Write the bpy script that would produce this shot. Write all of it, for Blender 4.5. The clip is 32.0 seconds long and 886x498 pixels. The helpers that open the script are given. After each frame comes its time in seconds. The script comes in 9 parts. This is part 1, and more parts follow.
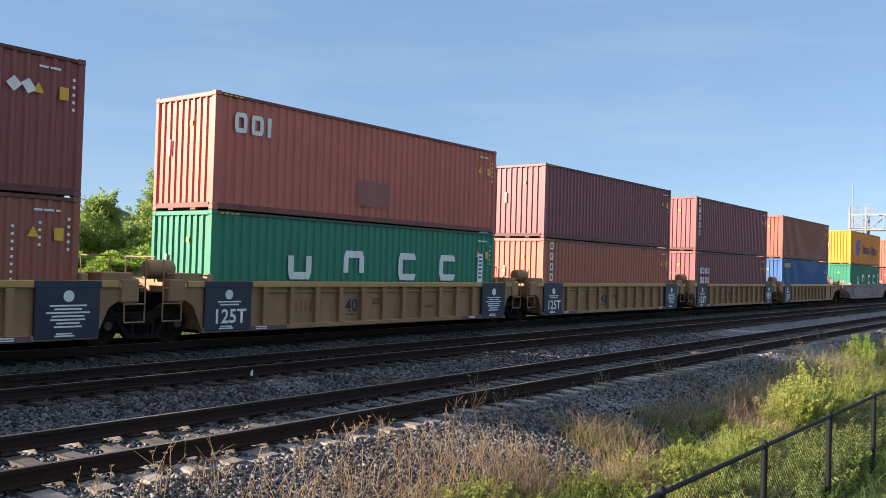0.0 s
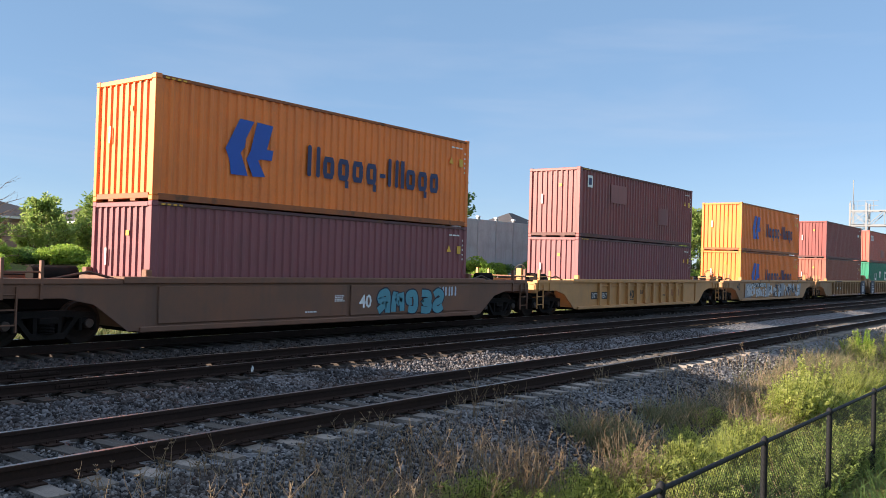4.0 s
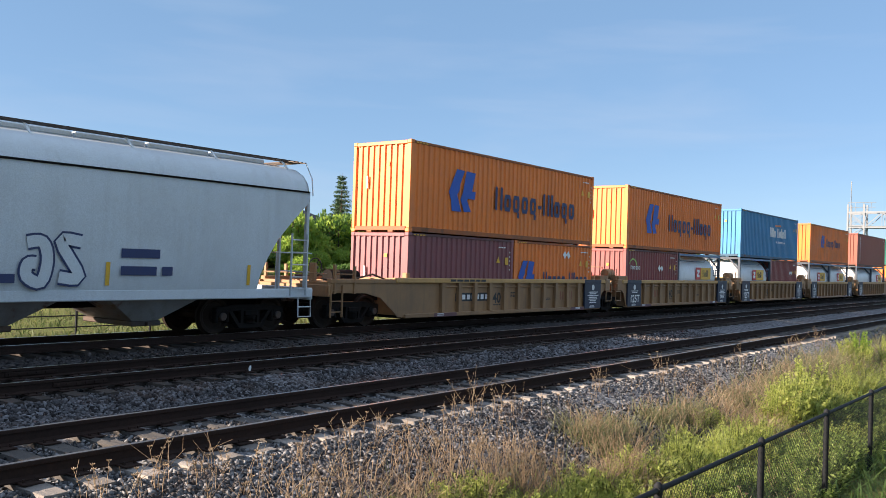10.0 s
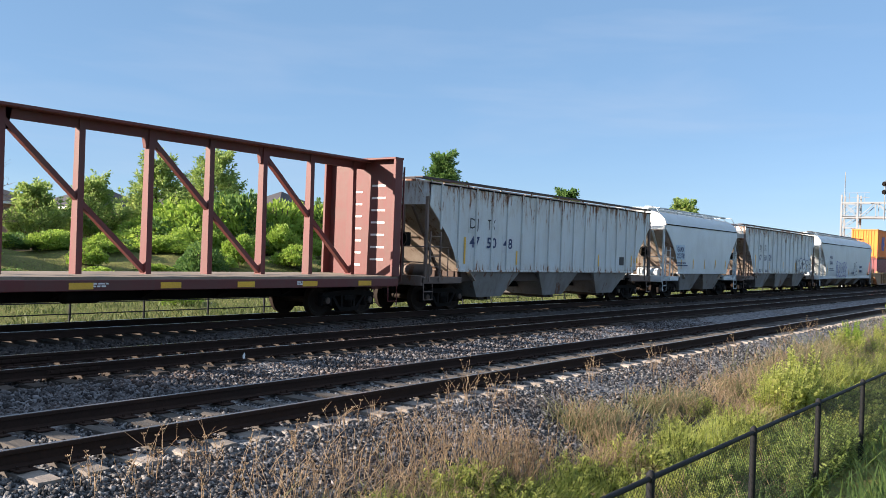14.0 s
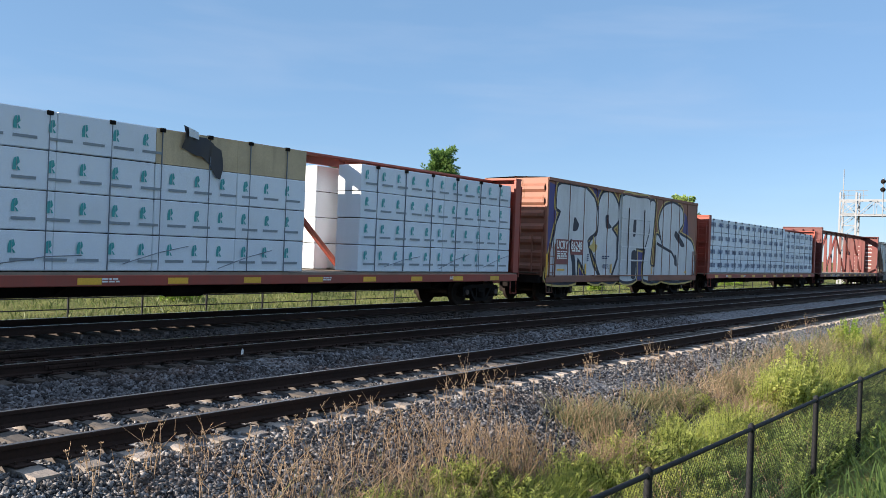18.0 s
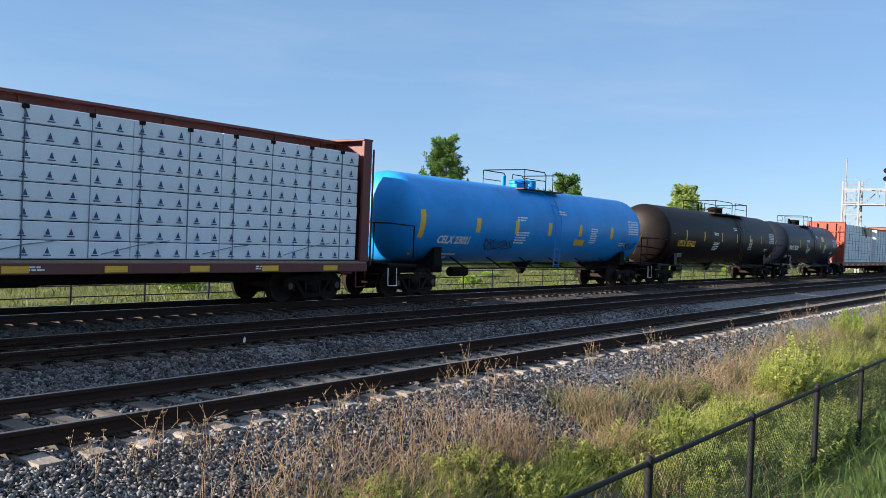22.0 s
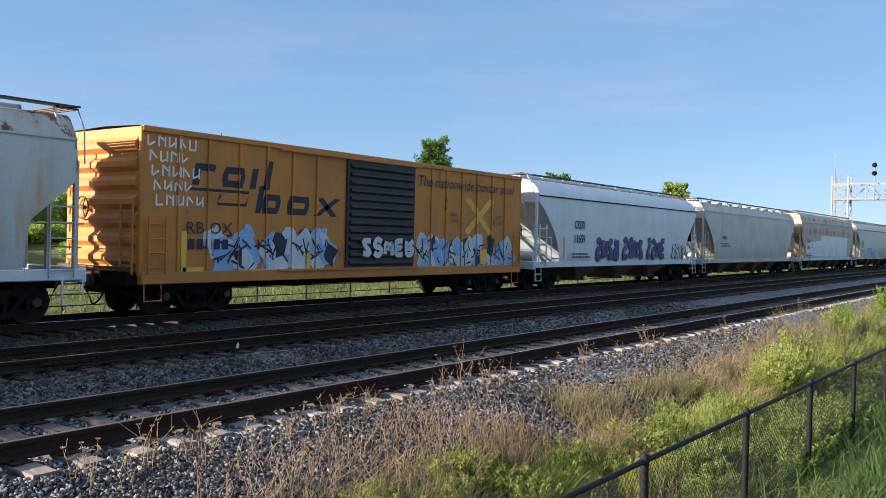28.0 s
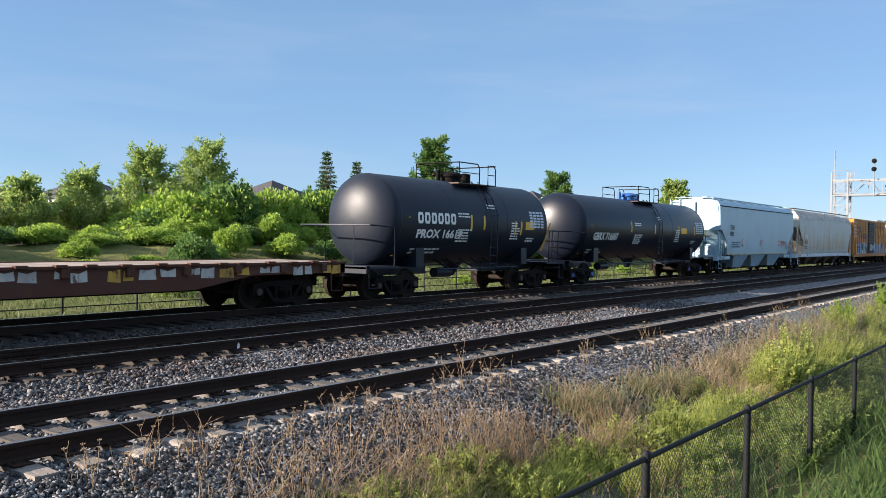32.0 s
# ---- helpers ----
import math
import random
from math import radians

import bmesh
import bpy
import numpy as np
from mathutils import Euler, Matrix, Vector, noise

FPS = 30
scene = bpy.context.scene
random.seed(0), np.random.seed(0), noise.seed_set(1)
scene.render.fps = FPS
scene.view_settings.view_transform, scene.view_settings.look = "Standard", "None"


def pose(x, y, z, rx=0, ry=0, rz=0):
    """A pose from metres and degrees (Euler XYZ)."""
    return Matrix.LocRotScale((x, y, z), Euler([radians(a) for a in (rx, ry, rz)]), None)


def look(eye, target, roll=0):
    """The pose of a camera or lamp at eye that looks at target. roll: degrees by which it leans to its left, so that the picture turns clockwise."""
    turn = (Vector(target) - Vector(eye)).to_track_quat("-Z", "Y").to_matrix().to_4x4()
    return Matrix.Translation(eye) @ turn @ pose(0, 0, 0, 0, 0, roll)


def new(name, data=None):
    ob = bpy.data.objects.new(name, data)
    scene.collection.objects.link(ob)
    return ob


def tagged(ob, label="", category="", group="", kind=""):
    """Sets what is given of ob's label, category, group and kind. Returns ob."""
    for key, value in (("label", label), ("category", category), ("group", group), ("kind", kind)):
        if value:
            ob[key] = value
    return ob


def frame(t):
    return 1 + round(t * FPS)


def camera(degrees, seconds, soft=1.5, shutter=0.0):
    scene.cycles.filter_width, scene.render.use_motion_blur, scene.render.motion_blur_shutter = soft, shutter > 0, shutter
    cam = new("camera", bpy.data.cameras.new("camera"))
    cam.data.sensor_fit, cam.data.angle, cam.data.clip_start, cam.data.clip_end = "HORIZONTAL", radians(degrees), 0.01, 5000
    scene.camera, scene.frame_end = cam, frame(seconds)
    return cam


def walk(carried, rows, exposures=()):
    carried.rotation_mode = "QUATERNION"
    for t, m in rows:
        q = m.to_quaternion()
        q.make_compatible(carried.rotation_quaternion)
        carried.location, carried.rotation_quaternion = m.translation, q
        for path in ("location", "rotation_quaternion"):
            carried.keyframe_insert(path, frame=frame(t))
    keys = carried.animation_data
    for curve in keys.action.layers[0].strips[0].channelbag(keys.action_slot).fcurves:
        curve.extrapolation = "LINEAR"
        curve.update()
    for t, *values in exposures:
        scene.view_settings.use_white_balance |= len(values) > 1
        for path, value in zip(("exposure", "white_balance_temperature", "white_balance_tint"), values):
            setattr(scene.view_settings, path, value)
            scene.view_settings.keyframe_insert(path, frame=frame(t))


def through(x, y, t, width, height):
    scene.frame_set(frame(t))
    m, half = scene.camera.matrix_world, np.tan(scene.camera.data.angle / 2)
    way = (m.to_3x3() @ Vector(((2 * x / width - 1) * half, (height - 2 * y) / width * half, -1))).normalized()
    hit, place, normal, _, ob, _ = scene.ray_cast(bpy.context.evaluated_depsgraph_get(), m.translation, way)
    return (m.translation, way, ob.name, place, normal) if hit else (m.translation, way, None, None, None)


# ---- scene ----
EYE = (0.0, 0.0, 1.96)


def aim(yaw, pitch, roll):
    """The camera's pose: yaw from the +Y axis towards +X, pitch up, roll to its left, in degrees."""
    a, b = radians(yaw), radians(pitch)
    way = Vector((math.sin(a) * math.cos(b), math.cos(a) * math.cos(b), math.sin(b)))
    return look(EYE, Vector(EYE) + 10 * way, roll)


# a camera held on one spot, drifting a little as it is held: seconds, yaw, pitch, roll
HELD = [
    (0.0, 52.67, 1.18, 1.65),
    (0.5, 52.68, 1.17, 1.51),
    (1.0, 52.67, 1.15, 1.47),
    (1.5, 52.68, 0.99, 1.45),
    (2.0, 52.62, 1.07, 1.44),
    (2.5, 52.66, 1.04, 1.48),
    (3.0, 52.66, 1.06, 1.51),
    (3.5, 52.63, 0.97, 1.61),
    (5.5, 52.72, 0.89, 1.69),
    (6.0, 52.75, 0.86, 1.70),
    (6.5, 52.78, 0.79, 1.73),
    (7.0, 52.79, 0.83, 1.74),
    (7.5, 52.85, 0.86, 1.78),
    (8.0, 52.89, 0.87, 1.77),
    (8.5, 52.92, 0.89, 1.80),
    (9.0, 52.81, 0.87, 1.85),
    (9.5, 52.76, 0.87, 1.84),
    (10.0, 52.78, 0.92, 1.86),
    (10.5, 52.80, 0.77, 1.91),
    (11.0, 52.91, 0.60, 1.90),
    (11.5, 52.93, 0.55, 1.90),
    (12.0, 52.99, 0.53, 1.97),
    (12.5, 53.05, 0.55, 1.93),
    (13.0, 53.09, 0.40, 1.98),
    (13.5, 53.15, 0.21, 2.04),
    (14.0, 53.17, 0.18, 2.09),
    (14.5, 53.18, 0.17, 2.10),
    (16.5, 53.25, -0.00, 2.20),
    (17.0, 53.27, -0.03, 2.17),
    (17.5, 53.26, -0.06, 2.24),
    (18.0, 53.27, -0.06, 2.25),
    (18.5, 53.23, -0.14, 2.29),
    (19.0, 53.21, -0.15, 2.31),
    (19.5, 53.22, -0.27, 2.23),
    (20.0, 53.20, -0.46, 2.29),
    (20.5, 53.20, -0.63, 2.29),
    (21.0, 53.18, -0.68, 2.31),
    (21.5, 53.18, -0.77, 2.33),
    (22.0, 53.18, -0.82, 2.34),
    (22.5, 53.24, -0.89, 2.33),
    (23.0, 53.35, -0.92, 2.30),
    (23.5, 53.40, -0.90, 2.20),
    (24.0, 53.49, -0.88, 2.08),
    (24.5, 53.55, -0.90, 2.02),
    (25.0, 53.56, -0.92, 1.94),
    (25.5, 53.54, -0.92, 1.83),
    (27.5, 53.69, -0.86, 1.42),
    (28.0, 53.70, -0.68, 1.32),
    (28.5, 53.67, -0.66, 1.23),
    (29.0, 53.67, -0.62, 1.12),
    (29.5, 53.71, -0.67, 1.02),
    (30.0, 53.69, -0.66, 0.99),
    (30.5, 53.70, -0.61, 0.88),
    (31.0, 53.71, -0.65, 0.85),
    (31.5, 53.71, -0.72, 0.87),
    (32.0, 53.70, -0.76, 0.93),
]
cam = camera(54.23, 32.0, soft=0.6)
walk(cam, [(t, aim(y, p, r)) for t, y, p, r in HELD], exposures=[(0.0, 1.7, 6600, 16), (12.0, 1.7, 6450, 15), (17.0, 1.67, 6250, 14), (32.0, 1.64, 6250, 14)])

# ---- light ----
SUN_ELEVATION = radians(18.9)
SUN_WAY = Vector((1.25, -1.0, 0.0)).normalized() * math.cos(SUN_ELEVATION) - Vector((0, 0, math.sin(SUN_ELEVATION)))
world = bpy.data.worlds.new("sky")
scene.world = world
world.use_nodes = True
wn = world.node_tree.nodes
sky = wn.new("ShaderNodeTexSky")
sky.sky_type, sky.sun_disc = "NISHITA", False
sky.sun_elevation = SUN_ELEVATION
sky.sun_rotation = math.atan2(-SUN_WAY.x, -SUN_WAY.y)
sky.altitude, sky.air_density, sky.dust_density, sky.ozone_density = 100, 0.7, 0.08, 1.5
wn["Background"].inputs["Strength"].default_value = 0.059
# a thin high veil drawn out in long wisps
wtc, wmap, wnz, wrp, wmx = (wn.new(k) for k in ("ShaderNodeTexCoord", "ShaderNodeMapping", "ShaderNodeTexNoise", "ShaderNodeMapRange", "ShaderNodeMix"))
wmap.inputs["Rotation"].default_value = (0.0, 0.1, 0.5)
wmap.inputs["Scale"].default_value = (1.0, 1.6, 9.0)
wnz.inputs["Scale"].default_value, wnz.inputs["Detail"].default_value, wnz.inputs["Roughness"].default_value, wnz.inputs["Distortion"].default_value = 1.1, 7.0, 0.55, 0.2
wrp.inputs["From Min"].default_value, wrp.inputs["From Max"].default_value, wrp.inputs["To Min"].default_value, wrp.inputs["To Max"].default_value = 0.35, 0.85, 0.56, 0.70
wmx.data_type = "RGBA"
wl = world.node_tree.links
wl.new(wtc.outputs["Generated"], wmap.inputs["Vector"])
wl.new(wmap.outputs["Vector"], wnz.inputs["Vector"])
wl.new(wnz.outputs["Fac"], wrp.inputs["Value"])
wl.new(wrp.outputs["Result"], wmx.inputs[0])
wl.new(sky.outputs["Color"], wmx.inputs[6])
wmx.inputs[7].default_value = (1.36, 2.55, 3.9, 1.0)
wisp, wnf, wrf = (wn.new(k) for k in ("ShaderNodeMix", "ShaderNodeTexNoise", "ShaderNodeMapRange"))
wisp.data_type = "RGBA"
wnf.inputs["Scale"].default_value, wnf.inputs["Detail"].default_value, wnf.inputs["Distortion"].default_value = 2.2, 9.0, 0.35
wrf.inputs["From Min"].default_value, wrf.inputs["From Max"].default_value, wrf.inputs["To Max"].default_value = 0.48, 0.85, 0.24
wl.new(wmap.outputs["Vector"], wnf.inputs["Vector"])
wl.new(wnf.outputs["Fac"], wrf.inputs["Value"])
wl.new(wrf.outputs["Result"], wisp.inputs[0])
wl.new(wmx.outputs[2], wisp.inputs[6])
wisp.inputs[7].default_value = (3.7, 4.1, 4.7, 1.0)
# unseen whiter sky overhead, added as fill light for shaded sides and ground
wsep, wup, wtop = (wn.new(k) for k in ("ShaderNodeSeparateXYZ", "ShaderNodeMapRange", "ShaderNodeMix"))
wtop.data_type = "RGBA"
wup.interpolation_type = "SMOOTHSTEP"
wup.inputs["From Min"].default_value, wup.inputs["From Max"].default_value, wup.inputs["To Max"].default_value = 0.30, 0.85, 0.34
wl.new(wtc.outputs["Generated"], wsep.inputs[0])
wl.new(wsep.outputs["Z"], wup.inputs["Value"])
wl.new(wup.outputs["Result"], wtop.inputs[0])
wl.new(wisp.outputs[2], wtop.inputs[6])
wtop.inputs[7].default_value = (6.4, 7.2, 8.2, 1.0)
wl.new(wtop.outputs[2], wn["Background"].inputs["Color"])
sun = new("sun", bpy.data.lights.new("sun", "SUN"))
sun.data.energy, sun.data.angle, sun.data.color = 4.5, radians(0.55), (1.0, 0.87, 0.70)
sun.matrix_world = look((0, 0, 60), Vector((0, 0, 60)) + SUN_WAY)

# ---- materials ----
def node_mat(name):
    m = bpy.data.materials.new(name)
    m.use_nodes = True
    nt = m.node_tree
    return m, nt, nt.nodes["Principled BSDF"]


def mix(nt, fac, a, b, mode="MIX"):
    n = nt.nodes.new("ShaderNodeMix")
    n.data_type, n.blend_type = "RGBA", mode
    for sock, val in (("Factor", fac), ("A", a), ("B", b)):
        s = [i for i in n.inputs if i.name == sock and (i.type == ("VALUE" if sock == "Factor" else "RGBA"))][0]
        if isinstance(val, (int, float)):
            s.default_value = val
        elif isinstance(val, (tuple, list)):
            s.default_value = (*val[:3], 1)
        else:
            nt.links.new(val, s)
    return [o for o in n.outputs if o.type == "RGBA"][0]


def noise_fac(nt, scale, lo, hi, detail=4.0, stretch=(1, 1, 1), rough=0.6):
    tc = nt.nodes.new("ShaderNodeTexCoord")
    mp = nt.nodes.new("ShaderNodeMapping")
    mp.inputs["Scale"].default_value = stretch
    nz = nt.nodes.new("ShaderNodeTexNoise")
    nz.inputs["Scale"].default_value, nz.inputs["Detail"].default_value, nz.inputs["Roughness"].default_value = scale, detail, rough
    rp = nt.nodes.new("ShaderNodeMapRange")
    rp.inputs["From Min"].default_value, rp.inputs["From Max"].default_value = lo, hi
    nt.links.new(tc.outputs["Object"], mp.inputs["Vector"])
    nt.links.new(mp.outputs["Vector"], nz.inputs["Vector"])
    nt.links.new(nz.outputs["Fac"], rp.inputs["Value"])
    return rp.outputs["Result"], nz.outputs["Fac"]


def surface(name, rgb, rough=0.6, metal=0.0, dirt=(0.08, 0.06, 0.045), dirty=0.35, fine=0.12, rust=0.0, streak=1.0, bump=0.15, vary=0.06, size=1.0, spec=0.5):
    """Painted or raw surface: broad dirt, streaks that run down, fine grain, optional rust that breaks through."""
    m, nt, b = node_mat(name)
    broad, _ = noise_fac(nt, 0.7 / size, 0.42, 0.72)
    run, _ = noise_fac(nt, 1.6 / size, 0.5, 0.78, 5, (3.0, 3.0, 0.25))
    grain, raw = noise_fac(nt, 40 / size, 0.3, 0.7, 3)
    shade = tuple(c * (1 - fine) for c in rgb)
    light = tuple(min(1, c * (1 + fine)) for c in rgb)
    col = mix(nt, grain, shade, light)
    for f, k in ((broad, dirty), (run, dirty * 0.8 * streak)):
        mul = nt.nodes.new("ShaderNodeMath")
        mul.operation = "MULTIPLY"
        mul.inputs[1].default_value = k
        nt.links.new(f, mul.inputs[0])
        col = mix(nt, mul.outputs[0], col, dirt)
    if rust > 0:
        spots, _ = noise_fac(nt, 2.2 / size, 0.66 - 0.2 * rust, 0.74 - 0.2 * rust, 6, (1.0, 1.0, 0.45), 0.7)
        col = mix(nt, spots, col, (0.13, 0.05, 0.02))
    if vary > 0:
        oi = nt.nodes.new("ShaderNodeObjectInfo")
        hs = nt.nodes.new("ShaderNodeHueSaturation")
        rp = nt.nodes.new("ShaderNodeMapRange")
        rp.inputs["To Min"].default_value, rp.inputs["To Max"].default_value = 1 - vary, 1 + vary
        nt.links.new(oi.outputs["Random"], rp.inputs["Value"])
        nt.links.new(rp.outputs["Result"], hs.inputs["Value"])
        nt.links.new(col, hs.inputs["Color"])
        col = hs.outputs["Color"]
    nt.links.new(col, b.inputs["Base Color"])
    rr = nt.nodes.new("ShaderNodeMapRange")
    rr.inputs["To Min"].default_value, rr.inputs["To Max"].default_value = rough * 0.85, min(1, rough * 1.15)
    nt.links.new(grain, rr.inputs["Value"])
    nt.links.new(rr.outputs["Result"], b.inputs["Roughness"])
    b.inputs["Metallic"].default_value = metal
    b.inputs["Specular IOR Level"].default_value = spec
    if bump > 0:
        bp = nt.nodes.new("ShaderNodeBump")
        bp.inputs["Strength"].default_value, bp.inputs["Distance"].default_value = bump, 0.01
        nt.links.new(raw, bp.inputs["Height"])
        nt.links.new(bp.outputs["Normal"], b.inputs["Normal"])
    return m


PALETTE = {}


def paint(rgb, rough=0.55, **kw):
    key = (rgb, rough, tuple(sorted((k, str(v)) for k, v in kw.items())))
    if key not in PALETTE:
        PALETTE[key] = surface("paint", rgb, rough, **kw)
    return PALETTE[key]


# ---- mesh building ----
class Solid:
    """Collects vertices and faces of one part."""

    def __init__(self):
        self.v, self.f, self.smooth = [], [], False

    def add(self, verts, faces):
        n = len(self.v)
        self.v.extend(verts)
        self.f.extend([tuple(i + n for i in f) for f in faces])
        return self

    def box(self, x0, x1, y0, y1, z0, z1, c=0.0):
        if x1 < x0: x0, x1 = x1, x0
        if y1 < y0: y0, y1 = y1, y0
        if z1 < z0: z0, z1 = z1, z0
        if c <= 0:
            v = [(x, y, z) for x in (x0, x1) for y in (y0, y1) for z in (z0, z1)]
            return self.add(v, [(0, 1, 3, 2), (4, 6, 7, 5), (0, 4, 5, 1), (2, 3, 7, 6), (0, 2, 6, 4), (1, 5, 7, 3)])
        c = min(c, (x1 - x0) * 0.45, (y1 - y0) * 0.45, (z1 - z0) * 0.45)
        lo, hi, idx, v = (x0, y0, z0), (x1, y1, z1), {}, []
        for s in [(a, b, d) for a in (0, 1) for b in (0, 1) for d in (0, 1)]:
            for ax in range(3):
                p = []
                for k in range(3):
                    e = hi[k] if s[k] else lo[k]
                    p.append(e if k == ax else e + (-c if s[k] else c))
                idx[s, ax] = len(v)
                v.append(tuple(p))
        f = []
        for ax in range(3):
            o = [k for k in range(3) if k != ax]
            for side in (0, 1):
                ring = []
                for a, b in ((0, 0), (1, 0), (1, 1), (0, 1)):
                    s = [0, 0, 0]
                    s[ax], s[o[0]], s[o[1]] = side, a, b
                    ring.append(idx[tuple(s), ax])
                flip = (ax == 1) ^ (side == 0)
                f.append(tuple(ring[::-1] if flip else ring))
            for a in (0, 1):
                for b in (0, 1):
                    s0, s1 = [0, 0, 0], [0, 0, 0]
                    s0[o[0]] = s1[o[0]] = a
                    s0[o[1]] = s1[o[1]] = b
                    s1[ax] = 1
                    q = [idx[tuple(s0), o[0]], idx[tuple(s1), o[0]], idx[tuple(s1), o[1]], idx[tuple(s0), o[1]]]
                    flip = (a ^ b) ^ (ax == 1) ^ True
                    f.append(tuple(q[::-1] if flip else q))
        for s in [(a, b, d) for a in (0, 1) for b in (0, 1) for d in (0, 1)]:
            t = (idx[s, 0], idx[s, 1], idx[s, 2])
            f.append(t if (s[0] + s[1] + s[2]) % 2 else t[::-1])
        return self.add(v, f)

    def beam(self, a, b, w, h=None, up=(0, 0, 1)):
        """A bar of section w by h from a to b."""
        a, b = Vector(a), Vector(b)
        d = (b - a).normalized()
        u = Vector(up)
        if abs(d.dot(u)) > 0.98:
            u = Vector((1, 0, 0))
        s = d.cross(u).normalized()
        u = s.cross(d)
        h = h or w
        v = [tuple(p + s * i * w / 2 + u * j * h / 2) for p in (a, b) for i, j in ((-1, -1), (1, -1), (1, 1), (-1, 1))]
        return self.add(v, [(3, 2, 1, 0), (4, 5, 6, 7), (0, 1, 5, 4), (1, 2, 6, 5), (2, 3, 7, 6), (3, 0, 4, 7)])

    def tube(self, pts, r, n=6):
        """A round bar along points."""
        pts = [Vector(p) for p in pts]
        rings = []
        for i, p in enumerate(pts):
            d = (pts[min(i + 1, len(pts) - 1)] - pts[max(i - 1, 0)]).normalized()
            u = Vector((0, 0, 1)) if abs(d.z) < 0.9 else Vector((1, 0, 0))
            s = d.cross(u).normalized()
            u = s.cross(d)
            rings.append([tuple(p + s * math.cos(k * math.tau / n) * r + u * math.sin(k * math.tau / n) * r) for k in range(n)])
        v = [q for ring in rings for q in ring]
        f = [(i * n + k, i * n + (k + 1) % n, (i + 1) * n + (k + 1) % n, (i + 1) * n + k) for i in range(len(pts) - 1) for k in range(n)]
        f += [tuple(range(n))[::-1], tuple(range((len(pts) - 1) * n, len(pts) * n))]
        return self.add(v, f)

    def lathe(self, axis, at, prof, n=24):
        """Turns a profile of (along, radius) about an axis ('x', 'y' or 'z') through at."""
        v, f = [], []
        for a, r in prof:
            for k in range(n):
                c, s = r * math.cos(k * math.tau / n), r * math.sin(k * math.tau / n)
                p = {"x": (a, c, s), "y": (s, a, c), "z": (c, s, a)}[axis]
                v.append((p[0] + at[0], p[1] + at[1], p[2] + at[2]))
        for i in range(len(prof) - 1):
            for k in range(n):
                f.append((i * n + k, i * n + (k + 1) % n, (i + 1) * n + (k + 1) % n, (i + 1) * n + k))
        f += [tuple(range(n))[::-1], tuple(range((len(prof) - 1) * n, len(prof) * n))]
        return self.add(v, f)

    def cyl(self, axis, at, r, half, n=16):
        return self.lathe(axis, at, [(-half, r), (half, r)], n)

    def prism(self, poly, axis, a, b):
        """A polygon pushed along an axis: poly in (x, z) for 'y', (y, z) for 'x', (x, y) for 'z'."""
        n = len(poly)

        def put(p, h):
            return {"y": (p[0], h, p[1]), "x": (h, p[0], p[1]), "z": (p[0], p[1], h)}[axis]
        v = [put(p, a) for p in poly] + [put(p, b) for p in poly]
        f = [tuple(range(n)), tuple(range(n, 2 * n))[::-1]] + [(i, i + n, (i + 1) % n + n, (i + 1) % n) for i in range(n)]
        return self.add(v, f)

    def sheet(self, rows):
        """A skin over rows of points, all of one length."""
        n = len(rows[0])
        v = [tuple(p) for r in rows for p in r]
        return self.add(v, [(i * n + k, i * n + k + 1, (i + 1) * n + k + 1, (i + 1) * n + k) for i in range(len(rows) - 1) for k in range(n - 1)])

    def mesh(self, name, material, fix=True, angle=None):
        me = bpy.data.meshes.new(name)
        me.from_pydata(self.v, [], self.f)
        if fix and len(self.f) < 40000:
            bm = bmesh.new()
            bm.from_mesh(me)
            bmesh.ops.recalc_face_normals(bm, faces=bm.faces)
            bm.to_mesh(me)
            bm.free()
        if material:
            me.materials.append(material)
        if angle:
            me.polygons.foreach_set("use_smooth", [True] * len(me.polygons))
            me.set_sharp_from_angle(angle=radians(angle))
        return me


def thing(name, label, category, group="", m=None, kind=""):
    ob = new(name)
    ob.empty_display_size = 0.2
    if m is not None:
        ob.matrix_world = m
    return tagged(ob, label, category, group, kind)


def part(name, solid, material, parent, label="", at=None, angle=None, fix=True):
    """One mesh object under a thing or a part. solid: a Solid or a ready mesh."""
    me = solid if isinstance(solid, bpy.types.Mesh) else solid.mesh(name, material, fix, angle)
    ob = new(name, me)
    ob.parent = parent
    if at is not None:
        ob.matrix_basis = at
    if label:
        ob["label"] = label
    return ob


def single(name, solid, material, label, category, group="", kind="", angle=None, fix=True):
    me = solid if isinstance(solid, bpy.types.Mesh) else solid.mesh(name, material, fix, angle)
    return tagged(new(name, me), label, category, group, kind)


LETTERS = {}


def lettering(text, size, material, parent, at, label="", width=None, slant=0.0, name="lettering", bold=0.0):
    """Words in the built-in font, laid on the near side (facing -Y), lower left corner at (x, y, z)."""
    key = (text, size, width, slant, bold, material.name)
    if key not in LETTERS:
        cu = bpy.data.curves.new("letters", "FONT")
        cu.body, cu.size, cu.shear, cu.resolution_u, cu.offset = text, size / 0.7, slant, 2, bold
        ob = bpy.data.objects.new("letters", cu)
        me = bpy.data.meshes.new_from_object(ob)
        bpy.data.objects.remove(ob)
        bpy.data.curves.remove(cu)
        xs = [v.co.x for v in me.vertices] or [0]
        k = width / (max(xs) - min(xs)) if width else 1.0
        lo = min(xs)
        for v in me.vertices:
            v.co = ((v.co.x - lo) * k, 0.0, v.co.y)
        me.materials.clear()
        me.materials.append(material)
        LETTERS[key] = me
    return part(name, LETTERS[key], None, parent, label, pose(*at))


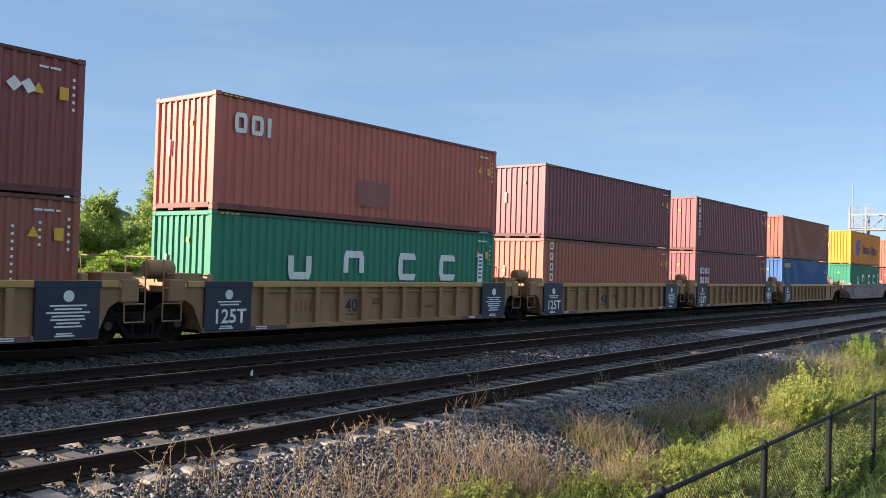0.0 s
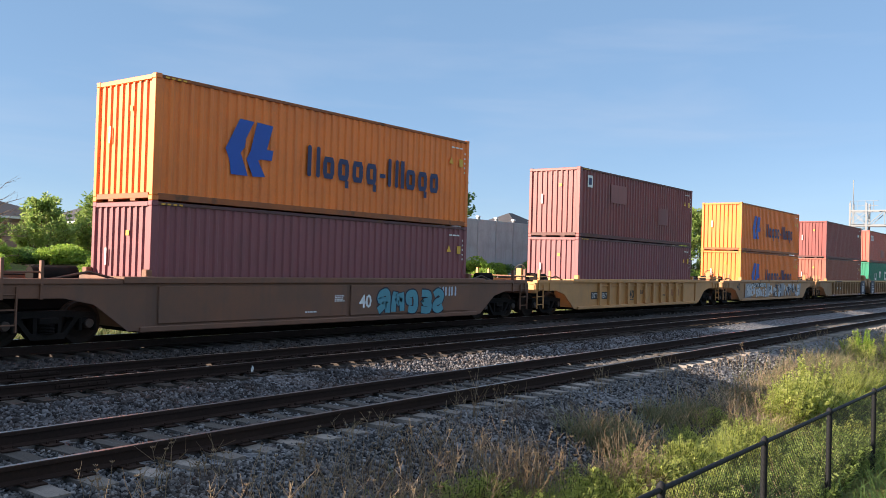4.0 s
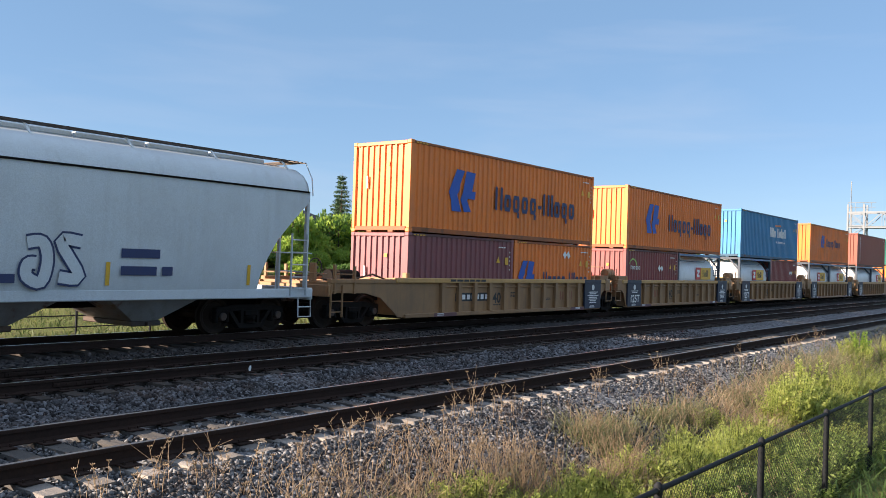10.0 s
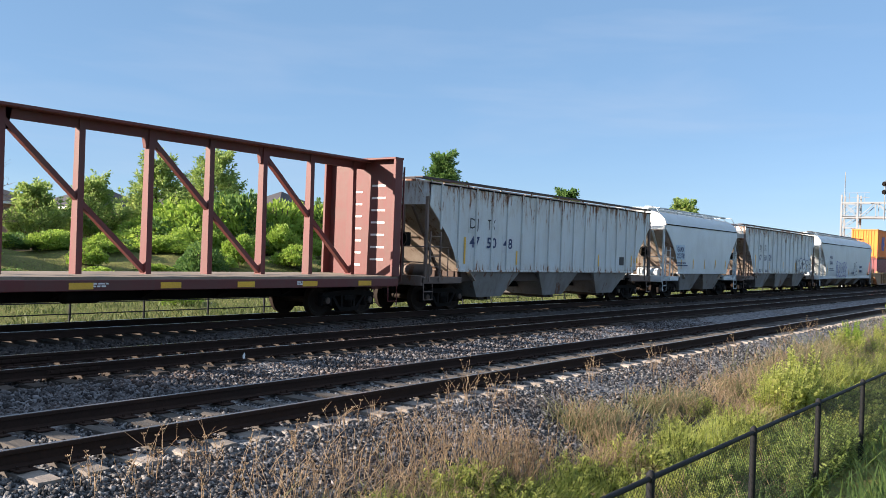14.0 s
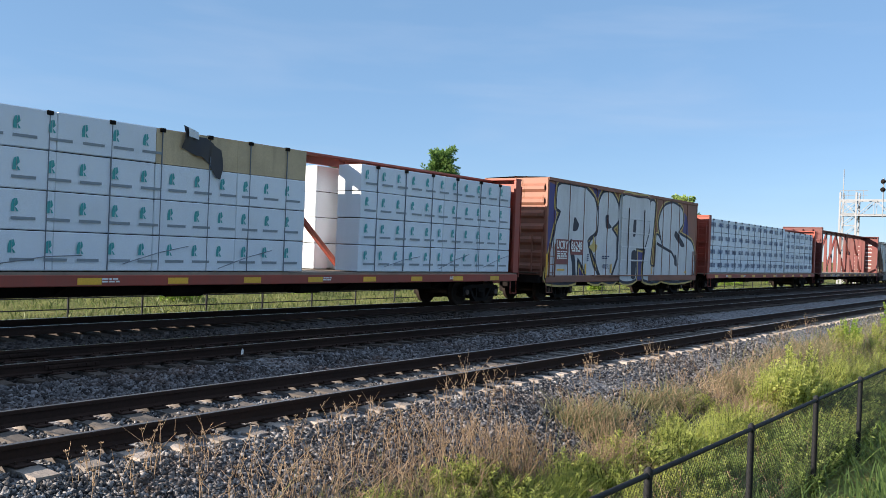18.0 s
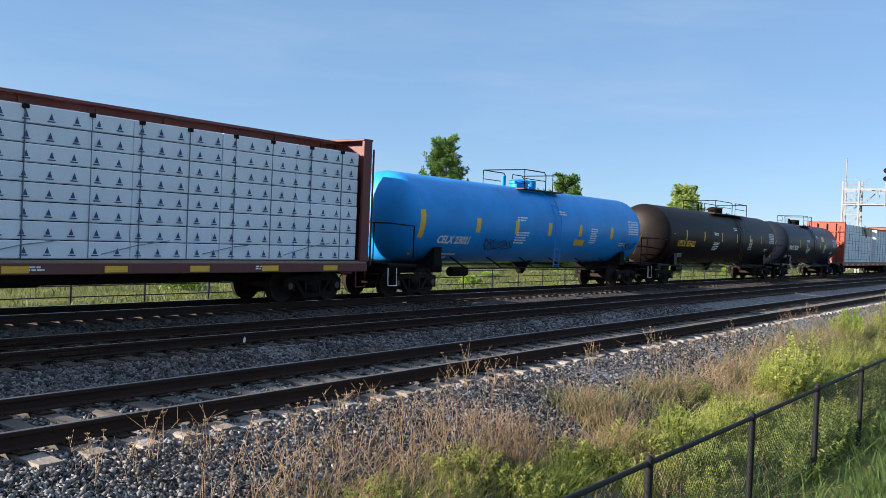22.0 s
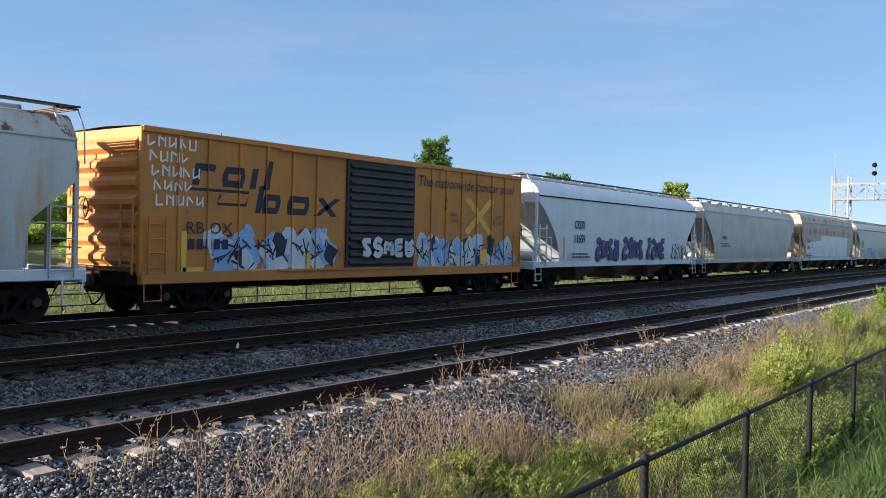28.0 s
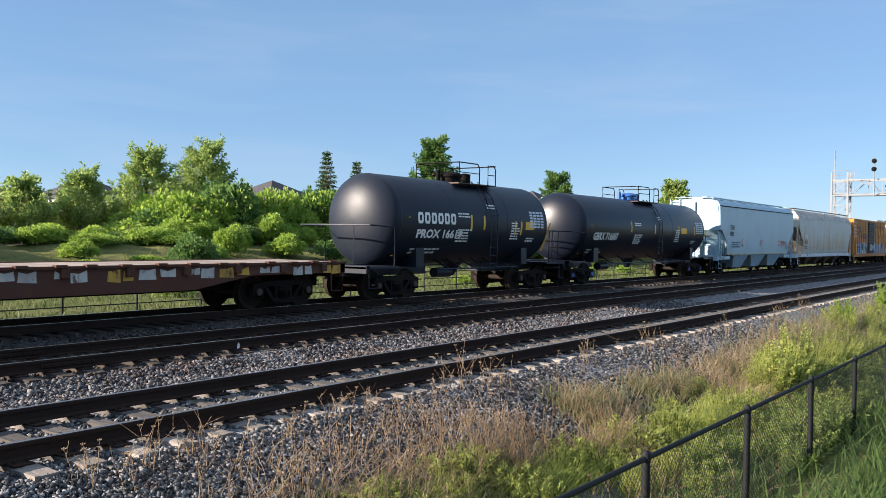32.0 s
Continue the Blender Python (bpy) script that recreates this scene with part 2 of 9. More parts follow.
def decal(polys, material, parent, y, name="marking", label="", stack=0.0):
    """Flat painted shapes on the near side, 3 mm thick: polygons in (x, z)."""
    s = Solid()
    for i, p in enumerate(polys):
        n = len(p)
        s.add([(x, y - stack * i, z) for x, z in p], [tuple(range(n))])
    ob = part(name, s, material, parent, label, fix=False)
    if len(polys) > 1:
        ob["kind"] = "stuff"
    return ob


def rect(x0, z0, x1, z1):
    return [(x0, z0), (x1, z0), (x1, z1), (x0, z1)]


def bars(x, z, rows, w, h, rng, gap=0.6):
    """Small print that cannot be read: rows of bars of uneven length."""
    out = []
    for i in range(rows):
        zz = z - i * h * (1 + gap)
        xx = x
        while xx < x + w * rng.uniform(0.7, 1.0):
            ww = min(h * rng.uniform(1.5, 5), x + w - xx)
            if ww < h * 0.5:
                break
            out.append(rect(xx, zz, xx + ww, zz + h))
            xx += ww + h * 0.7
    return out

TRACKS = (8.64, 13.40, 18.30)

# ---- running gear ----
GRIME = surface("grimy_steel", (0.014, 0.012, 0.011), 0.9, 0.0, (0.035, 0.026, 0.02), 0.4, 0.3, spec=0.08)
WHEEL = surface("wheel_steel", (0.022, 0.017, 0.014), 0.8, 0.0, (0.05, 0.03, 0.02), 0.45, 0.25, spec=0.12)
UNDER = surface("underframe_black", (0.010, 0.009, 0.009), 0.9, 0.0, (0.028, 0.022, 0.018), 0.4, 0.3, spec=0.06)
CAST = surface("cast_steel", (0.06, 0.05, 0.045), 0.65, 0.4, (0.14, 0.07, 0.035), 0.5, 0.3)
WHITE = surface("white_lettering", (0.78, 0.78, 0.75), 0.6, dirty=0.18, vary=0.02)
BLACKP = surface("black_lettering", (0.02, 0.02, 0.022), 0.6, dirty=0.2, vary=0.02)
NAVY = surface("navy_lettering", (0.02, 0.035, 0.11), 0.6, dirty=0.15, vary=0.02)
LOGO_BLUE = surface("blue_lettering", (0.015, 0.09, 0.42), 0.6, dirty=0.1, vary=0.02)
REFLECT = surface("yellow_reflector", (0.75, 0.42, 0.03), 0.4, dirty=0.2)
WARN = surface("yellow_label", (0.76, 0.42, 0.03), 0.5, dirty=0.12)
RED = surface("red_label", (0.55, 0.03, 0.03), 0.5, dirty=0.12)
MOVERS, WHEELS = [], []
MESHES = {}


def once(key, make):
    if key not in MESHES:
        MESHES[key] = make()
    return MESHES[key]


def wheelset_mesh():
    half = [(-1.02, 0.05), (-1.02, 0.075), (-0.82, 0.085), (-0.81, 0.14), (-0.80, 0.15), (-0.765, 0.17), (-0.745, 0.34), (-0.79, 0.385), (-0.79, 0.452),
            (-0.67, 0.458), (-0.655, 0.487), (-0.63, 0.485), (-0.63, 0.39), (-0.69, 0.35), (-0.70, 0.17), (-0.63, 0.14), (-0.62, 0.09)]
    prof = half + [(-a, r) for a, r in reversed(half)]
    s = Solid().lathe("y", (0, 0, 0), prof, 22)
    for k in range(3):
        a = k * math.tau / 3
        s.box(-0.03 + 0.045 * math.cos(a), 0.03 + 0.045 * math.cos(a), -1.05, -1.02, -0.02 + 0.045 * math.sin(a), 0.02 + 0.045 * math.sin(a))
    return s.mesh("wheelset", WHEEL, angle=35)


def side_frame_mesh():
    s = Solid()
    for y in (0.0,):
        top = [(-1.10, 0.60), (-1.05, 0.68), (-0.45, 0.74), (0.45, 0.74), (1.05, 0.68), (1.10, 0.60), (0.95, 0.56), (0.4, 0.60), (-0.4, 0.60), (-0.95, 0.56)]
        s.prism(top, "y", -0.09, 0.09)
        for k in (-1, 1):
            s.prism([(k * 0.72, 0.62), (k * 0.60, 0.62), (k * 0.28, 0.20), (k * 0.40, 0.20)], "y", -0.08, 0.08)
            s.prism([(k * 0.30, 0.62), (k * 0.22, 0.62), (k * 0.22, 0.20), (k * 0.30, 0.20)], "y", -0.08, 0.08)
            s.box(k * 0.89 - 0.17, k * 0.89 + 0.17, -0.10, 0.09, 0.44, 0.63, 0.03)
            s.box(k * 0.89 - 0.20, k * 0.89 - 0.13, -0.10, 0.09, 0.30, 0.60, 0.02)
            s.box(k * 0.89 + 0.13, k * 0.89 + 0.20, -0.10, 0.09, 0.30, 0.60, 0.02)
        s.prism([(-0.46, 0.27), (0.46, 0.27), (0.36, 0.15), (-0.36, 0.15)], "y", -0.10, 0.10)
        s.box(-0.21, 0.21, -0.13, 0.10, 0.46, 0.60, 0.02)
    return s.mesh("side_frame", GRIME)


def spring_mesh():
    prof = []
    for k in range(7):
        prof += [(0.27 + k * 0.03, 0.15), (0.285 + k * 0.03, 0.18)]
    return Solid().lathe("z", (0, -0.02, 0), prof, 12).mesh("truck_spring", GRIME)


def bolster_mesh():
    s = Solid().box(-0.2, 0.2, -1.05, 1.05, 0.42, 0.66, 0.04)
    s.box(-0.06, 0.06, -0.95, 0.95, 0.2, 0.3)
    s.cyl("z", (0, 0, 0.68), 0.2, 0.06, 14)
    for k in (-1, 1):
        s.beam((k * 0.42, -0.7, 0.35), (k * 0.42, 0.7, 0.35), 0.08, 0.12)
        for y in (-0.72, 0.72):
            s.box(k * 0.40 - 0.02, k * 0.40 + 0.04, y - 0.08, y + 0.08, 0.28, 0.55)
    return s.mesh("bolster", GRIME)


def cap_mesh(material):
    return once(("cap", material.name), lambda: Solid().lathe("y", (0, 0, 0), [(-0.055, 0.03), (-0.055, 0.085), (-0.04, 0.10), (0.10, 0.105)], 14).mesh("bearing_cap", material, angle=40))


def truck(parent, x, s0, caps=None):
    """A two-axle truck under a wagon: bolster, two side frames with springs and bearing caps, two wheelsets."""
    t = part("truck", once("bolster", bolster_mesh), None, parent, at=pose(x, 0, 0))
    for k in (-1, 1):
        flip = 0 if k < 0 else 180
        part("side_frame", once("side_frame", side_frame_mesh), None, t, at=pose(0, k * 1.0, 0, 0, 0, flip))
        part("truck_spring", once("spring", spring_mesh), None, t, at=pose(0, k * 1.0, 0, 0, 0, flip))
        w = part("wheelset", once("wheelset", wheelset_mesh), None, t, at=pose(k * 0.89, 0, 0.457))
        WHEELS.append((w, k * 0.89, s0 + x + k * 0.89))
        for a in (-1, 1):
            part("bearing_cap", cap_mesh(caps or CAST), None, t, at=pose(a * 0.89, k * 1.09, 0.457, 0, 0, flip))
    return t


def coupler_mesh():
    s = Solid().box(-0.55, 0.0, -0.09, 0.09, 0.80, 0.98, 0.02)
    s.box(0.0, 0.16, -0.17, 0.17, 0.73, 1.02, 0.05)
    s.box(0.13, 0.32, -0.17, -0.03, 0.74, 1.01, 0.05)
    s.box(0.13, 0.24, 0.06, 0.17, 0.76, 0.99, 0.04)
    return s.mesh("coupler", CAST)


def hose_mesh():
    pts = [(0.0 + 0.5 * i / 10, 0.35 + 0.05 * math.sin(i), 0.72 - 0.42 * math.sin(math.pi * i / 10)) for i in range(11)]
    return Solid().tube(pts, 0.022, 6).mesh("air_hose", UNDER, angle=60)


def coupling(parent, x, way):
    part("coupler", once("coupler", coupler_mesh), None, parent, at=pose(x, 0, 0, 0, 0, 0 if way > 0 else 180))
    part("air_hose", once("hose", hose_mesh), None, parent, at=pose(x - 0.1 * way, 0, 0, 0, 0, 0 if way > 0 else 180))


def ladder(s, x0, x1, y0, y1, z0, z1, n, r=0.016):
    """Two stiles and n rungs between the points (x0, y0) and (x1, y1)."""
    for x, y in ((x0, y0), (x1, y1)):
        s.beam((x, y, z0), (x, y, z1), 0.05, 0.03)
    for i in range(n):
        z = z0 + (z1 - z0) * (i + 0.5) / n
        s.tube([(x0, y0, z), (x1, y1, z)], r, 5)
    return s


def brake_wheel_mesh():
    s = Solid()
    ring = [(0, 0.26 * math.cos(k * math.tau / 16), 0.26 * math.sin(k * math.tau / 16)) for k in range(17)]
    s.tube(ring, 0.018, 5)
    for k in range(3):
        a = k * math.tau / 3
        s.tube([(0, 0, 0), (0, 0.26 * math.cos(a), 0.26 * math.sin(a))], 0.014, 5)
    s.cyl("x", (0.04, 0, 0), 0.05, 0.05, 10)
    return s.mesh("brake_wheel", CAST, angle=50)


def rider(name, label, category, s0, z=0.0, group=""):
    """A thing that runs with the train; s0 is where its middle is along the line at the start."""
    ob = thing(name, label, category, group, pose(s0, TRACKS[2], z))
    MOVERS.append((ob, s0, z))
    return ob


# ---- word shapes ----
def soft_block(x0, z0, x1, z1):
    """A block with cut corners."""
    c = 0.28 * min(x1 - x0, z1 - z0)
    return [(x0 + c, z0), (x1 - c, z0), (x1, z0 + c), (x1, z1 - c), (x1 - c, z1), (x0 + c, z1), (x0, z1 - c), (x0, z0 + c)]


def ring_block(x0, z0, x1, z1, b):
    """A hollow block of four bars."""
    return [rect(x0, z0 + b, x0 + b, z1 - b), rect(x1 - b, z0 + b, x1, z1 - b), [(x0 + 0.4 * b, z0), (x1 - 0.4 * b, z0), (x1, z0 + b), (x0, z0 + b)], [(x0, z1 - b), (x1, z1 - b), (x1 - 0.4 * b, z1), (x0 + 0.4 * b, z1)]]


def word_shape(pattern, x, z, h, w=0.62, t=0.17, gap=0.2):
    """A word mark as plain solid blocks: H tall pair of bars, x small block, l tall stem, g block with a tail, - dash, space."""
    out = []
    for c in pattern:
        b, ww = t * h, w * h
        if c == " ":
            x += h * w * 0.7
        elif c == "-":
            out.append(rect(x, z + 0.28 * h, x + 0.3 * h, z + 0.42 * h))
            x += (0.3 + gap) * h
        elif c in "lI":
            out.append(rect(x, z, x + b * 1.15, z + h))
            x += (t + gap) * h
        elif c == "H":
            k = 0.30 * ww
            out += [soft_block(x, z, x + k, z + h), soft_block(x + ww - k, z, x + ww, z + h)]
            x += ww + gap * h
        else:
            out += ring_block(x, z, x + ww * 0.92, z + (h if c == "O" else 0.72 * h), min(b * 1.05, ww * 0.36))
            if c == "g":
                out.append(rect(x + ww * 0.62, z - 0.24 * h, x + ww * 0.92, z))
            x += ww + gap * h
    return out


def bird_shape(x, z, h):
    """A blue emblem of slanted plain shapes."""
    p = [[(0.0, 0.44), (0.27, 1.0), (0.56, 0.99), (0.40, 0.66), (0.38, 0.50), (0.30, 0.40), (0.46, 0.0), (0.12, 0.0), (0.08, 0.26)],
         [(0.62, 0.99), (0.96, 0.97), (0.84, 0.52), (0.98, 0.52), (0.95, 0.33), (0.72, 0.33), (0.66, 0.30), (0.82, 0.02), (0.56, 0.0), (0.42, 0.30), (0.50, 0.46)]]
    return [[(x + a * 1.12 * h, z + b * h) for a, b in q] for q in p]


# ---- containers ----
def corrugated(s, along, a0, a1, z0, z1, face, depth, pitch, sign):
    """A folded sheet of trapezoid ribs. along 'x': a side at y=face; 'y': an end at x=face."""
    n = max(2, round((a1 - a0) / pitch))
    p = (a1 - a0) / n
    cols = []
    for i in range(n):
        for f, d in ((0.0, 0.0), (0.28, 0.0), (0.42, depth), (0.86, depth)):
            cols.append((a0 + (i + f) * p, face - sign * d))
    cols.append((a1, face))
    row = lambda z: [(c[0], c[1], z) if along == "x" else (c[1], c[0], z) for c in cols]
    return s.sheet([row(z0), row(z1)])


def container_meshes(L, H):
    """Parts of a steel box, by name, without a material."""
    h, w = L / 2, 1.219
    out = []
    for k in (-1, 1):
        s = corrugated(Solid(), "x", -h + 0.14, h - 0.14, 0.16, H - 0.09, k * (w - 0.012), 0.045, 0.278, k)
        out.append(("side_panel", s))
        out.append(("side_rail", Solid().box(-h + 0.16, h - 0.16, k * w, k * (w - 0.06), H - 0.10, H - 0.02, 0.008)))
        out.append(("bottom_rail", Solid().box(-h + 0.16, h - 0.16, k * w, k * (w - 0.06), 0.02, 0.17, 0.008)))
        s = corrugated(Solid(), "y", -w + 0.12, w - 0.12, 0.17, H - 0.12, k * (h - 0.02), 0.045, 0.25, k)
        out.append(("end_panel", s))
        s = Solid().box(k * h, k * (h - 0.08), -w + 0.16, w - 0.16, H - 0.13, H - 0.02, 0.008)
        out.append(("end_rail", s))
        s = Solid().box(k * h, k * (h - 0.08), -w + 0.16, w - 0.16, 0.05, 0.18, 0.008)
        for y in (-0.45, 0.45):
            s.box(k * (h - 0.005), k * (h - 0.09), y - 0.1, y + 0.1, 0.0, 0.05)
        out.append(("end_sill", s))
        for j in (-1, 1):
            out.append(("corner_post", Solid().box(k * (h - 0.003), k * (h - 0.15), j * (w - 0.003), j * (w - 0.13), 0.12, H - 0.12, 0.01)))
    roof = Solid()
    n = int(L / 0.55)
    rows = []
    for i in range(n + 1):
        x = -h + 0.1 + (L - 0.2) * i / n
        z = H - 0.03 + (0.02 if i % 2 else 0.0)
        rows.append([(x, -w + 0.05, z - 0.01), (x, w - 0.05, z - 0.01)])
    roof.sheet(rows)
    out.append(("roof", roof))
    out.append(("floor", Solid().box(-h + 0.1, h - 0.1, -w + 0.07, w - 0.07, 0.06, 0.15)))
    return out


def container(s_rear, z, L, H, rgb, label, seed=1, dirty=0.3, name="shipping_container"):
    """A closed steel freight box whose rear end is at s_rear; rgb: its paint."""
    ob = rider(name, label, "container", s_rear + L / 2, z, "containers on the train")
    m = paint(rgb, 0.5, dirty=dirty, dirt=tuple(0.35 * c + 0.03 for c in rgb), streak=1.3, bump=0.05, vary=0.05)
    # rails in darkened body paint: shade at the rib ends put into it, plus rust
    edge = paint(tuple(0.42 * c + 0.008 for c in rgb), 0.65, dirty=0.55, rust=0.35, vary=0.05)
    for i, (n, s) in enumerate(once(("box", L, H), lambda: container_meshes(L, H))):
        pm = edge if n in ("side_rail", "bottom_rail", "end_sill") else m
        me = once(("box", L, H, i, m.name), lambda: s.mesh(n, pm, fix=n not in ("side_panel", "end_panel", "roof")))
        part(n, me, None, ob)
    cm = once(("casting", m.name), lambda: Solid().box(-0.089, 0.089, -0.081, 0.081, -0.059, 0.059, 0.012).mesh("corner_casting", m))
    for a in (-1, 1):
        for b in (-1, 1):
            for c in (0.059, H - 0.059):
                part("corner_casting", cm, None, ob, at=pose(a * (L / 2 - 0.087), b * (1.219 - 0.08), c))
    rng = random.Random(seed)
    h = L / 2
    y = -1.219 - 0.003
    # small print, warning triangle and yellow plate by the front end
    decal(bars(h - 1.0, H - 0.33, 1, 0.6, 0.045, rng) + bars(h - 0.28, H - 0.5, 5, 0.06, 0.06, rng, 1.6), WHITE, ob, y, "small_print")
    decal([[(h - 1.12, H - 0.86), (h - 0.88, H - 0.86), (h - 1.0, H - 0.64)]], WARN, ob, y, "warning_triangle", "yellow warning triangle")
    decal([rect(h - 0.56, H - 0.92, h - 0.36, H - 0.66)], WARN, ob, y - 0.003, "yellow_plate")
    decal([rect(-h + 0.25 + k * 0.16, H - 0.09, -h + 0.35 + k * 0.16, H - 0.05) for k in range(4)], WARN, ob, y - 0.001, "height_stripes")
    # marks on the rear end
    x = -h - 0.004
    for yy, zz, ww, hh, mm in ((-0.35, H - 0.8, 0.12, 0.12, WARN), (0.55, H - 1.5, 0.07, 0.4, WHITE)):
        part("end_label", Solid().add([(x, yy, zz), (x, yy + ww, zz), (x, yy + ww, zz + hh), (x, yy, zz + hh)], [(0, 3, 2, 1)]), mm, ob, fix=False)
    return ob


def tank_container(s_rear, z, label, panels=True):
    """A twenty foot frame with a white pressure vessel."""
    L, H, w = 6.058, 2.591, 1.219
    h = L / 2
    ob = rider("tank_container", label, "tank container", s_rear + h, z, "containers on the train")
    fr = paint((0.05, 0.07, 0.10), 0.5, dirty=0.3)
    wh = paint((0.72, 0.73, 0.72), 0.45, dirty=0.22, dirt=(0.3, 0.27, 0.22), streak=1.2)
    prof = [(-h + 0.22, 0.05)] + [(-h + 0.22 + 0.38 * (1 - math.cos(a)), 1.13 * math.sin(a)) for a in (0.35, 0.7, 1.05, 1.35)] + [(-h + 0.62, 1.15)]
    prof += [(-a, r) for a, r in reversed(prof)]
    part("vessel", Solid().lathe("x", (0, 0, 1.36), prof, 40), wh, ob, "white insulated pressure vessel", angle=30)
    for k in (-1, 1):
        s = Solid()
        for j in (-1, 1):
            s.box(k * h, k * (h - 0.13), j * w, j * (w - 0.13), 0.0, H, 0.01)
        for zz in (0.0, H - 0.14):
            s.box(k * h, k * (h - 0.12), -w + 0.13, w - 0.13, zz, zz + 0.13, 0.01)
        for j in (-1, 1):
            s.beam((k * (h - 0.06), j * (w - 0.1), H - 0.75), (k * (h - 0.06), j * 0.55, H - 0.1), 0.07)
            s.beam((k * (h - 0.06), j * (w - 0.1), 0.7), (k * (h - 0.06), j * 0.55, 0.1), 0.07)
        part("end_frame", s, fr, ob)
        part("top_rail", Solid().box(-h + 0.13, h - 0.13, k * w, k * (w - 0.09), H - 0.16, H - 0.05, 0.01), paint((0.10, 0.2, 0.34), 0.5), ob)
        part("bottom_rail", Solid().box(-h + 0.13, h - 0.13, k * w, k * (w - 0.09), 0.04, 0.18, 0.01), fr, ob)
        part("saddle", Solid().prism([(-0.9, 0.1), (0.9, 0.1), (0.7, 0.5), (0.0, 0.32), (-0.7, 0.5)], "x", k * (h - 0.75), k * (h - 0.9)), fr, ob)
    part("walkway", Solid().box(-h + 0.3, h - 0.4, -0.35, 0.35, H - 0.06, H - 0.02), CAST, ob)
    part("heating_pipe", Solid().tube([(-h + 0.2, -w + 0.06, H - 0.3), (-h + 0.35, -w + 0.05, H - 0.42), (0.6, -w + 0.05, H - 0.42), (1.0, -w + 0.06, H - 0.3)], 0.022, 6), fr, ob)
    part("placard_plate", Solid().box(-h - 0.012, -h + 0.0, -0.2, 0.2, 1.0, 1.35), WARN, ob)
    part("ladder", ladder(Solid(), -h - 0.02, -h - 0.02, 0.55, 0.85, 0.15, H - 0.15, 8), paint((0.7, 0.7, 0.7), 0.5), ob)
    rng = random.Random(4)
    y = -1.20
    if not panels:
        decal(bars(1.6, 1.7, 6, 0.8, 0.05, rng, 0.9), NAVY, ob, y, "small_print")
        return ob
    part("red_panel", Solid().box(-0.55, 0.1, y, y + 0.02, 1.22, 1.86), RED, ob, "red square label panel")
    decal([[(-0.42, 1.34), (-0.05, 1.34), (-0.05, 1.44), (-0.25, 1.5), (-0.05, 1.62), (-0.08, 1.74), (-0.42, 1.74), (-0.42, 1.64), (-0.22, 1.6), (-0.42, 1.5)]], WHITE, ob, y - 0.002, "red_panel_mark")
    part("yellow_panel", Solid().box(0.14, 1.6, y, y + 0.02, 1.22, 1.86), WARN, ob, "yellow label panel")
    decal(word_shape("Hlxll", 0.3, 1.36, 0.36, 0.55, 0.2, 0.16), BLACKP, ob, y - 0.002, "yellow_panel_mark")
    decal(bars(2.05, 1.9, 6, 0.62, 0.05, rng, 0.9), NAVY, ob, y - 0.0, "small_print")
    return ob

# ---- ground ----
def foliage(name, rgb, rgb2, through=0.35, rough=0.6):
    """Leaves: colour varies from leaf to leaf, light shines through."""
    m, nt, b = node_mat(name)
    geo = nt.nodes.new("ShaderNodeNewGeometry")
    col = mix(nt, geo.outputs["Random Per Island"], rgb, rgb2)
    patch, _ = noise_fac(nt, 1.3, 0.35, 0.7)
    col = mix(nt, patch, col, tuple(c * 0.85 for c in rgb))
    nt.links.new(col, b.inputs["Base Color"])
    b.inputs["Roughness"].default_value = rough
    b.inputs["Specular IOR Level"].default_value = 0.3
    tr = nt.nodes.new("ShaderNodeBsdfTranslucent")
    nt.links.new(col, tr.inputs["Color"])
    ms = nt.nodes.new("ShaderNodeMixShader")
    ms.inputs[0].default_value = through
    nt.links.new(b.outputs[0], ms.inputs[1])
    nt.links.new(tr.outputs[0], ms.inputs[2])
    nt.links.new(ms.outputs[0], nt.nodes["Material Output"].inputs["Surface"])
    return m


def stone_material(name, lo, hi, tint=(0.20, 0.13, 0.09), tinted=0.25):
    m, nt, b = node_mat(name)
    geo = nt.nodes.new("ShaderNodeNewGeometry")
    few = nt.nodes.new("ShaderNodeMath")
    few.operation = "POWER"
    few.inputs[1].default_value = 1.7
    nt.links.new(geo.outputs["Random Per Island"], few.inputs[0])
    col = mix(nt, few.outputs[0], lo, hi)
    f, _ = noise_fac(nt, 0.8, 0.52, 0.7)
    mul = nt.nodes.new("ShaderNodeMath")
    mul.operation = "MULTIPLY"
    mul.inputs[1].default_value = tinted
    nt.links.new(f, mul.inputs[0])
    col = mix(nt, mul.outputs[0], col, tint)
    g, raw = noise_fac(nt, 60, 0.3, 0.7)
    col = mix(nt, 0.25, col, mix(nt, g, (0.05, 0.05, 0.05), (0.6, 0.6, 0.6)), "OVERLAY")
    nt.links.new(col, b.inputs["Base Color"])
    b.inputs["Roughness"].default_value = 0.88
    b.inputs["Specular IOR Level"].default_value = 0.2
    bp = nt.nodes.new("ShaderNodeBump")
    bp.inputs["Strength"].default_value, bp.inputs["Distance"].default_value = 0.4, 0.01
    nt.links.new(raw, bp.inputs["Height"])
    nt.links.new(bp.outputs["Normal"], b.inputs["Normal"])
    return m


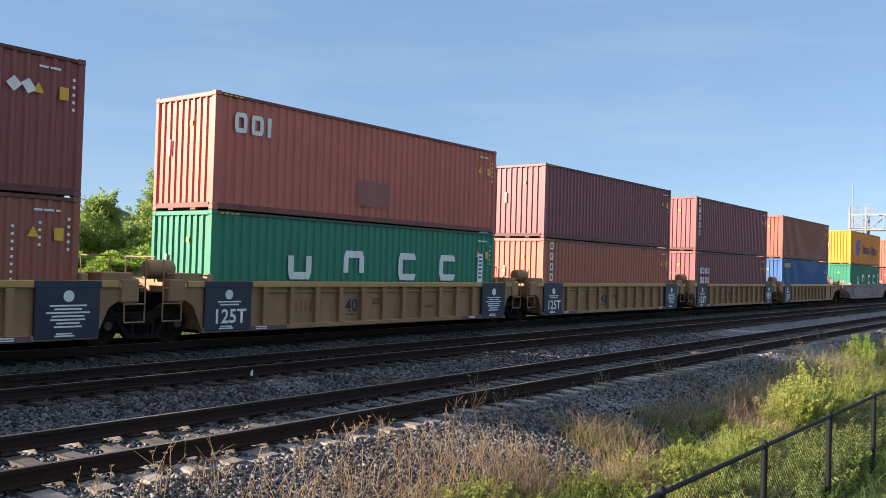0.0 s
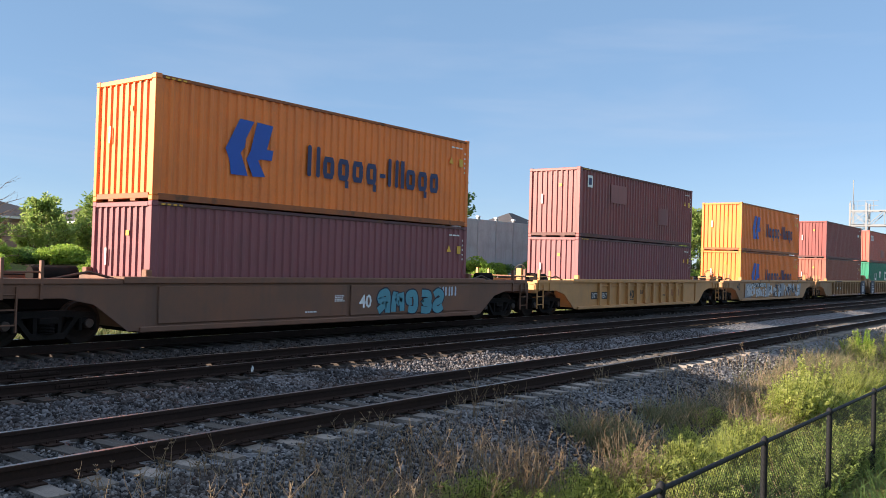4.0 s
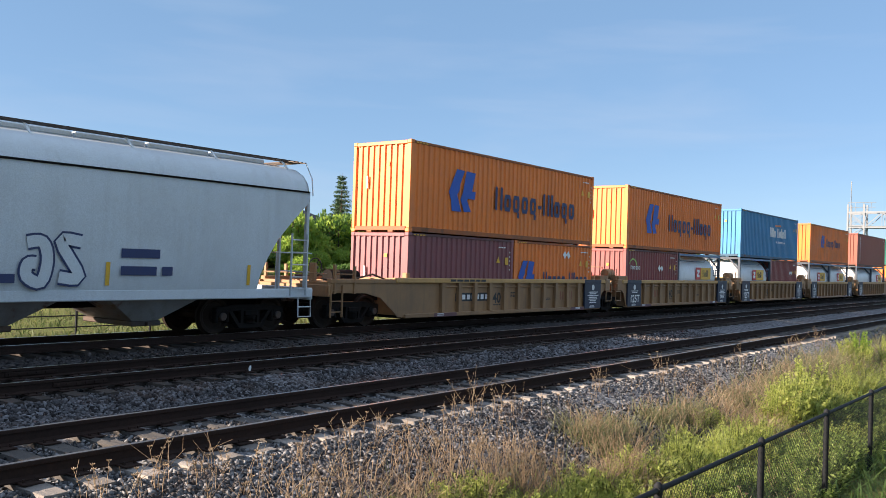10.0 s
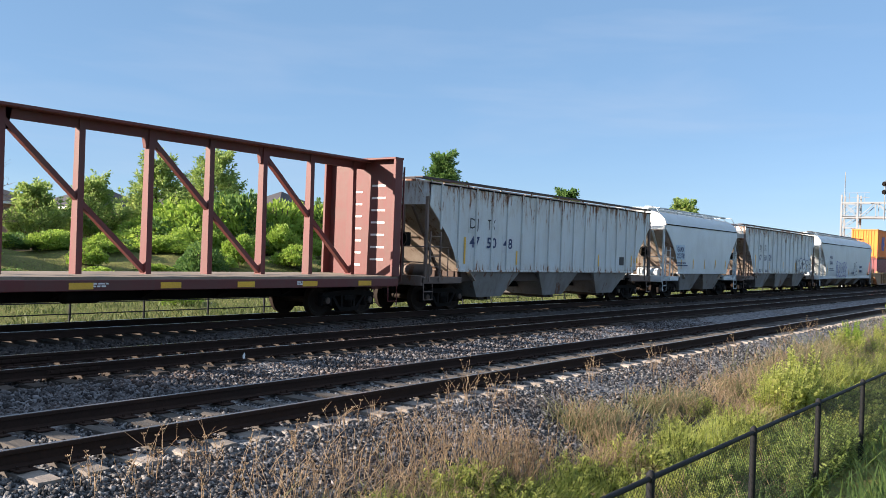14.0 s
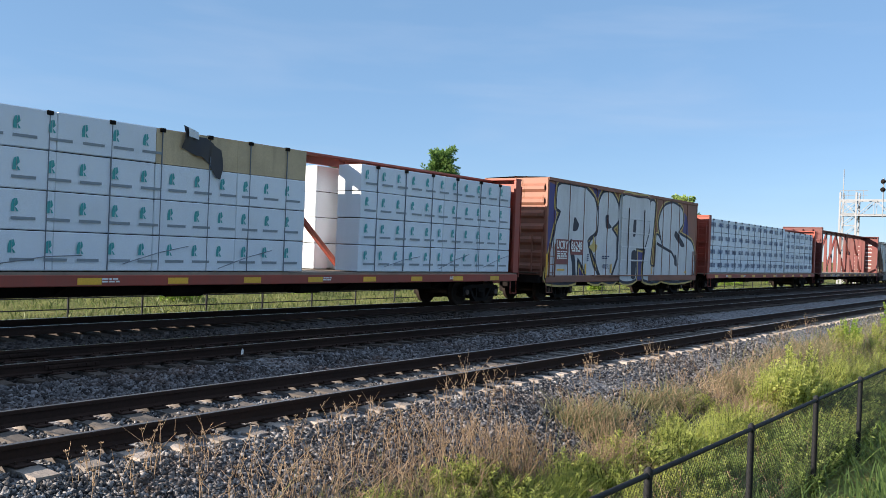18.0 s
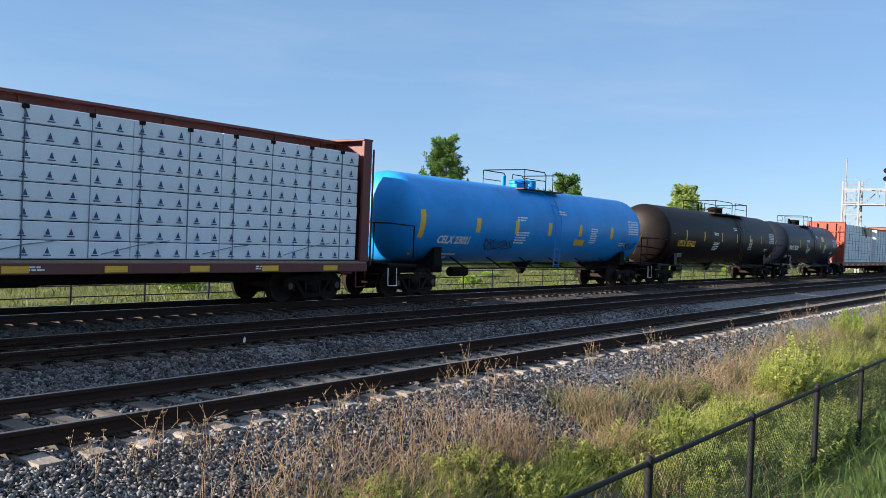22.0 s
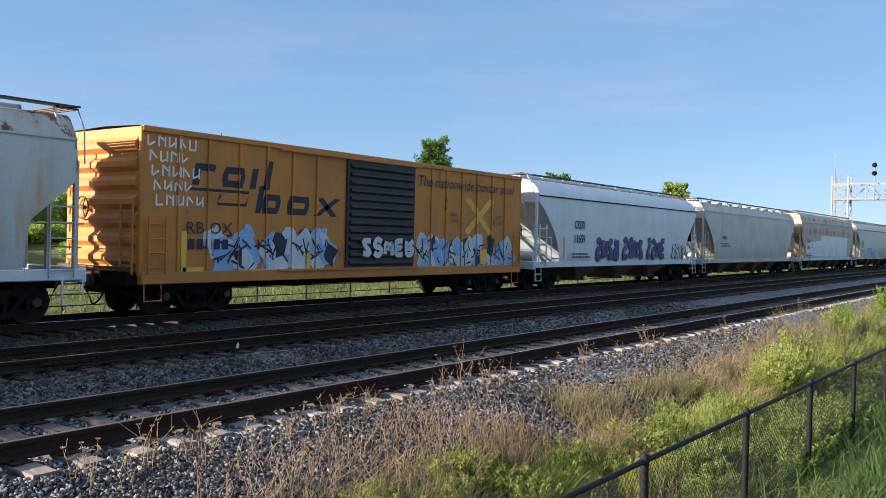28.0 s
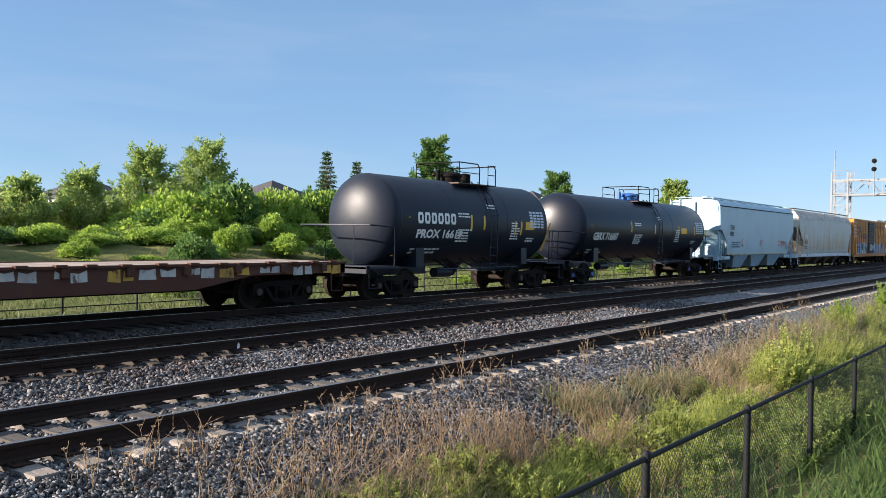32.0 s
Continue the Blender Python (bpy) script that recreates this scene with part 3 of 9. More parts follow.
def bed_material():
    """Crushed stone seen from farther off: cells of uneven grey with relief, grass and soil away from the line."""
    m, nt, b = node_mat("ballast_bed")
    tc = nt.nodes.new("ShaderNodeTexCoord")
    vo = nt.nodes.new("ShaderNodeTexVoronoi")
    vo.inputs["Scale"].default_value = 17.0
    nt.links.new(tc.outputs["Object"], vo.inputs["Vector"])
    hs = nt.nodes.new("ShaderNodeSeparateColor")
    nt.links.new(vo.outputs["Color"], hs.inputs["Color"])
    stone = mix(nt, hs.outputs[0], (0.042, 0.044, 0.052), (0.28, 0.28, 0.285))
    f, _ = noise_fac(nt, 0.5, 0.5, 0.7)
    mul = nt.nodes.new("ShaderNodeMath")
    mul.operation = "MULTIPLY"
    mul.inputs[1].default_value = 0.4
    nt.links.new(f, mul.inputs[0])
    stone = mix(nt, mul.outputs[0], stone, (0.14, 0.085, 0.055))
    # darker brown from the second track outwards
    sy = nt.nodes.new("ShaderNodeSeparateXYZ")
    nt.links.new(tc.outputs["Object"], sy.inputs[0])
    far_dark = nt.nodes.new("ShaderNodeMapRange")
    far_dark.inputs["From Min"].default_value, far_dark.inputs["From Max"].default_value, far_dark.inputs["To Max"].default_value = 11.6, 13.2, 0.75
    nt.links.new(sy.outputs["Y"], far_dark.inputs["Value"])
    stone = mix(nt, far_dark.outputs["Result"], stone, (0.030, 0.024, 0.021))
    g, _ = noise_fac(nt, 0.35, 0.35, 0.65)
    g2, _ = noise_fac(nt, 9.0, 0.3, 0.7)
    grass = mix(nt, g, (0.10, 0.15, 0.03), (0.20, 0.22, 0.06))
    grass = mix(nt, g2, grass, (0.10, 0.075, 0.04))
    sx = nt.nodes.new("ShaderNodeSeparateXYZ")
    nt.links.new(tc.outputs["Object"], sx.inputs[0])
    wob, _ = noise_fac(nt, 0.6, 0.3, 0.7)
    off = nt.nodes.new("ShaderNodeMath")
    off.operation = "MULTIPLY_ADD"
    nt.links.new(wob, off.inputs[0])
    off.inputs[1].default_value = 0.9
    nt.links.new(sx.outputs["Y"], off.inputs[2])
    edges = []
    for lo, hi in ((21.9, 22.3), (5.2, 4.4)):
        r = nt.nodes.new("ShaderNodeMapRange")
        r.inputs["From Min"].default_value, r.inputs["From Max"].default_value = lo, hi
        nt.links.new(off.outputs[0], r.inputs["Value"])
        edges.append(r.outputs["Result"])
    mx = nt.nodes.new("ShaderNodeMath")
    mx.operation = "MAXIMUM"
    nt.links.new(edges[0], mx.inputs[0])
    nt.links.new(edges[1], mx.inputs[1])
    nt.links.new(mix(nt, mx.outputs[0], stone, grass), b.inputs["Base Color"])
    b.inputs["Roughness"].default_value = 0.92
    b.inputs["Specular IOR Level"].default_value = 0.12
    bp = nt.nodes.new("ShaderNodeBump")
    bp.inputs["Strength"].default_value, bp.inputs["Distance"].default_value = 0.9, 0.05
    nt.links.new(vo.outputs["Distance"], bp.inputs["Height"])
    nt.links.new(bp.outputs["Normal"], b.inputs["Normal"])
    return m


PROFILE = [(-600, 6), (-60, 1.2), (-4, 0.45), (-0.6, 0.36), (0.9, -0.75), (1.6, -1.0), (2.75, -1.05), (3.6, -1.10), (4.4, -1.02), (5.2, -0.82), (6.2, -0.5), (7.0, -0.31), (7.3, -0.24), (7.5, -0.232), (7.9, -0.24), (8.0, -0.245), (8.64, -0.225), (9.3, -0.235), (9.9, -0.26), (10.6, -0.33), (11.4, -0.34), (12.1, -0.24),
           (13.4, -0.27), (14.7, -0.24), (15.4, -0.33), (16.2, -0.33), (17.0, -0.24), (18.3, -0.27), (19.6, -0.24), (20.2, -0.30), (21.6, -0.85), (23, -0.95), (26, -0.78), (32, -0.7), (40, -0.4), (44, 0.6), (48, 1.2), (60, 0.6), (75, 0.3), (110, 0.5), (300, 3), (1600, 10)]


def ground_z(y):
    for (y0, z0), (y1, z1) in zip(PROFILE, PROFILE[1:]):
        if y <= y1:
            return z0 + (z1 - z0) * (y - y0) / (y1 - y0)
    return PROFILE[-1][1]


def build_ground():
    ys = []
    for (y0, _), (y1, _) in zip(PROFILE, PROFILE[1:]):
        n = max(1, min(8, int((y1 - y0) / 0.35))) if y0 > -1 and y1 < 50 else 1
        ys += [y0 + (y1 - y0) * i / n for i in range(n)]
    ys.append(PROFILE[-1][0])
    xs = [-800, -300, -100, -40, -15] + [-8 + 0.4 * i for i in range(120)] + [40 + 1.5 * i for i in range(54)] + [125, 160, 220, 320, 500, 900, 2000]
    rows = []
    for x in xs:
        row = []
        for y in ys:
            k = 0.05 if 0.5 < y < 24 else 0.25 if y < 100 else 0
            rough = noise.noise((x * 0.5, y * 0.5, 0)) * k + (noise.noise((x * 1.9, y * 1.9, 3)) * 0.025 if y < 24 else 0)
            track = any(abs(y - t) < 1.3 for t in TRACKS)
            row.append((x, y, ground_z(y) + (rough * (0.25 if track else 1))))
        rows.append(row)
    single("ground", Solid().sheet(rows), bed_material(), "grey crushed-stone railway bed with grassy verges", "ground", kind="structure", fix=False)


build_ground()

# ---- scattered stones, as one heap ----
PHI = (1 + 5 ** 0.5) / 2
ICO_V = np.array([(-1, PHI, 0), (1, PHI, 0), (-1, -PHI, 0), (1, -PHI, 0), (0, -1, PHI), (0, 1, PHI), (0, -1, -PHI), (0, 1, -PHI), (PHI, 0, -1), (PHI, 0, 1), (-PHI, 0, -1), (-PHI, 0, 1)]) / 1.9
ICO_F = np.array([(0, 11, 5), (0, 5, 1), (0, 1, 7), (0, 7, 10), (0, 10, 11), (1, 5, 9), (5, 11, 4), (11, 10, 2), (10, 7, 6), (7, 1, 8), (3, 9, 4), (3, 4, 2), (3, 2, 6), (3, 6, 8), (3, 8, 9), (4, 9, 5), (2, 4, 11), (6, 2, 10), (8, 6, 7), (9, 8, 1)])
CUBE_V = np.array([(x, y, z) for x in (-1, 1) for y in (-1, 1) for z in (-1, 1)]) * 0.8
CUBE_F = np.array([(0, 1, 3, 2), (4, 6, 7, 5), (0, 4, 5, 1), (2, 3, 7, 6), (0, 2, 6, 4), (1, 5, 7, 3)])


def raw_mesh(name, verts, faces, material):
    me = bpy.data.meshes.new(name)
    n, k = len(faces), faces.shape[1]
    me.vertices.add(len(verts))
    me.vertices.foreach_set("co", verts.astype(np.float32).ravel())
    me.loops.add(n * k)
    me.loops.foreach_set("vertex_index", faces.astype(np.int32).ravel())
    me.polygons.add(n)
    me.polygons.foreach_set("loop_start", np.arange(0, n * k, k, dtype=np.int32))
    me.update(calc_edges=True)
    me.materials.append(material)
    return me


def turns(rng, n):
    """n random turns as 3 x 3 matrices."""
    q = rng.normal(size=(n, 4))
    q /= np.linalg.norm(q, axis=1)[:, None]
    w, x, y, z = q.T
    return np.stack([np.stack([1 - 2 * (y * y + z * z), 2 * (x * y - z * w), 2 * (x * z + y * w)], 1), np.stack([2 * (x * y + z * w), 1 - 2 * (x * x + z * z), 2 * (y * z - x * w)], 1),
                     np.stack([2 * (x * z - y * w), 2 * (y * z + x * w), 1 - 2 * (x * x + y * y)], 1)], 1)


def stones(name, boxes, material, seed, r0, r1, blocky=False):
    """boxes: (x0, x1, y0, y1, stones per square metre)."""
    rng = np.random.default_rng(seed)
    pts = []
    for x0, x1, y0, y1, d in boxes:
        n = int((x1 - x0) * (y1 - y0) * d)
        pts.append(np.stack([rng.uniform(x0, x1, n), rng.uniform(y0, y1, n)], 1))
    p = np.concatenate(pts)
    n = len(p)
    py, pz = [a for a, _ in PROFILE], [b for _, b in PROFILE]
    z = np.interp(p[:, 1], py, pz)
    base_v, base_f = (CUBE_V, CUBE_F) if blocky else (ICO_V, ICO_F)
    k = len(base_v)
    r = rng.uniform(r0, r1, n)
    sq = rng.uniform(0.45, 1.3, (n, 1, 3))
    v = base_v[None] * sq * (1 + rng.normal(0, 0.24, (n, k, 1))) * r[:, None, None]
    v = np.einsum("nij,nkj->nki", turns(rng, n), v)
    v += np.stack([p[:, 0], p[:, 1], z + r * 0.35], 1)[:, None]
    f = base_f[None] + (np.arange(n) * k)[:, None, None]
    me = raw_mesh(name, v.reshape(-1, 3), f.reshape(-1, base_f.shape[1]), material)
    return tagged(new(name, me), "loose grey crushed ballast stones along the rails", "gravel", kind="stuff")


BALLAST = stone_material("ballast_stone", (0.020, 0.020, 0.022), (0.30, 0.29, 0.285), (0.17, 0.11, 0.075), 0.4)
BROWNSTONE = stone_material("brown_stone", (0.028, 0.024, 0.024), (0.23, 0.22, 0.225), (0.15, 0.085, 0.055), 0.4)
FARSTONE = stone_material("far_stone", (0.02, 0.018, 0.018), (0.13, 0.11, 0.10), (0.09, 0.05, 0.03), 0.5)
stones("ballast_stones", [(2.5, 9, 4.8, 7.3, 1900), (9, 13, 4.8, 7.3, 1700), (13, 26, 4.9, 7.3, 800), (3.2, 20, 7.95, 9.33, 260), (2.5, 18, 7.2, 7.4, 500), (2.5, 16, 7.4, 7.85, 240), (16, 40, 8.0, 9.3, 60), (26, 50, 5.3, 7.3, 70)], BALLAST, 5, 0.009, 0.028, True)
stones("brown_stones", [(3.5, 18, 9.75, 12.1, 500), (18, 32, 9.75, 12.2, 130)], BROWNSTONE, 7, 0.012, 0.036, True)
stones("dark_stones", [(4, 30, 12.1, 12.6, 150), (4, 24, 12.7, 14.1, 120), (4.5, 24, 14.5, 17.0, 110)], FARSTONE, 6, 0.014, 0.036, True)


# ---- tracks ----
RUSTRAIL = surface("rail_rust", (0.036, 0.021, 0.016), 0.85, 0.0, (0.016, 0.012, 0.010), 0.5, 0.25, vary=0.1, spec=0.12)
POLISHED = surface("rail_top", (0.42, 0.41, 0.40), 0.28, 1.0, (0.15, 0.1, 0.07), 0.3, 0.1, vary=0.0, bump=0.03)
DULLTOP = surface("rail_top_dull", (0.30, 0.28, 0.27), 0.38, 0.9, (0.12, 0.07, 0.05), 0.5, 0.1, vary=0.0, bump=0.05)
TIEWOOD = surface("tie_wood", (0.26, 0.225, 0.195), 0.9, 0.0, (0.13, 0.10, 0.085), 0.6, 0.3, vary=0.3, bump=0.5, size=0.5, streak=0.0)
tnt = TIEWOOD.node_tree
ttc, tsep, tabs, tmr = (tnt.nodes.new(k) for k in ("ShaderNodeTexCoord", "ShaderNodeSeparateXYZ", "ShaderNodeMath", "ShaderNodeMapRange"))
tabs.operation = "ABSOLUTE"
tmr.inputs["From Min"].default_value, tmr.inputs["From Max"].default_value, tmr.inputs["To Min"].default_value, tmr.inputs["To Max"].default_value = 0.80, 1.10, 0.88, 0.0
tnt.links.new(ttc.outputs["Object"], tsep.inputs[0])
tnt.links.new(tsep.outputs["Y"], tabs.inputs[0])
tnt.links.new(tabs.outputs[0], tmr.inputs["Value"])
tbase = tnt.nodes["Principled BSDF"].inputs["Base Color"]
tnt.links.new(mix(tnt, tmr.outputs["Result"], tbase.links[0].from_socket, (0.05, 0.042, 0.036)), tbase)
RAIL_POLY = [(-0.07, -0.172), (0.07, -0.172), (0.07, -0.158), (0.012, -0.135), (0.010, -0.048), (0.036, -0.040), (0.036, -0.006), (0.028, 0.0), (-0.028, 0.0), (-0.036, -0.006), (-0.036, -0.040), (-0.010, -0.048), (-0.012, -0.135), (-0.07, -0.158)]


TIEDARK = surface("oiled_tie_wood", (0.060, 0.048, 0.040), 0.9, 0.0, (0.03, 0.024, 0.02), 0.5, 0.3, vary=0.3, bump=0.5, size=0.5, streak=0.0, spec=0.15)


def tie_meshes(wood):
    out = []
    for k in range(5):
        rng = random.Random(70 + k)
        s = Solid()
        n = 6
        rows = []
        prof = [(-0.115, -0.16), (-0.112, 0.0), (-0.04, rng.uniform(-0.004, 0.008)), (0.04, rng.uniform(-0.008, 0.006)), (0.112, 0.0), (0.115, -0.16)]
        for i in range(n + 1):
            y = -1.28 + 2.56 * i / n + (rng.uniform(-0.03, 0.03) if i in (0, n) else 0)
            rows.append([(a + rng.uniform(-0.008, 0.008), y, b + rng.uniform(-0.008, 0.006)) for a, b in prof])
        s.sheet(rows)
        for r in (rows[0], rows[-1]):
            s.add(r, [tuple(range(6))])
        out.append(s.mesh("tie", wood))
    return out


def plate_mesh():
    s = Solid()
    for y in (-0.75, 0.75):
        s.box(-0.1, 0.1, y - 0.18, y + 0.18, 0.0, 0.018, 0.004)
        for a in (-0.06, 0.06):
            for b in (-0.1, 0.1):
                s.box(a - 0.012, a + 0.012, y + b - 0.012, y + b + 0.012, 0.0, 0.05)
    return s.mesh("tie_plate", RUSTRAIL)


def build_tracks():
    pale, dark, plate = tie_meshes(TIEWOOD), tie_meshes(TIEDARK), plate_mesh()
    for ti, y in enumerate(TRACKS):
        tr = thing("railway_track_%d" % (ti + 1), "rusty steel rails on weathered wooden ties", "railway track", kind="structure", m=pose(0, y, 0))
        for k in (-0.75, 0.75):
            r = part("rail", Solid().prism(RAIL_POLY, "x", -120, 700), RUSTRAIL, tr, at=pose(0, k, 0))
            part("running_surface", Solid().box(-120, 700, -0.026, 0.026, 0.0, 0.0025), DULLTOP if ti == 0 else POLISHED, r, "worn bright running surface")
        rng = random.Random(ti)
        ties = dark if ti else pale
        n = 230
        for i in range(n):
            x = -6 + 0.505 * i + rng.uniform(-0.03, 0.03)
            t = part("tie", ties[rng.randrange(5)], None, tr, at=pose(x, rng.uniform(-0.04, 0.04), -0.19 + rng.uniform(-0.012, 0.01), 0, 0, rng.uniform(-1.2, 1.2)))
            if ti == 0 and 2 < x < 30 or ti == 1 and 4 < x < 26:
                part("tie_plate", plate, None, t, at=pose(0, 0, 0.002))
        s = Solid()
        for i in range(500):
            x = -6 + 0.505 * (n + i)
            s.box(x - 0.11, x + 0.11, -1.22, 1.22, -0.35, -0.19)
        far = part("far_ties", s, TIEDARK, tr)
        far["kind"] = "stuff"
        if ti == 1:
            for x in (7.4, 24.0):
                for k in (-0.75, 0.75):
                    j = Solid().box(x - 0.45, x + 0.45, k - 0.035, k + 0.035, -0.13, -0.06, 0.01)
                    for q in range(6):
                        j.box(x - 0.4 + 0.155 * q, x - 0.36 + 0.155 * q, k - 0.055, k + 0.055, -0.11, -0.075)
                    part("joint_bar", j, RUSTRAIL, tr)


build_tracks()


# ---- plants ----
def leaf_mesh(name, centres, ways, size, material, rng, aspect=0.5, droop=0.0):
    """Many four-cornered leaves: centres (n, 3), ways: the direction each points in."""
    n = len(centres)
    ways = ways / (np.linalg.norm(ways, axis=1)[:, None] + 1e-9)
    side = np.cross(ways, rng.normal(size=(n, 3)))
    side /= np.linalg.norm(side, axis=1)[:, None] + 1e-9
    s = np.asarray(size).reshape(-1, 1) * rng.uniform(0.6, 1.3, (n, 1))
    a = centres
    mid = centres + ways * s * 0.5
    tip = centres + ways * s - np.array([0, 0, 1.0]) * s * droop
    v = np.stack([a, mid + side * s * aspect * 0.5, tip, mid - side * s * aspect * 0.5], 1)
    f = np.arange(n * 4).reshape(n, 4)
    return raw_mesh(name, v.reshape(-1, 3), f, material)


def tapered(s, pts, radii, n=7):
    pts = [Vector(p) for p in pts]
    rings = []
    for i, p in enumerate(pts):
        d = (pts[min(i + 1, len(pts) - 1)] - pts[max(i - 1, 0)]).normalized()
        u = Vector((0, 0, 1)) if abs(d.z) < 0.9 else Vector((1, 0, 0))
        a = d.cross(u).normalized()
        b = a.cross(d)
        rings.append([tuple(p + (a * math.cos(k * math.tau / n) + b * math.sin(k * math.tau / n)) * radii[i]) for k in range(n)])
    v = [q for r in rings for q in r]
    f = [(i * n + k, i * n + (k + 1) % n, (i + 1) * n + (k + 1) % n, (i + 1) * n + k) for i in range(len(pts) - 1) for k in range(n)]
    return s.add(v, f)


BARK = surface("bark", (0.12, 0.085, 0.06), 0.9, 0, (0.05, 0.04, 0.03), 0.5, 0.3, bump=0.6, size=0.4)
MAPLE = foliage("maple_leaves", (0.21, 0.32, 0.08), (0.50, 0.56, 0.19), 0.5)
DARKLEAF = foliage("dark_leaves", (0.08, 0.17, 0.045), (0.20, 0.30, 0.08), 0.45)
SHRUB = foliage("shrub_leaves", (0.20, 0.33, 0.045), (0.42, 0.52, 0.10), 0.5)
NEEDLE = foliage("needles", (0.05, 0.10, 0.045), (0.11, 0.17, 0.07), 0.15)
WEED = foliage("weed_leaves", (0.36, 0.42, 0.09), (0.64, 0.63, 0.22), 0.62)
GRASS = foliage("grass_blades", (0.07, 0.105, 0.03), (0.19, 0.215, 0.07), 0.35)
# grass along the fence: the shade among the blades is put into a darker green
FENCEGRASS = foliage("fence_grass", (0.05, 0.095, 0.025), (0.17, 0.24, 0.06), 0.35)
OLIVE = foliage("olive_blades", (0.13, 0.14, 0.06), (0.36, 0.33, 0.17), 0.4)
DRY = foliage("dry_stalks", (0.28, 0.19, 0.115), (0.60, 0.46, 0.30), 0.3)
FENCELEAF = foliage("fence_leaves", (0.20, 0.29, 0.07), (0.44, 0.50, 0.16), 0.55)


def broad_tree(x, y, height, spread, seed, leaves, label, n_leaf=9000, trunk=0.3, low=0.1, leaf=0.24, upright=1.0, name="tree"):
    """A trunk with upswept limbs, each set with leafy sprays that stand apart, so that the outline is feathered and sky shows between."""
    rng, nr = random.Random(seed), np.random.default_rng(seed)
    z0 = ground_z(y)
    ob = thing(name, label, "tree", "trees behind the line", pose(x, y, z0))
    wood = Solid()
    tapered(wood, [(0, 0, -0.1), (0.05, 0, height * 0.3), (-0.06, 0.05, height * 0.62), (0, 0, height * 0.9)], [trunk, trunk * 0.75, trunk * 0.4, 0.03])
    sprays = []
    n = 30
    for i in range(n):
        f = low + (0.97 - low) * (i + rng.random()) / n
        a = i * 2.4 + rng.uniform(-0.4, 0.4)
        env = max(0.16, math.sin(math.pi * min(1.0, (f + 0.12) ** 0.8)) ** 0.7)
        r = spread * env * rng.uniform(0.75, 1.15)
        up = upright * r * rng.uniform(0.7, 1.1) + 0.25
        p0 = Vector((0, 0, max(0.10 * height, f * height - up * 0.75)))
        p2 = Vector((r * math.cos(a), r * math.sin(a), min(p0.z + up, height * 1.02)))
        p1 = p0.lerp(p2, 0.5) + Vector((0, 0, -0.10 * r))
        tapered(wood, [p0, p1, p2], [trunk * 0.30 * (1.15 - f), trunk * 0.17 * (1.15 - f), 0.012], 5)
        sprays.append((p1, p2 + (p2 - p1) * 0.12))
        for k in range(6):
            u = 0.3 + 0.6 * (k + rng.random()) / 6
            q = (p0.lerp(p1, u * 2) if u < 0.5 else p1.lerp(p2, u * 2 - 1))
            b = a + (1 if k % 2 else -1) * rng.uniform(0.5, 1.2)
            ln = spread * 0.34 * rng.uniform(0.6, 1.2)
            e = q + Vector((ln * math.cos(b), ln * math.sin(b), ln * rng.uniform(0.5, 1.1)))
            tapered(wood, [q, e], [0.016, 0.006], 4)
            sprays.append((q, e))
    part("trunk", wood, BARK, ob, fix=False)
    c, w = [], []
    per = n_leaf // len(sprays)
    for p, q in sprays:
        d = np.array(q - p)
        ln = np.linalg.norm(d) + 1e-6
        u = nr.uniform(0.12, 1.05, per)
        th = 0.05 * spread * (1.15 - 0.75 * u) + 0.03
        off = nr.normal(size=(per, 3)) * th[:, None]
        c.append(np.array(p)[None] + d[None] * u[:, None] + off)
        w.append(off / th[:, None] * 0.35 + d[None] / ln * 0.8 + np.array([0, 0, 0.1]) + nr.normal(size=(per, 3)) * 0.3)
    crown = new("crown", leaf_mesh("crown", np.concatenate(c), np.concatenate(w), leaf * 1.15, leaves, nr, 0.45, 0.15))
    crown.parent = ob
    return ob


def spruce(x, y, height, spread, seed):
    rng, nr = random.Random(seed), np.random.default_rng(seed)
    ob = thing("spruce_tree", "dark green spruce with drooping tiers of branches", "tree", "trees behind the line", pose(x, y, ground_z(y)))
    wood = Solid()
    tapered(wood, [(0, 0, -0.1), (0, 0, height * 0.98)], [0.16, 0.015])
    c, w = [], []
    tiers = 21
    for i in range(tiers):
        f = 0.06 + 0.92 * i / tiers
        r = spread * (1 - f) ** 1.0 * rng.uniform(0.85, 1.15) + 0.12
        for k in range(9):
            a = k * math.tau / 9 + i * 0.7 + rng.uniform(-0.2, 0.2)
            rr = r * rng.uniform(0.7, 1.1)
            p0, p2 = np.array((0, 0, f * height)), np.array((rr * math.cos(a), rr * math.sin(a), f * height - 0.18 * rr + 0.05))
            tapered(wood, [tuple(p0), tuple(p2)], [0.025, 0.006], 4)
            m = int(28 + 40 * (1 - f))
            u = nr.uniform(0.15, 1.0, m)
            off = nr.normal(size=(m, 3)) * np.array([0.09, 0.09, 0.07]) * (0.6 + 0.6 * (1 - f))
            c.append(p0 + (p2 - p0) * u[:, None] + off)
            w.append((p2 - p0)[None] * 0.5 + off * 3 + np.array([0, 0, -0.12]))
    part("trunk", wood, BARK, ob, fix=False)
    crown = new("crown", leaf_mesh("crown", np.concatenate(c), np.concatenate(w), 0.22, NEEDLE, nr, 0.32, 0.1))
    crown.parent = ob
    return ob


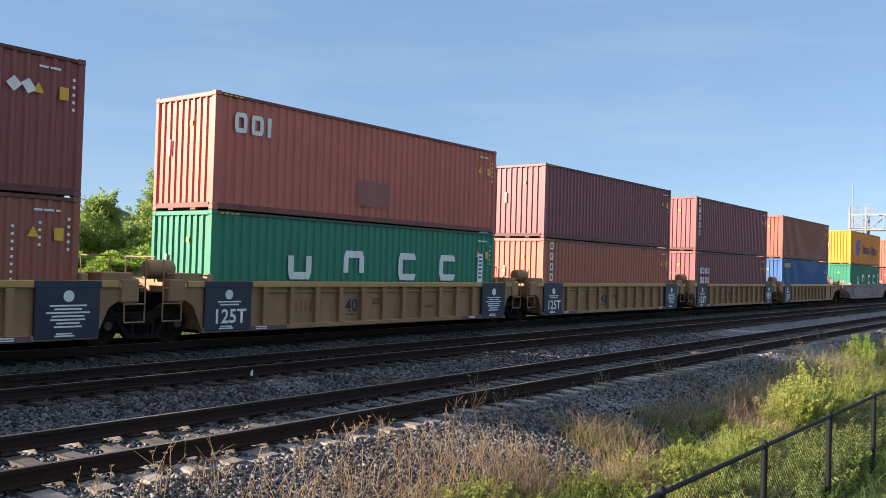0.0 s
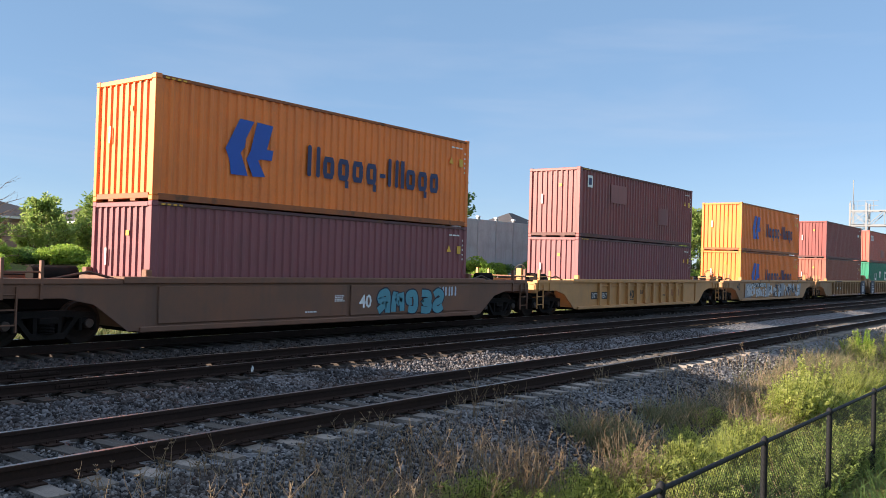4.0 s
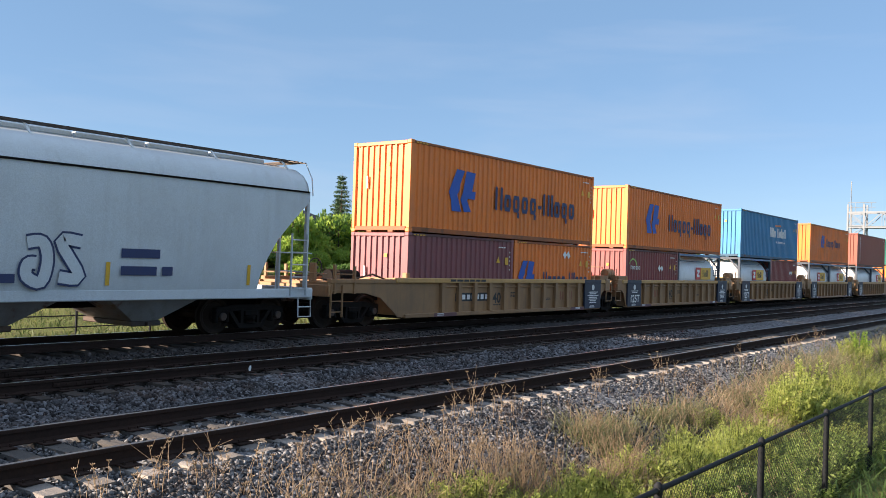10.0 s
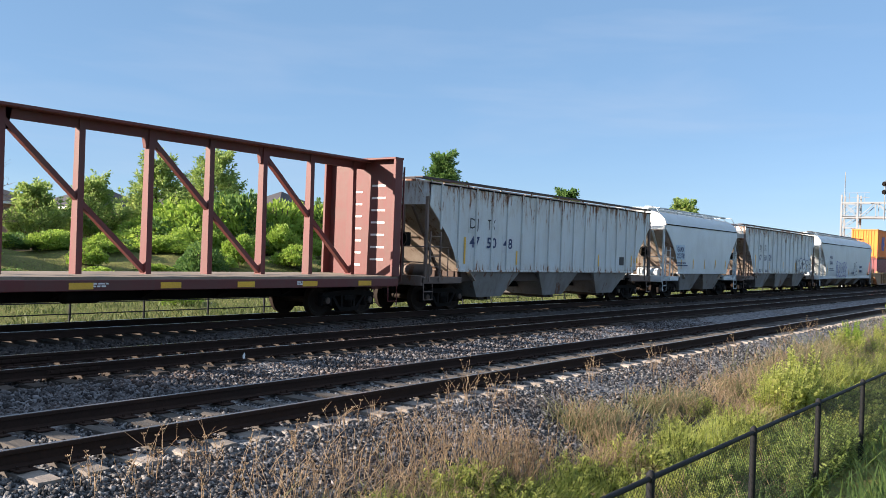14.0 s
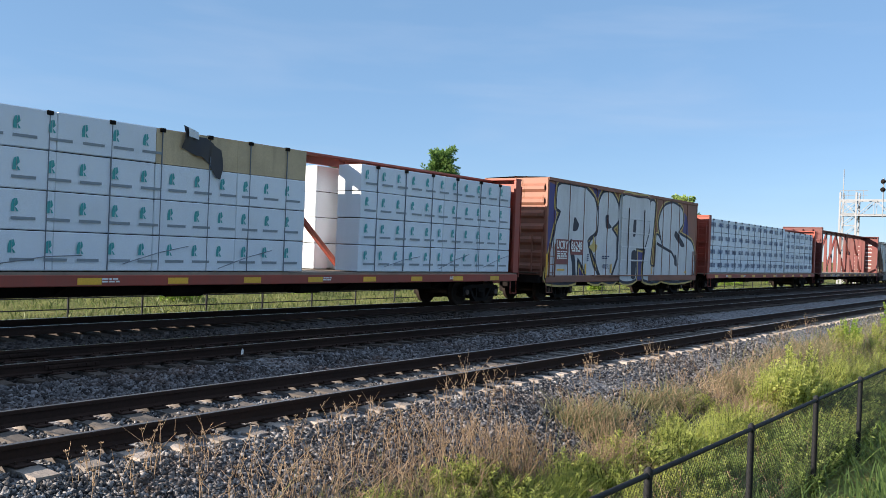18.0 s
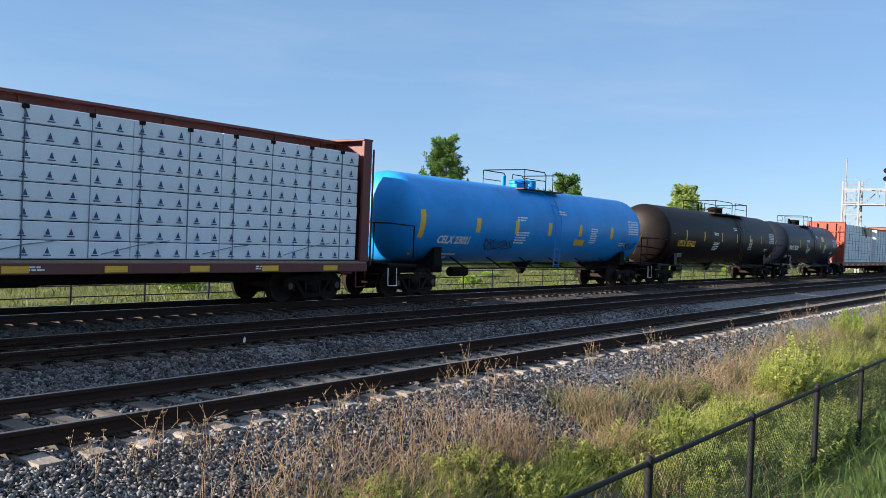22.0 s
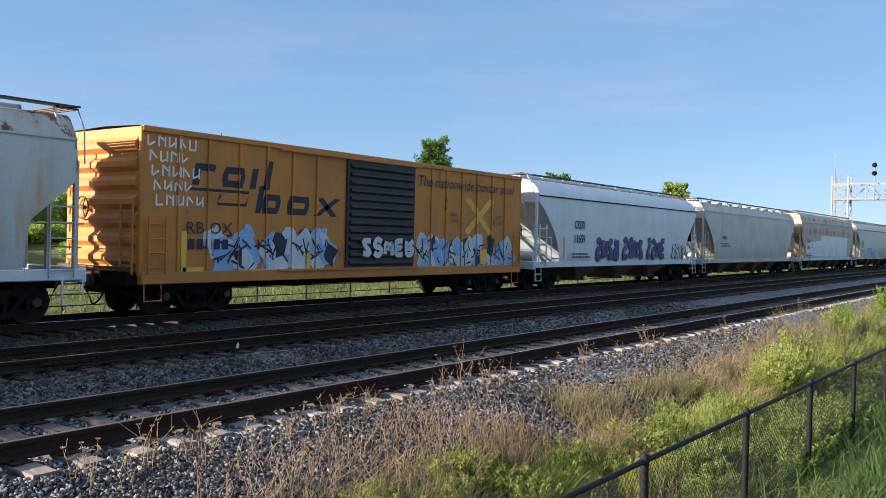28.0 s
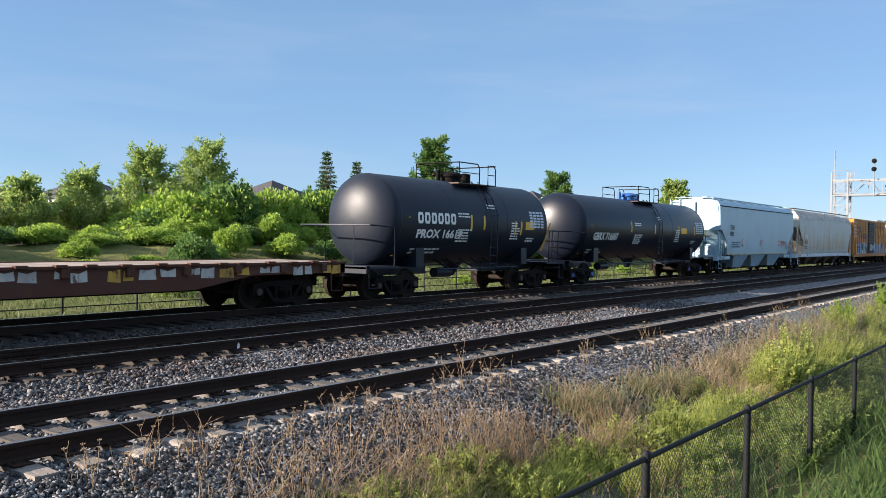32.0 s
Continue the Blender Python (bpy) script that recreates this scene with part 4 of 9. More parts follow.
def shrub_mesh(seed, n=5200, leaf=0.22, material=None, lumps=15):
    """Leaves of a bush of about 1 m radius: a heap of leafy lumps."""
    nr = np.random.default_rng(seed)
    c, w = [], []
    for i in range(lumps):
        a, r = nr.uniform(0, 6.28), math.sqrt(nr.uniform(0, 1)) * 0.75
        h = (1 - r * r) ** 0.5 * nr.uniform(0.3, 1.12)
        cen = np.array((r * math.cos(a), r * math.sin(a), h * 0.8))
        m = n // lumps
        d = nr.normal(size=(m, 3))
        d /= np.linalg.norm(d, axis=1)[:, None]
        d[:, 2] = np.abs(d[:, 2]) * 0.9 - 0.15
        rad = nr.uniform(0.65, 1.05, m)[:, None] * nr.uniform(0.26, 0.48)
        c.append(cen + d * rad)
        w.append(d + np.array([0, 0, 0.3]) + nr.normal(size=(m, 3)) * 0.4)
    return leaf_mesh("foliage", np.concatenate(c), np.concatenate(w), leaf, material, nr, 0.55, 0.2)


def stems_mesh(seed, n=14):
    rng = random.Random(seed)
    s = Solid()
    for i in range(n):
        a, r = rng.uniform(0, 6.28), rng.uniform(0.2, 0.8)
        s.tube([(0.1 * math.cos(a), 0.1 * math.sin(a), -0.15), (r * 0.5 * math.cos(a), r * 0.5 * math.sin(a), 0.4), (r * math.cos(a), r * math.sin(a), 0.85)], 0.012, 4)
    return s.mesh("stems", BARK)


SHRUBS = [shrub_mesh(200 + k, 5600, 0.125, SHRUB, 34) for k in range(3)]
DARKSHRUBS = [shrub_mesh(210 + k, 5200, 0.125, DARKLEAF, 30) for k in range(2)]
STEMS = stems_mesh(9)


def shrub(x, y, rx, rz, k, dark=False, label="leafy green shrub in full summer leaf", z=None, turn=0):
    ob = thing("shrub", label, "shrub", "shrubs behind the line", Matrix.LocRotScale((x, y, ground_z(y) - 0.1 if z is None else z), Euler((0, 0, turn)), (rx, rx, rz)))
    part("stem", STEMS, None, ob)
    part("foliage", (DARKSHRUBS[k % 2] if dark else SHRUBS[k % 3]), None, ob)
    return ob


def build_far_plants():
    young, tall = "young maple with pale green upswept sprays", "tall leafy maple above the thicket"
    broad_tree(26.6, 60, 4.5, 2.2, 300, MAPLE, young, 9000, 0.12)
    broad_tree(31.6, 60, 4.9, 2.2, 301, MAPLE, young, 9000, 0.12)
    broad_tree(36.0, 60, 5.6, 2.5, 302, MAPLE, young, 11000, 0.13)
    broad_tree(42.0, 60.5, 7.8, 3.1, 303, MAPLE, tall, 17000, 0.18)
    broad_tree(48.0, 61, 8.9, 3.3, 304, MAPLE, tall, 19000, 0.2)
    broad_tree(51.5, 63.5, 7.6, 2.2, 308, DARKLEAF, "dark-leaved tree behind the maples", 9000, 0.18)
    broad_tree(69.0, 52.0, 10.5, 2.7, 305, DARKLEAF, "dark-leaved tree beyond the wall", 17000, 0.2, 0.3, 0.26, 0.7)
    broad_tree(109.0, 60.0, 10.6, 3.4, 306, DARKLEAF, "round dark-leaved tree beyond the houses", 12000, 0.22, 0.2, 0.34, 0.7)
    broad_tree(103.5, 40.5, 9.5, 3.0, 307, MAPLE, "rounded bright green tree by the line", 12000, 0.22, 0.3, 0.34, 0.6)
    spruce(62.6, 60.5, 10.2, 2.6, 310)
    spruce(67.0, 60.5, 9.5, 2.6, 311)
    spruce(64.4, 62.5, 8.0, 1.8, 312)
    rng = random.Random(77)
    # a mounded thicket
    for i in range(26):
        u = i / 25
        x = 36.0 + 24 * u + rng.uniform(-0.6, 0.6)
        h = 4.75 * min(1.0, 0.38 + 2.4 * u) * (1.0 if u < 0.86 else 0.9)
        shrub(x, 54.5 + rng.uniform(-2.5, 2.5), rng.uniform(2.4, 3.3), h * rng.uniform(0.82, 1.0), i, i % 5 == 3 or i > 15 and i % 2 == 0, "broad mounded shrub in a thicket", turn=rng.uniform(0, 6))
    for i in range(28):
        x = 19 + 1.4 * i + rng.uniform(-0.6, 0.6)
        shrub(x, 49.5 + rng.uniform(-1.8, 1.8), rng.uniform(1.1, 1.8), rng.uniform(0.8, 1.4) if x < 37 else rng.uniform(1.3, 2.1), i + 1, i % 6 == 4, "bright green shrub at the foot of the thicket", turn=rng.uniform(0, 6))
    for i in range(26):
        x = 14 + 2.5 * i + rng.uniform(-0.8, 0.8)
        shrub(x, 43 + rng.uniform(-4, 3), rng.uniform(1.0, 1.7), rng.uniform(0.7, 1.2) if 18 < x < 31 else rng.uniform(1.1, 2.0), i, i % 5 == 2, "low bright green shrub in rough grass", turn=rng.uniform(0, 6))
    for i in range(16):
        x = 70 + 4.2 * i + rng.uniform(-1, 1)
        shrub(x, 42 + rng.uniform(-3, 2), rng.uniform(1.4, 2.4), rng.uniform(1.6, 2.9), i, i % 2 == 0, "dark green shrub before the wall", turn=rng.uniform(0, 6))
    for i in range(10):
        shrub(22 + 9 * i + rng.uniform(-3, 3), 30 + rng.uniform(-2, 3), rng.uniform(0.5, 0.9), rng.uniform(0.5, 1.1), i, False, "small weedy shrub in rough grass", turn=rng.uniform(0, 6))
    shrub(10.2, 25.0, 1.5, 1.9, 1, True, "dark bush beside the low rail fence")
    # rough grass
    nr = np.random.default_rng(8)
    n = 52000
    x = 4 + nr.beta(1.0, 1.6, n) * 150
    y = 20.9 + nr.beta(1.1, 1.7, n) * 24
    py, pz = [a for a, _ in PROFILE], [b for _, b in PROFILE]
    c = np.stack([x, y, np.interp(y, py, pz) - 0.03], 1)
    w = nr.normal(size=(n, 3)) * np.array([0.35, 0.35, 0.05]) + np.array([0, 0, 1.0])
    tagged(new("rough_grass", leaf_mesh("rough_grass", c, w, nr.uniform(0.15, 0.42, n), GRASS, nr, 0.10, 0.2)), "rough green grass along the far side of the line", "grass", kind="stuff")
    # a bare sapling whose twigs reach into view
    s = Solid()
    rng = random.Random(3)
    tapered(s, [(0, 0, -0.1), (0.1, 0, 2.4), (0.3, 0.1, 4.6)], [0.09, 0.06, 0.02])
    for i in range(26):
        z = rng.uniform(2.0, 4.6)
        a = rng.uniform(-1.2, 1.2)
        p = (0.25, 0, z)
        q = (0.25 + rng.uniform(0.5, 1.2) * math.cos(a), rng.uniform(0.4, 1.0) * math.sin(a), z + rng.uniform(0.2, 0.8))
        tapered(s, [p, q], [0.018, 0.008], 4)
        for k in range(3):
            tapered(s, [q, (q[0] + rng.uniform(0.1, 0.5), q[1] + rng.uniform(-0.4, 0.4), q[2] + rng.uniform(-0.2, 0.4))], [0.008, 0.003], 3)
    o = single("bare_tree", s, BARK, "bare leafless sapling with thin grey twigs", "tree", fix=False)
    o.matrix_world = pose(15.2, 33.5, ground_z(33.5))


build_far_plants()


def weed_shoots(seed, n, height, spread):
    """Feet, knees and tips of the shoots of one weed."""
    rng = random.Random(seed)
    out = []
    for i in range(n):
        a, r = rng.uniform(0, 6.28), math.sqrt(rng.random())
        foot = (r * spread * 0.55 * math.cos(a), r * spread * 0.55 * math.sin(a), -0.05)
        h = height * rng.uniform(0.55, 1.05) * (1 - 0.3 * r)
        tip = (foot[0] + r * spread * 0.45 * math.cos(a) + rng.uniform(-0.1, 0.14) * height, foot[1] + r * spread * 0.45 * math.sin(a) + rng.uniform(-0.1, 0.1) * height, h)
        knee = (foot[0] * 0.6 + tip[0] * 0.4, foot[1] * 0.6 + tip[1] * 0.4, h * 0.55)
        out.append((foot, knee, tip))
    return out


def plant_mesh(seed, n, height, spread, leaf, aspect, per, material):
    """Pointed leaves set in turns up the shoots of a weed, shorter towards the tip."""
    nr = np.random.default_rng(seed)
    c, w, size = [], [], []
    for foot, knee, tip in weed_shoots(seed, n, height, spread):
        foot, knee, tip = np.array(foot), np.array(knee), np.array(tip)
        u = np.sort(nr.beta(1.4, 0.9, per))[:, None]
        ang = np.arange(per) * 2.4 + nr.uniform(0, 6.28) + nr.normal(0, 0.3, per)
        c.append(np.where(u < 0.55, foot + (knee - foot) * u / 0.55, knee + (tip - knee) * (u - 0.55) / 0.45))
        w.append(np.stack([np.cos(ang), np.sin(ang), 0.15 + 1.3 * u[:, 0] ** 3 + nr.uniform(-0.1, 0.5, per)], 1))
        size.append(leaf * (1.1 - 0.65 * u[:, 0] ** 2))
    return leaf_mesh("leaves", np.concatenate(c), np.concatenate(w), np.concatenate(size), material, nr, aspect, 0.3)


def weed_stems(seed, n, height, spread):
    s = Solid()
    for foot, knee, tip in weed_shoots(seed, n, height, spread):
        s.tube([foot, knee, tip], 0.005, 3)
    return s.mesh("stems", GRASS)


def blade_mesh(name, feet, ways, size, material, nr, width=0.006, bend=0.35):
    """Grass blades that rise, arch over and taper: feet (n, 3), ways: where each leans."""
    n = len(feet)
    flat = ways * np.array([1, 1, 0.0])
    side = np.stack([-flat[:, 1], flat[:, 0], np.zeros(n)], 1) + nr.normal(0, 0.25, (n, 3)) * np.array([1, 1, 0])
    side /= np.linalg.norm(side, axis=1)[:, None] + 1e-9
    s = np.asarray(size).reshape(-1, 1)
    wd = width * (0.6 + 0.8 * nr.random((n, 1))) * (0.6 + s)
    rows = []
    arch = bend * nr.uniform(0.3, 1.6, (n, 1))
    for u, k in ((0.0, 0.8), (0.4, 1.0), (0.75, 0.7), (1.0, 0.12)):
        p = feet + np.array([0, 0, 1.0]) * s * (u - 0.35 * arch * u * u) + flat * s * (0.35 * u + arch * u * u)
        rows += [p - side * wd * k, p + side * wd * k]
    v = np.stack(rows, 1)
    base = (np.arange(n) * 8)[:, None]
    f = np.stack([base + np.array([[2 * q, 2 * q + 1, 2 * q + 3, 2 * q + 2]]) for q in range(3)], 1)
    return raw_mesh(name, v.reshape(-1, 3), f.reshape(-1, 4), material)


def build_near_plants():
    rng = random.Random(21)
    nr = np.random.default_rng(31)
    py, pz = [a for a, _ in PROFILE], [b for _, b in PROFILE]
    level = lambda y: float(np.interp(y, py, pz))
    kinds = {
        "low": (0.34, "low bright yellow-green weed on the bank", [(n, 0.30, 0.26, 0.075, 0.26, 26, WEED) for n in (20, 24, 18)]),
        "mid": (0.62, "bright yellow-green feathery weed beside the fence", [(n, 0.62, 0.34, 0.11, 0.17, 44, WEED) for n in (22, 26, 20)]),
        "tall": (1.2, "tall leafy yellow-green weed on the bank", [(n, 1.2, 0.55, 0.13, 0.3, 58, WEED) for n in (26, 30)]),
        "deep": (0.7, "dark green leafy weed behind the fence", [(n, 0.7, 0.42, 0.11, 0.32, 40, FENCELEAF) for n in (22, 26)]),
        "cone": (1.2, "young conical sapling with upright leafy shoots", [(26, 1.25, 0.30, 0.13, 0.28, 60, SHRUB)]),
    }
    made = {}
    for k, (name, (h, label, args)) in enumerate(kinds.items()):
        made[name] = [(plant_mesh(400 + 10 * k + i, *a), weed_stems(400 + 10 * k + i, *a[:3])) for i, a in enumerate(args)]
    # kind, how many, and the stretch of bank in which they stand
    for name, n, x0, x1, y0, y1, s0, s1 in (
            ("low", 20, 8.1, 10.3, 4.55, 5.15, 0.8, 1.4), ("low", 12, 7.3, 8.3, 5.15, 5.65, 0.8, 1.35), ("low", 16, 5.2, 7.4, 5.0, 5.75, 0.6, 1.1), ("low", 9, 10.6, 11.3, 4.6, 4.95, 1.2, 1.8),
            ("low", 12, 12.0, 15.8, 4.9, 5.7, 0.8, 1.3), ("mid", 30, 11.3, 14.6, 4.05, 4.8, 0.6, 1.0), ("mid", 10, 13.4, 16.0, 4.2, 5.0, 0.7, 1.05), ("mid", 16, 9.0, 11.6, 3.9, 4.6, 0.55, 0.9),
            ("tall", 9, 16.3, 19.4, 4.3, 4.85, 0.75, 1.1), ("mid", 12, 15.8, 20.0, 4.1, 4.7, 0.8, 1.1), ("tall", 6, 20.8, 24.8, 4.4, 5.0, 0.6, 0.85), ("mid", 16, 20.0, 27.0, 4.2, 5.4, 0.8, 1.2),
            ("tall", 12, 26.0, 46.0, 4.3, 5.8, 0.6, 0.9), ("cone", 1, 27.6, 27.8, 5.5, 5.6, 0.95, 1.0), ("cone", 1, 35.0, 35.3, 5.6, 5.8, 1.3, 1.4), ("deep", 34, 9.5, 19.0, 2.95, 4.0, 0.6, 1.0), ("mid", 14, 9.5, 17.0, 3.2, 4.1, 0.7, 1.0),
            ("deep", 16, 19.0, 32.0, 2.95, 4.2, 0.7, 1.1), ("deep", 5, 12.8, 14.4, 2.85, 3.3, 0.9, 1.2)):
        for i in range(n):
            x, y, k = rng.uniform(x0, x1), rng.uniform(y0, y1), rng.uniform(s0, s1)
            leaves, stems = made[name][i % len(made[name])]
            ob = thing("weed_plant", kinds[name][1], "plant", "weeds on the bank", Matrix.LocRotScale((x, y, level(y) - 0.02), Euler((0, 0, rng.uniform(0, 6.28))), (k, k, k * rng.uniform(0.85, 1.15))))
            part("stalk", stems, None, ob)
            part("foliage", leaves, None, ob)
    # dry stalks, branched at the top, some with flat seed heads
    v, f = [], []

    def stalk(p, q, r):
        p, q = np.array(p), np.array(q)
        d = (q - p) / np.linalg.norm(q - p)
        a = np.cross(d, (0.3, 0.8, 0.1))
        a /= np.linalg.norm(a)
        b = np.cross(d, a)
        k = len(v)
        for c, rr in ((p, r), (q, r * 0.6)):
            for t in range(3):
                v.append(c + (a * math.cos(t * 2.09) + b * math.sin(t * 2.09)) * rr)
        for t in range(3):
            f.append((k + t, k + (t + 1) % 3, k + 3 + (t + 1) % 3, k + 3 + t))

    def dry(x, y, hh, lean, head, bushy):
        z = level(y) - 0.02
        tilt = nr.normal(0, lean, 2) * hh
        knee = (x + tilt[0] * 0.35, y + tilt[1] * 0.35, z + hh * 0.55)
        top = (x + tilt[0], y + tilt[1], z + hh)
        stalk((x, y, z), knee, 0.0046)
        stalk(knee, top, 0.0036)
        for k in range(bushy):
            u = nr.uniform(0.4, 0.95)
            p = (x + tilt[0] * u, y + tilt[1] * u, z + hh * u)
            stalk(p, (p[0] + nr.normal(0, 0.07), p[1] + nr.normal(0, 0.07), p[2] + nr.uniform(0.04, 0.18)), 0.0028)
        if head:
            for k in range(6):
                ang = k * 1.047
                stalk(top, (top[0] + 0.024 * math.cos(ang), top[1] + 0.024 * math.sin(ang), top[2] + 0.016), 0.007)
    # stretch of bank, how many, height, lean, share with heads
    for x0, x1, y0, y1, n, h, lean, heads in (
            (4.6, 9.2, 5.0, 6.2, 230, 0.58, 0.26, 0.12), (5.4, 9.4, 5.9, 6.7, 110, 0.48, 0.30, 0.2), (8.2, 9.3, 5.0, 5.9, 90, 0.6, 0.22, 0.1), (9.2, 9.75, 5.0, 6.1, 46, 0.55, 0.2, 0.05),
            (9.8, 11.0, 4.55, 5.15, 90, 0.62, 0.25, 0.25), (11.0, 12.3, 5.1, 6.2, 110, 0.5, 0.25, 0.1), (13.2, 16.0, 5.2, 6.2, 110, 0.42, 0.25, 0.05), (14.6, 16.6, 4.4, 5.2, 60, 0.75, 0.25, 0.2), (17, 21, 5.0, 6.0, 120, 0.55, 0.2, 0.1),
            (20, 30, 4.6, 6.2, 260, 0.65, 0.22, 0.15), (30, 60, 4.5, 6.4, 320, 0.75, 0.2, 0.15), (4.0, 22, 6.7, 7.2, 70, 0.36, 0.2, 0.45), (6, 14, 2.9, 4.2, 90, 0.5, 0.2, 0.1), (4.2, 7.5, 6.9, 7.3, 26, 0.34, 0.2, 0.7)):
        for i in range(n):
            dry(nr.uniform(x0, x1), nr.uniform(y0, y1), h * nr.uniform(0.4, 1.15), lean, nr.random() < heads, int(nr.integers(0, 5)))
    # clumps of tall stalks at the tie ends
    for x, y, n, h in ((9.9, 7.15, 6, 0.42), (10.25, 7.1, 9, 0.72), (10.9, 7.15, 5, 0.46), (11.2, 7.1, 7, 0.42), (14.2, 7.1, 9, 0.45), (16.8, 7.1, 9, 0.55), (17.6, 7.2, 5, 0.4), (5.0, 7.1, 7, 0.42), (7.6, 7.2, 7, 0.36), (8.3, 7.2, 8, 0.34), (21.5, 7.0, 8, 0.5), (26, 7.0, 14, 0.6), (29, 7.0, 14, 0.6)):
        for i in range(n):
            dry(x + nr.normal(0, 0.12), y + nr.normal(0, 0.08), h * nr.uniform(0.5, 1.1), 0.28, nr.random() < 0.5, int(nr.integers(0, 4)))
    tagged(new("dry_stalks", raw_mesh("dry_stalks", np.array(v), np.array(f), DRY)), "dry tan weed stalks on the ballast bank", "weeds", kind="stuff")

    def meadow(name, label, beds, material, width, bend):
        """Grass in oval beds: (x, y, half length, half width, blades, least and most height)."""
        feet, size = [], []
        for x, y, rx, ry, n, h0, h1 in beds:
            p = nr.normal(size=(n, 2)) * np.array([rx, ry]) * 0.55 + np.array([x, y])
            feet.append(np.stack([p[:, 0], p[:, 1], np.interp(p[:, 1], py, pz) - 0.03], 1))
            size.append(nr.uniform(h0, h1, n))
        feet = np.concatenate(feet)
        ang = nr.uniform(0, 6.28, len(feet))
        ways = np.stack([np.cos(ang) + 0.25, np.sin(ang), np.ones(len(feet))], 1)
        tagged(new(name, blade_mesh(name, feet, ways, np.concatenate(size), material, nr, width, bend)), label, "grass", kind="stuff")
    meadow("tall_grass", "tall green grass along the chain-link fence", [(8.5, 1.7, 2.4, 0.7, 3000, 0.2, 0.5), (12.6, 1.5, 2.6, 0.6, 2600, 0.2, 0.55), (17.5, 1.9, 3.5, 0.8, 3000, 0.2, 0.6), (25, 2.0, 8.0, 1.0, 4000, 0.3, 0.65), (12, 3.4, 5.0, 0.6, 3600, 0.12, 0.42), (22, 3.5, 8.0, 0.8, 3800, 0.2, 0.5)], FENCEGRASS, 0.008, 0.45)
    meadow("bank_grass", "thin olive grass among the stones of the bank", [(11.45, 5.75, 0.4, 0.5, 700, 0.15, 0.5), (11.2, 5.25, 0.35, 0.25, 380, 0.12, 0.4), (12.4, 5.9, 0.6, 0.3, 420, 0.1, 0.36), (13.9, 5.85, 0.5, 0.4, 560, 0.12, 0.4), (15.0, 5.65, 0.7, 0.4, 760, 0.12, 0.4), (12.9, 5.25, 0.6, 0.25, 300, 0.1, 0.3), (17.4, 5.5, 0.9, 0.5, 620, 0.15, 0.45), (19.8, 5.4, 1.3, 0.6, 1100, 0.15, 0.5), (25, 5.3, 5.0, 0.9, 3800, 0.25, 0.7), (40, 5.3, 14.0, 1.0, 4500, 0.3, 0.8), (7.4, 5.4, 2.4, 0.5, 1500, 0.1, 0.34)], OLIVE, 0.0055, 0.5)
    meadow("green_tufts", "short fresh green tufts at the foot of the bank", [(9.2, 4.85, 1.2, 0.35, 1800, 0.12, 0.36), (7.0, 5.3, 1.6, 0.4, 1100, 0.1, 0.3), (13.0, 4.5, 1.8, 0.45, 2600, 0.15, 0.45), (16.5, 4.6, 2.0, 0.4, 1500, 0.15, 0.5), (22, 4.6, 5.0, 0.5, 2200, 0.2, 0.6)], WEED, 0.007, 0.4)
    meadow("dead_grass", "matted straw-coloured dead grass on the bank", [(7.6, 5.5, 1.8, 0.5, 1000, 0.1, 0.36), (6.0, 5.7, 1.6, 0.5, 500, 0.1, 0.3), (10.6, 4.85, 0.7, 0.35, 900, 0.15, 0.5), (15.5, 4.7, 1.2, 0.4, 900, 0.2, 0.6), (18, 5.6, 3.0, 0.6, 1500, 0.15, 0.5), (12, 3.7, 4.0, 0.5, 1500, 0.1, 0.4), (26, 5.6, 6.0, 0.6, 1800, 0.2, 0.6)], DRY, 0.005, 0.9)


build_near_plants()


# ---- fences, wall, houses, signal bridge ----
VINYL = surface("black_vinyl", (0.012, 0.013, 0.015), 0.7, 0, (0.03, 0.03, 0.03), 0.3, 0.2, spec=0.2)


def build_chain_fence():
    y, top = 2.75, 0.145
    base = ground_z(y)
    fence = thing("chain_link_fence", "black chain-link fence with round posts and top rail", "fence", m=pose(0, 2.95, 0, 0, 0, -0.52))
    xs = [1.5 + 2.68 * i for i in range(22)]
    h = top - base
    for i, x in enumerate(xs):
        part("post", once("fpost", lambda: Solid().cyl("z", (0, 0, h / 2 - 0.1), 0.036, h / 2 + 0.1, 12).lathe("z", (0, 0, h), [(0.0, 0.04), (0.03, 0.038), (0.055, 0.015)], 12).mesh("post", VINYL, angle=40)), None, fence, at=pose(x, 0, base))
        if i + 1 == len(xs):
            break
        part("top_rail", once("frail", lambda: Solid().cyl("x", (1.34, 0, 0), 0.024, 1.34, 10).mesh("top_rail", VINYL, angle=40)), None, fence, at=pose(x, 0, top - 0.01))
        part("rail_collar", once("fcollar", lambda: Solid().cyl("x", (0, 0, 0), 0.034, 0.04, 10).mesh("rail_collar", VINYL)), None, fence, at=pose(x, 0, top - 0.01))

        def net():
            s = Solid()
            d = 0.074
            n = int(2.68 / d)
            hh = h - 0.05
            for k in range(-int(hh / d) - 1, n + 1):
                for sg in (1, -1):
                    a0, z0 = k * d, 0.02
                    a1, z1 = a0 + hh, hh + 0.02
                    if a0 < 0:
                        z0 += -a0
                        a0 = 0
                    if a1 > 2.68:
                        z1 -= a1 - 2.68
                        a1 = 2.68
                    if a1 - a0 < 0.02:
                        continue
                    if sg < 0:
                        a0, a1 = 2.68 - a0, 2.68 - a1
                    s.tube([(a0, 0.004 * sg, z0), (a1, 0.004 * sg, z1)], 0.0020, 3)
            return s.mesh("wire_net", VINYL, fix=False)
        if x < 40:
            part("wire_net", once("net", net), None, fence, at=pose(x, 0, base))


build_chain_fence()


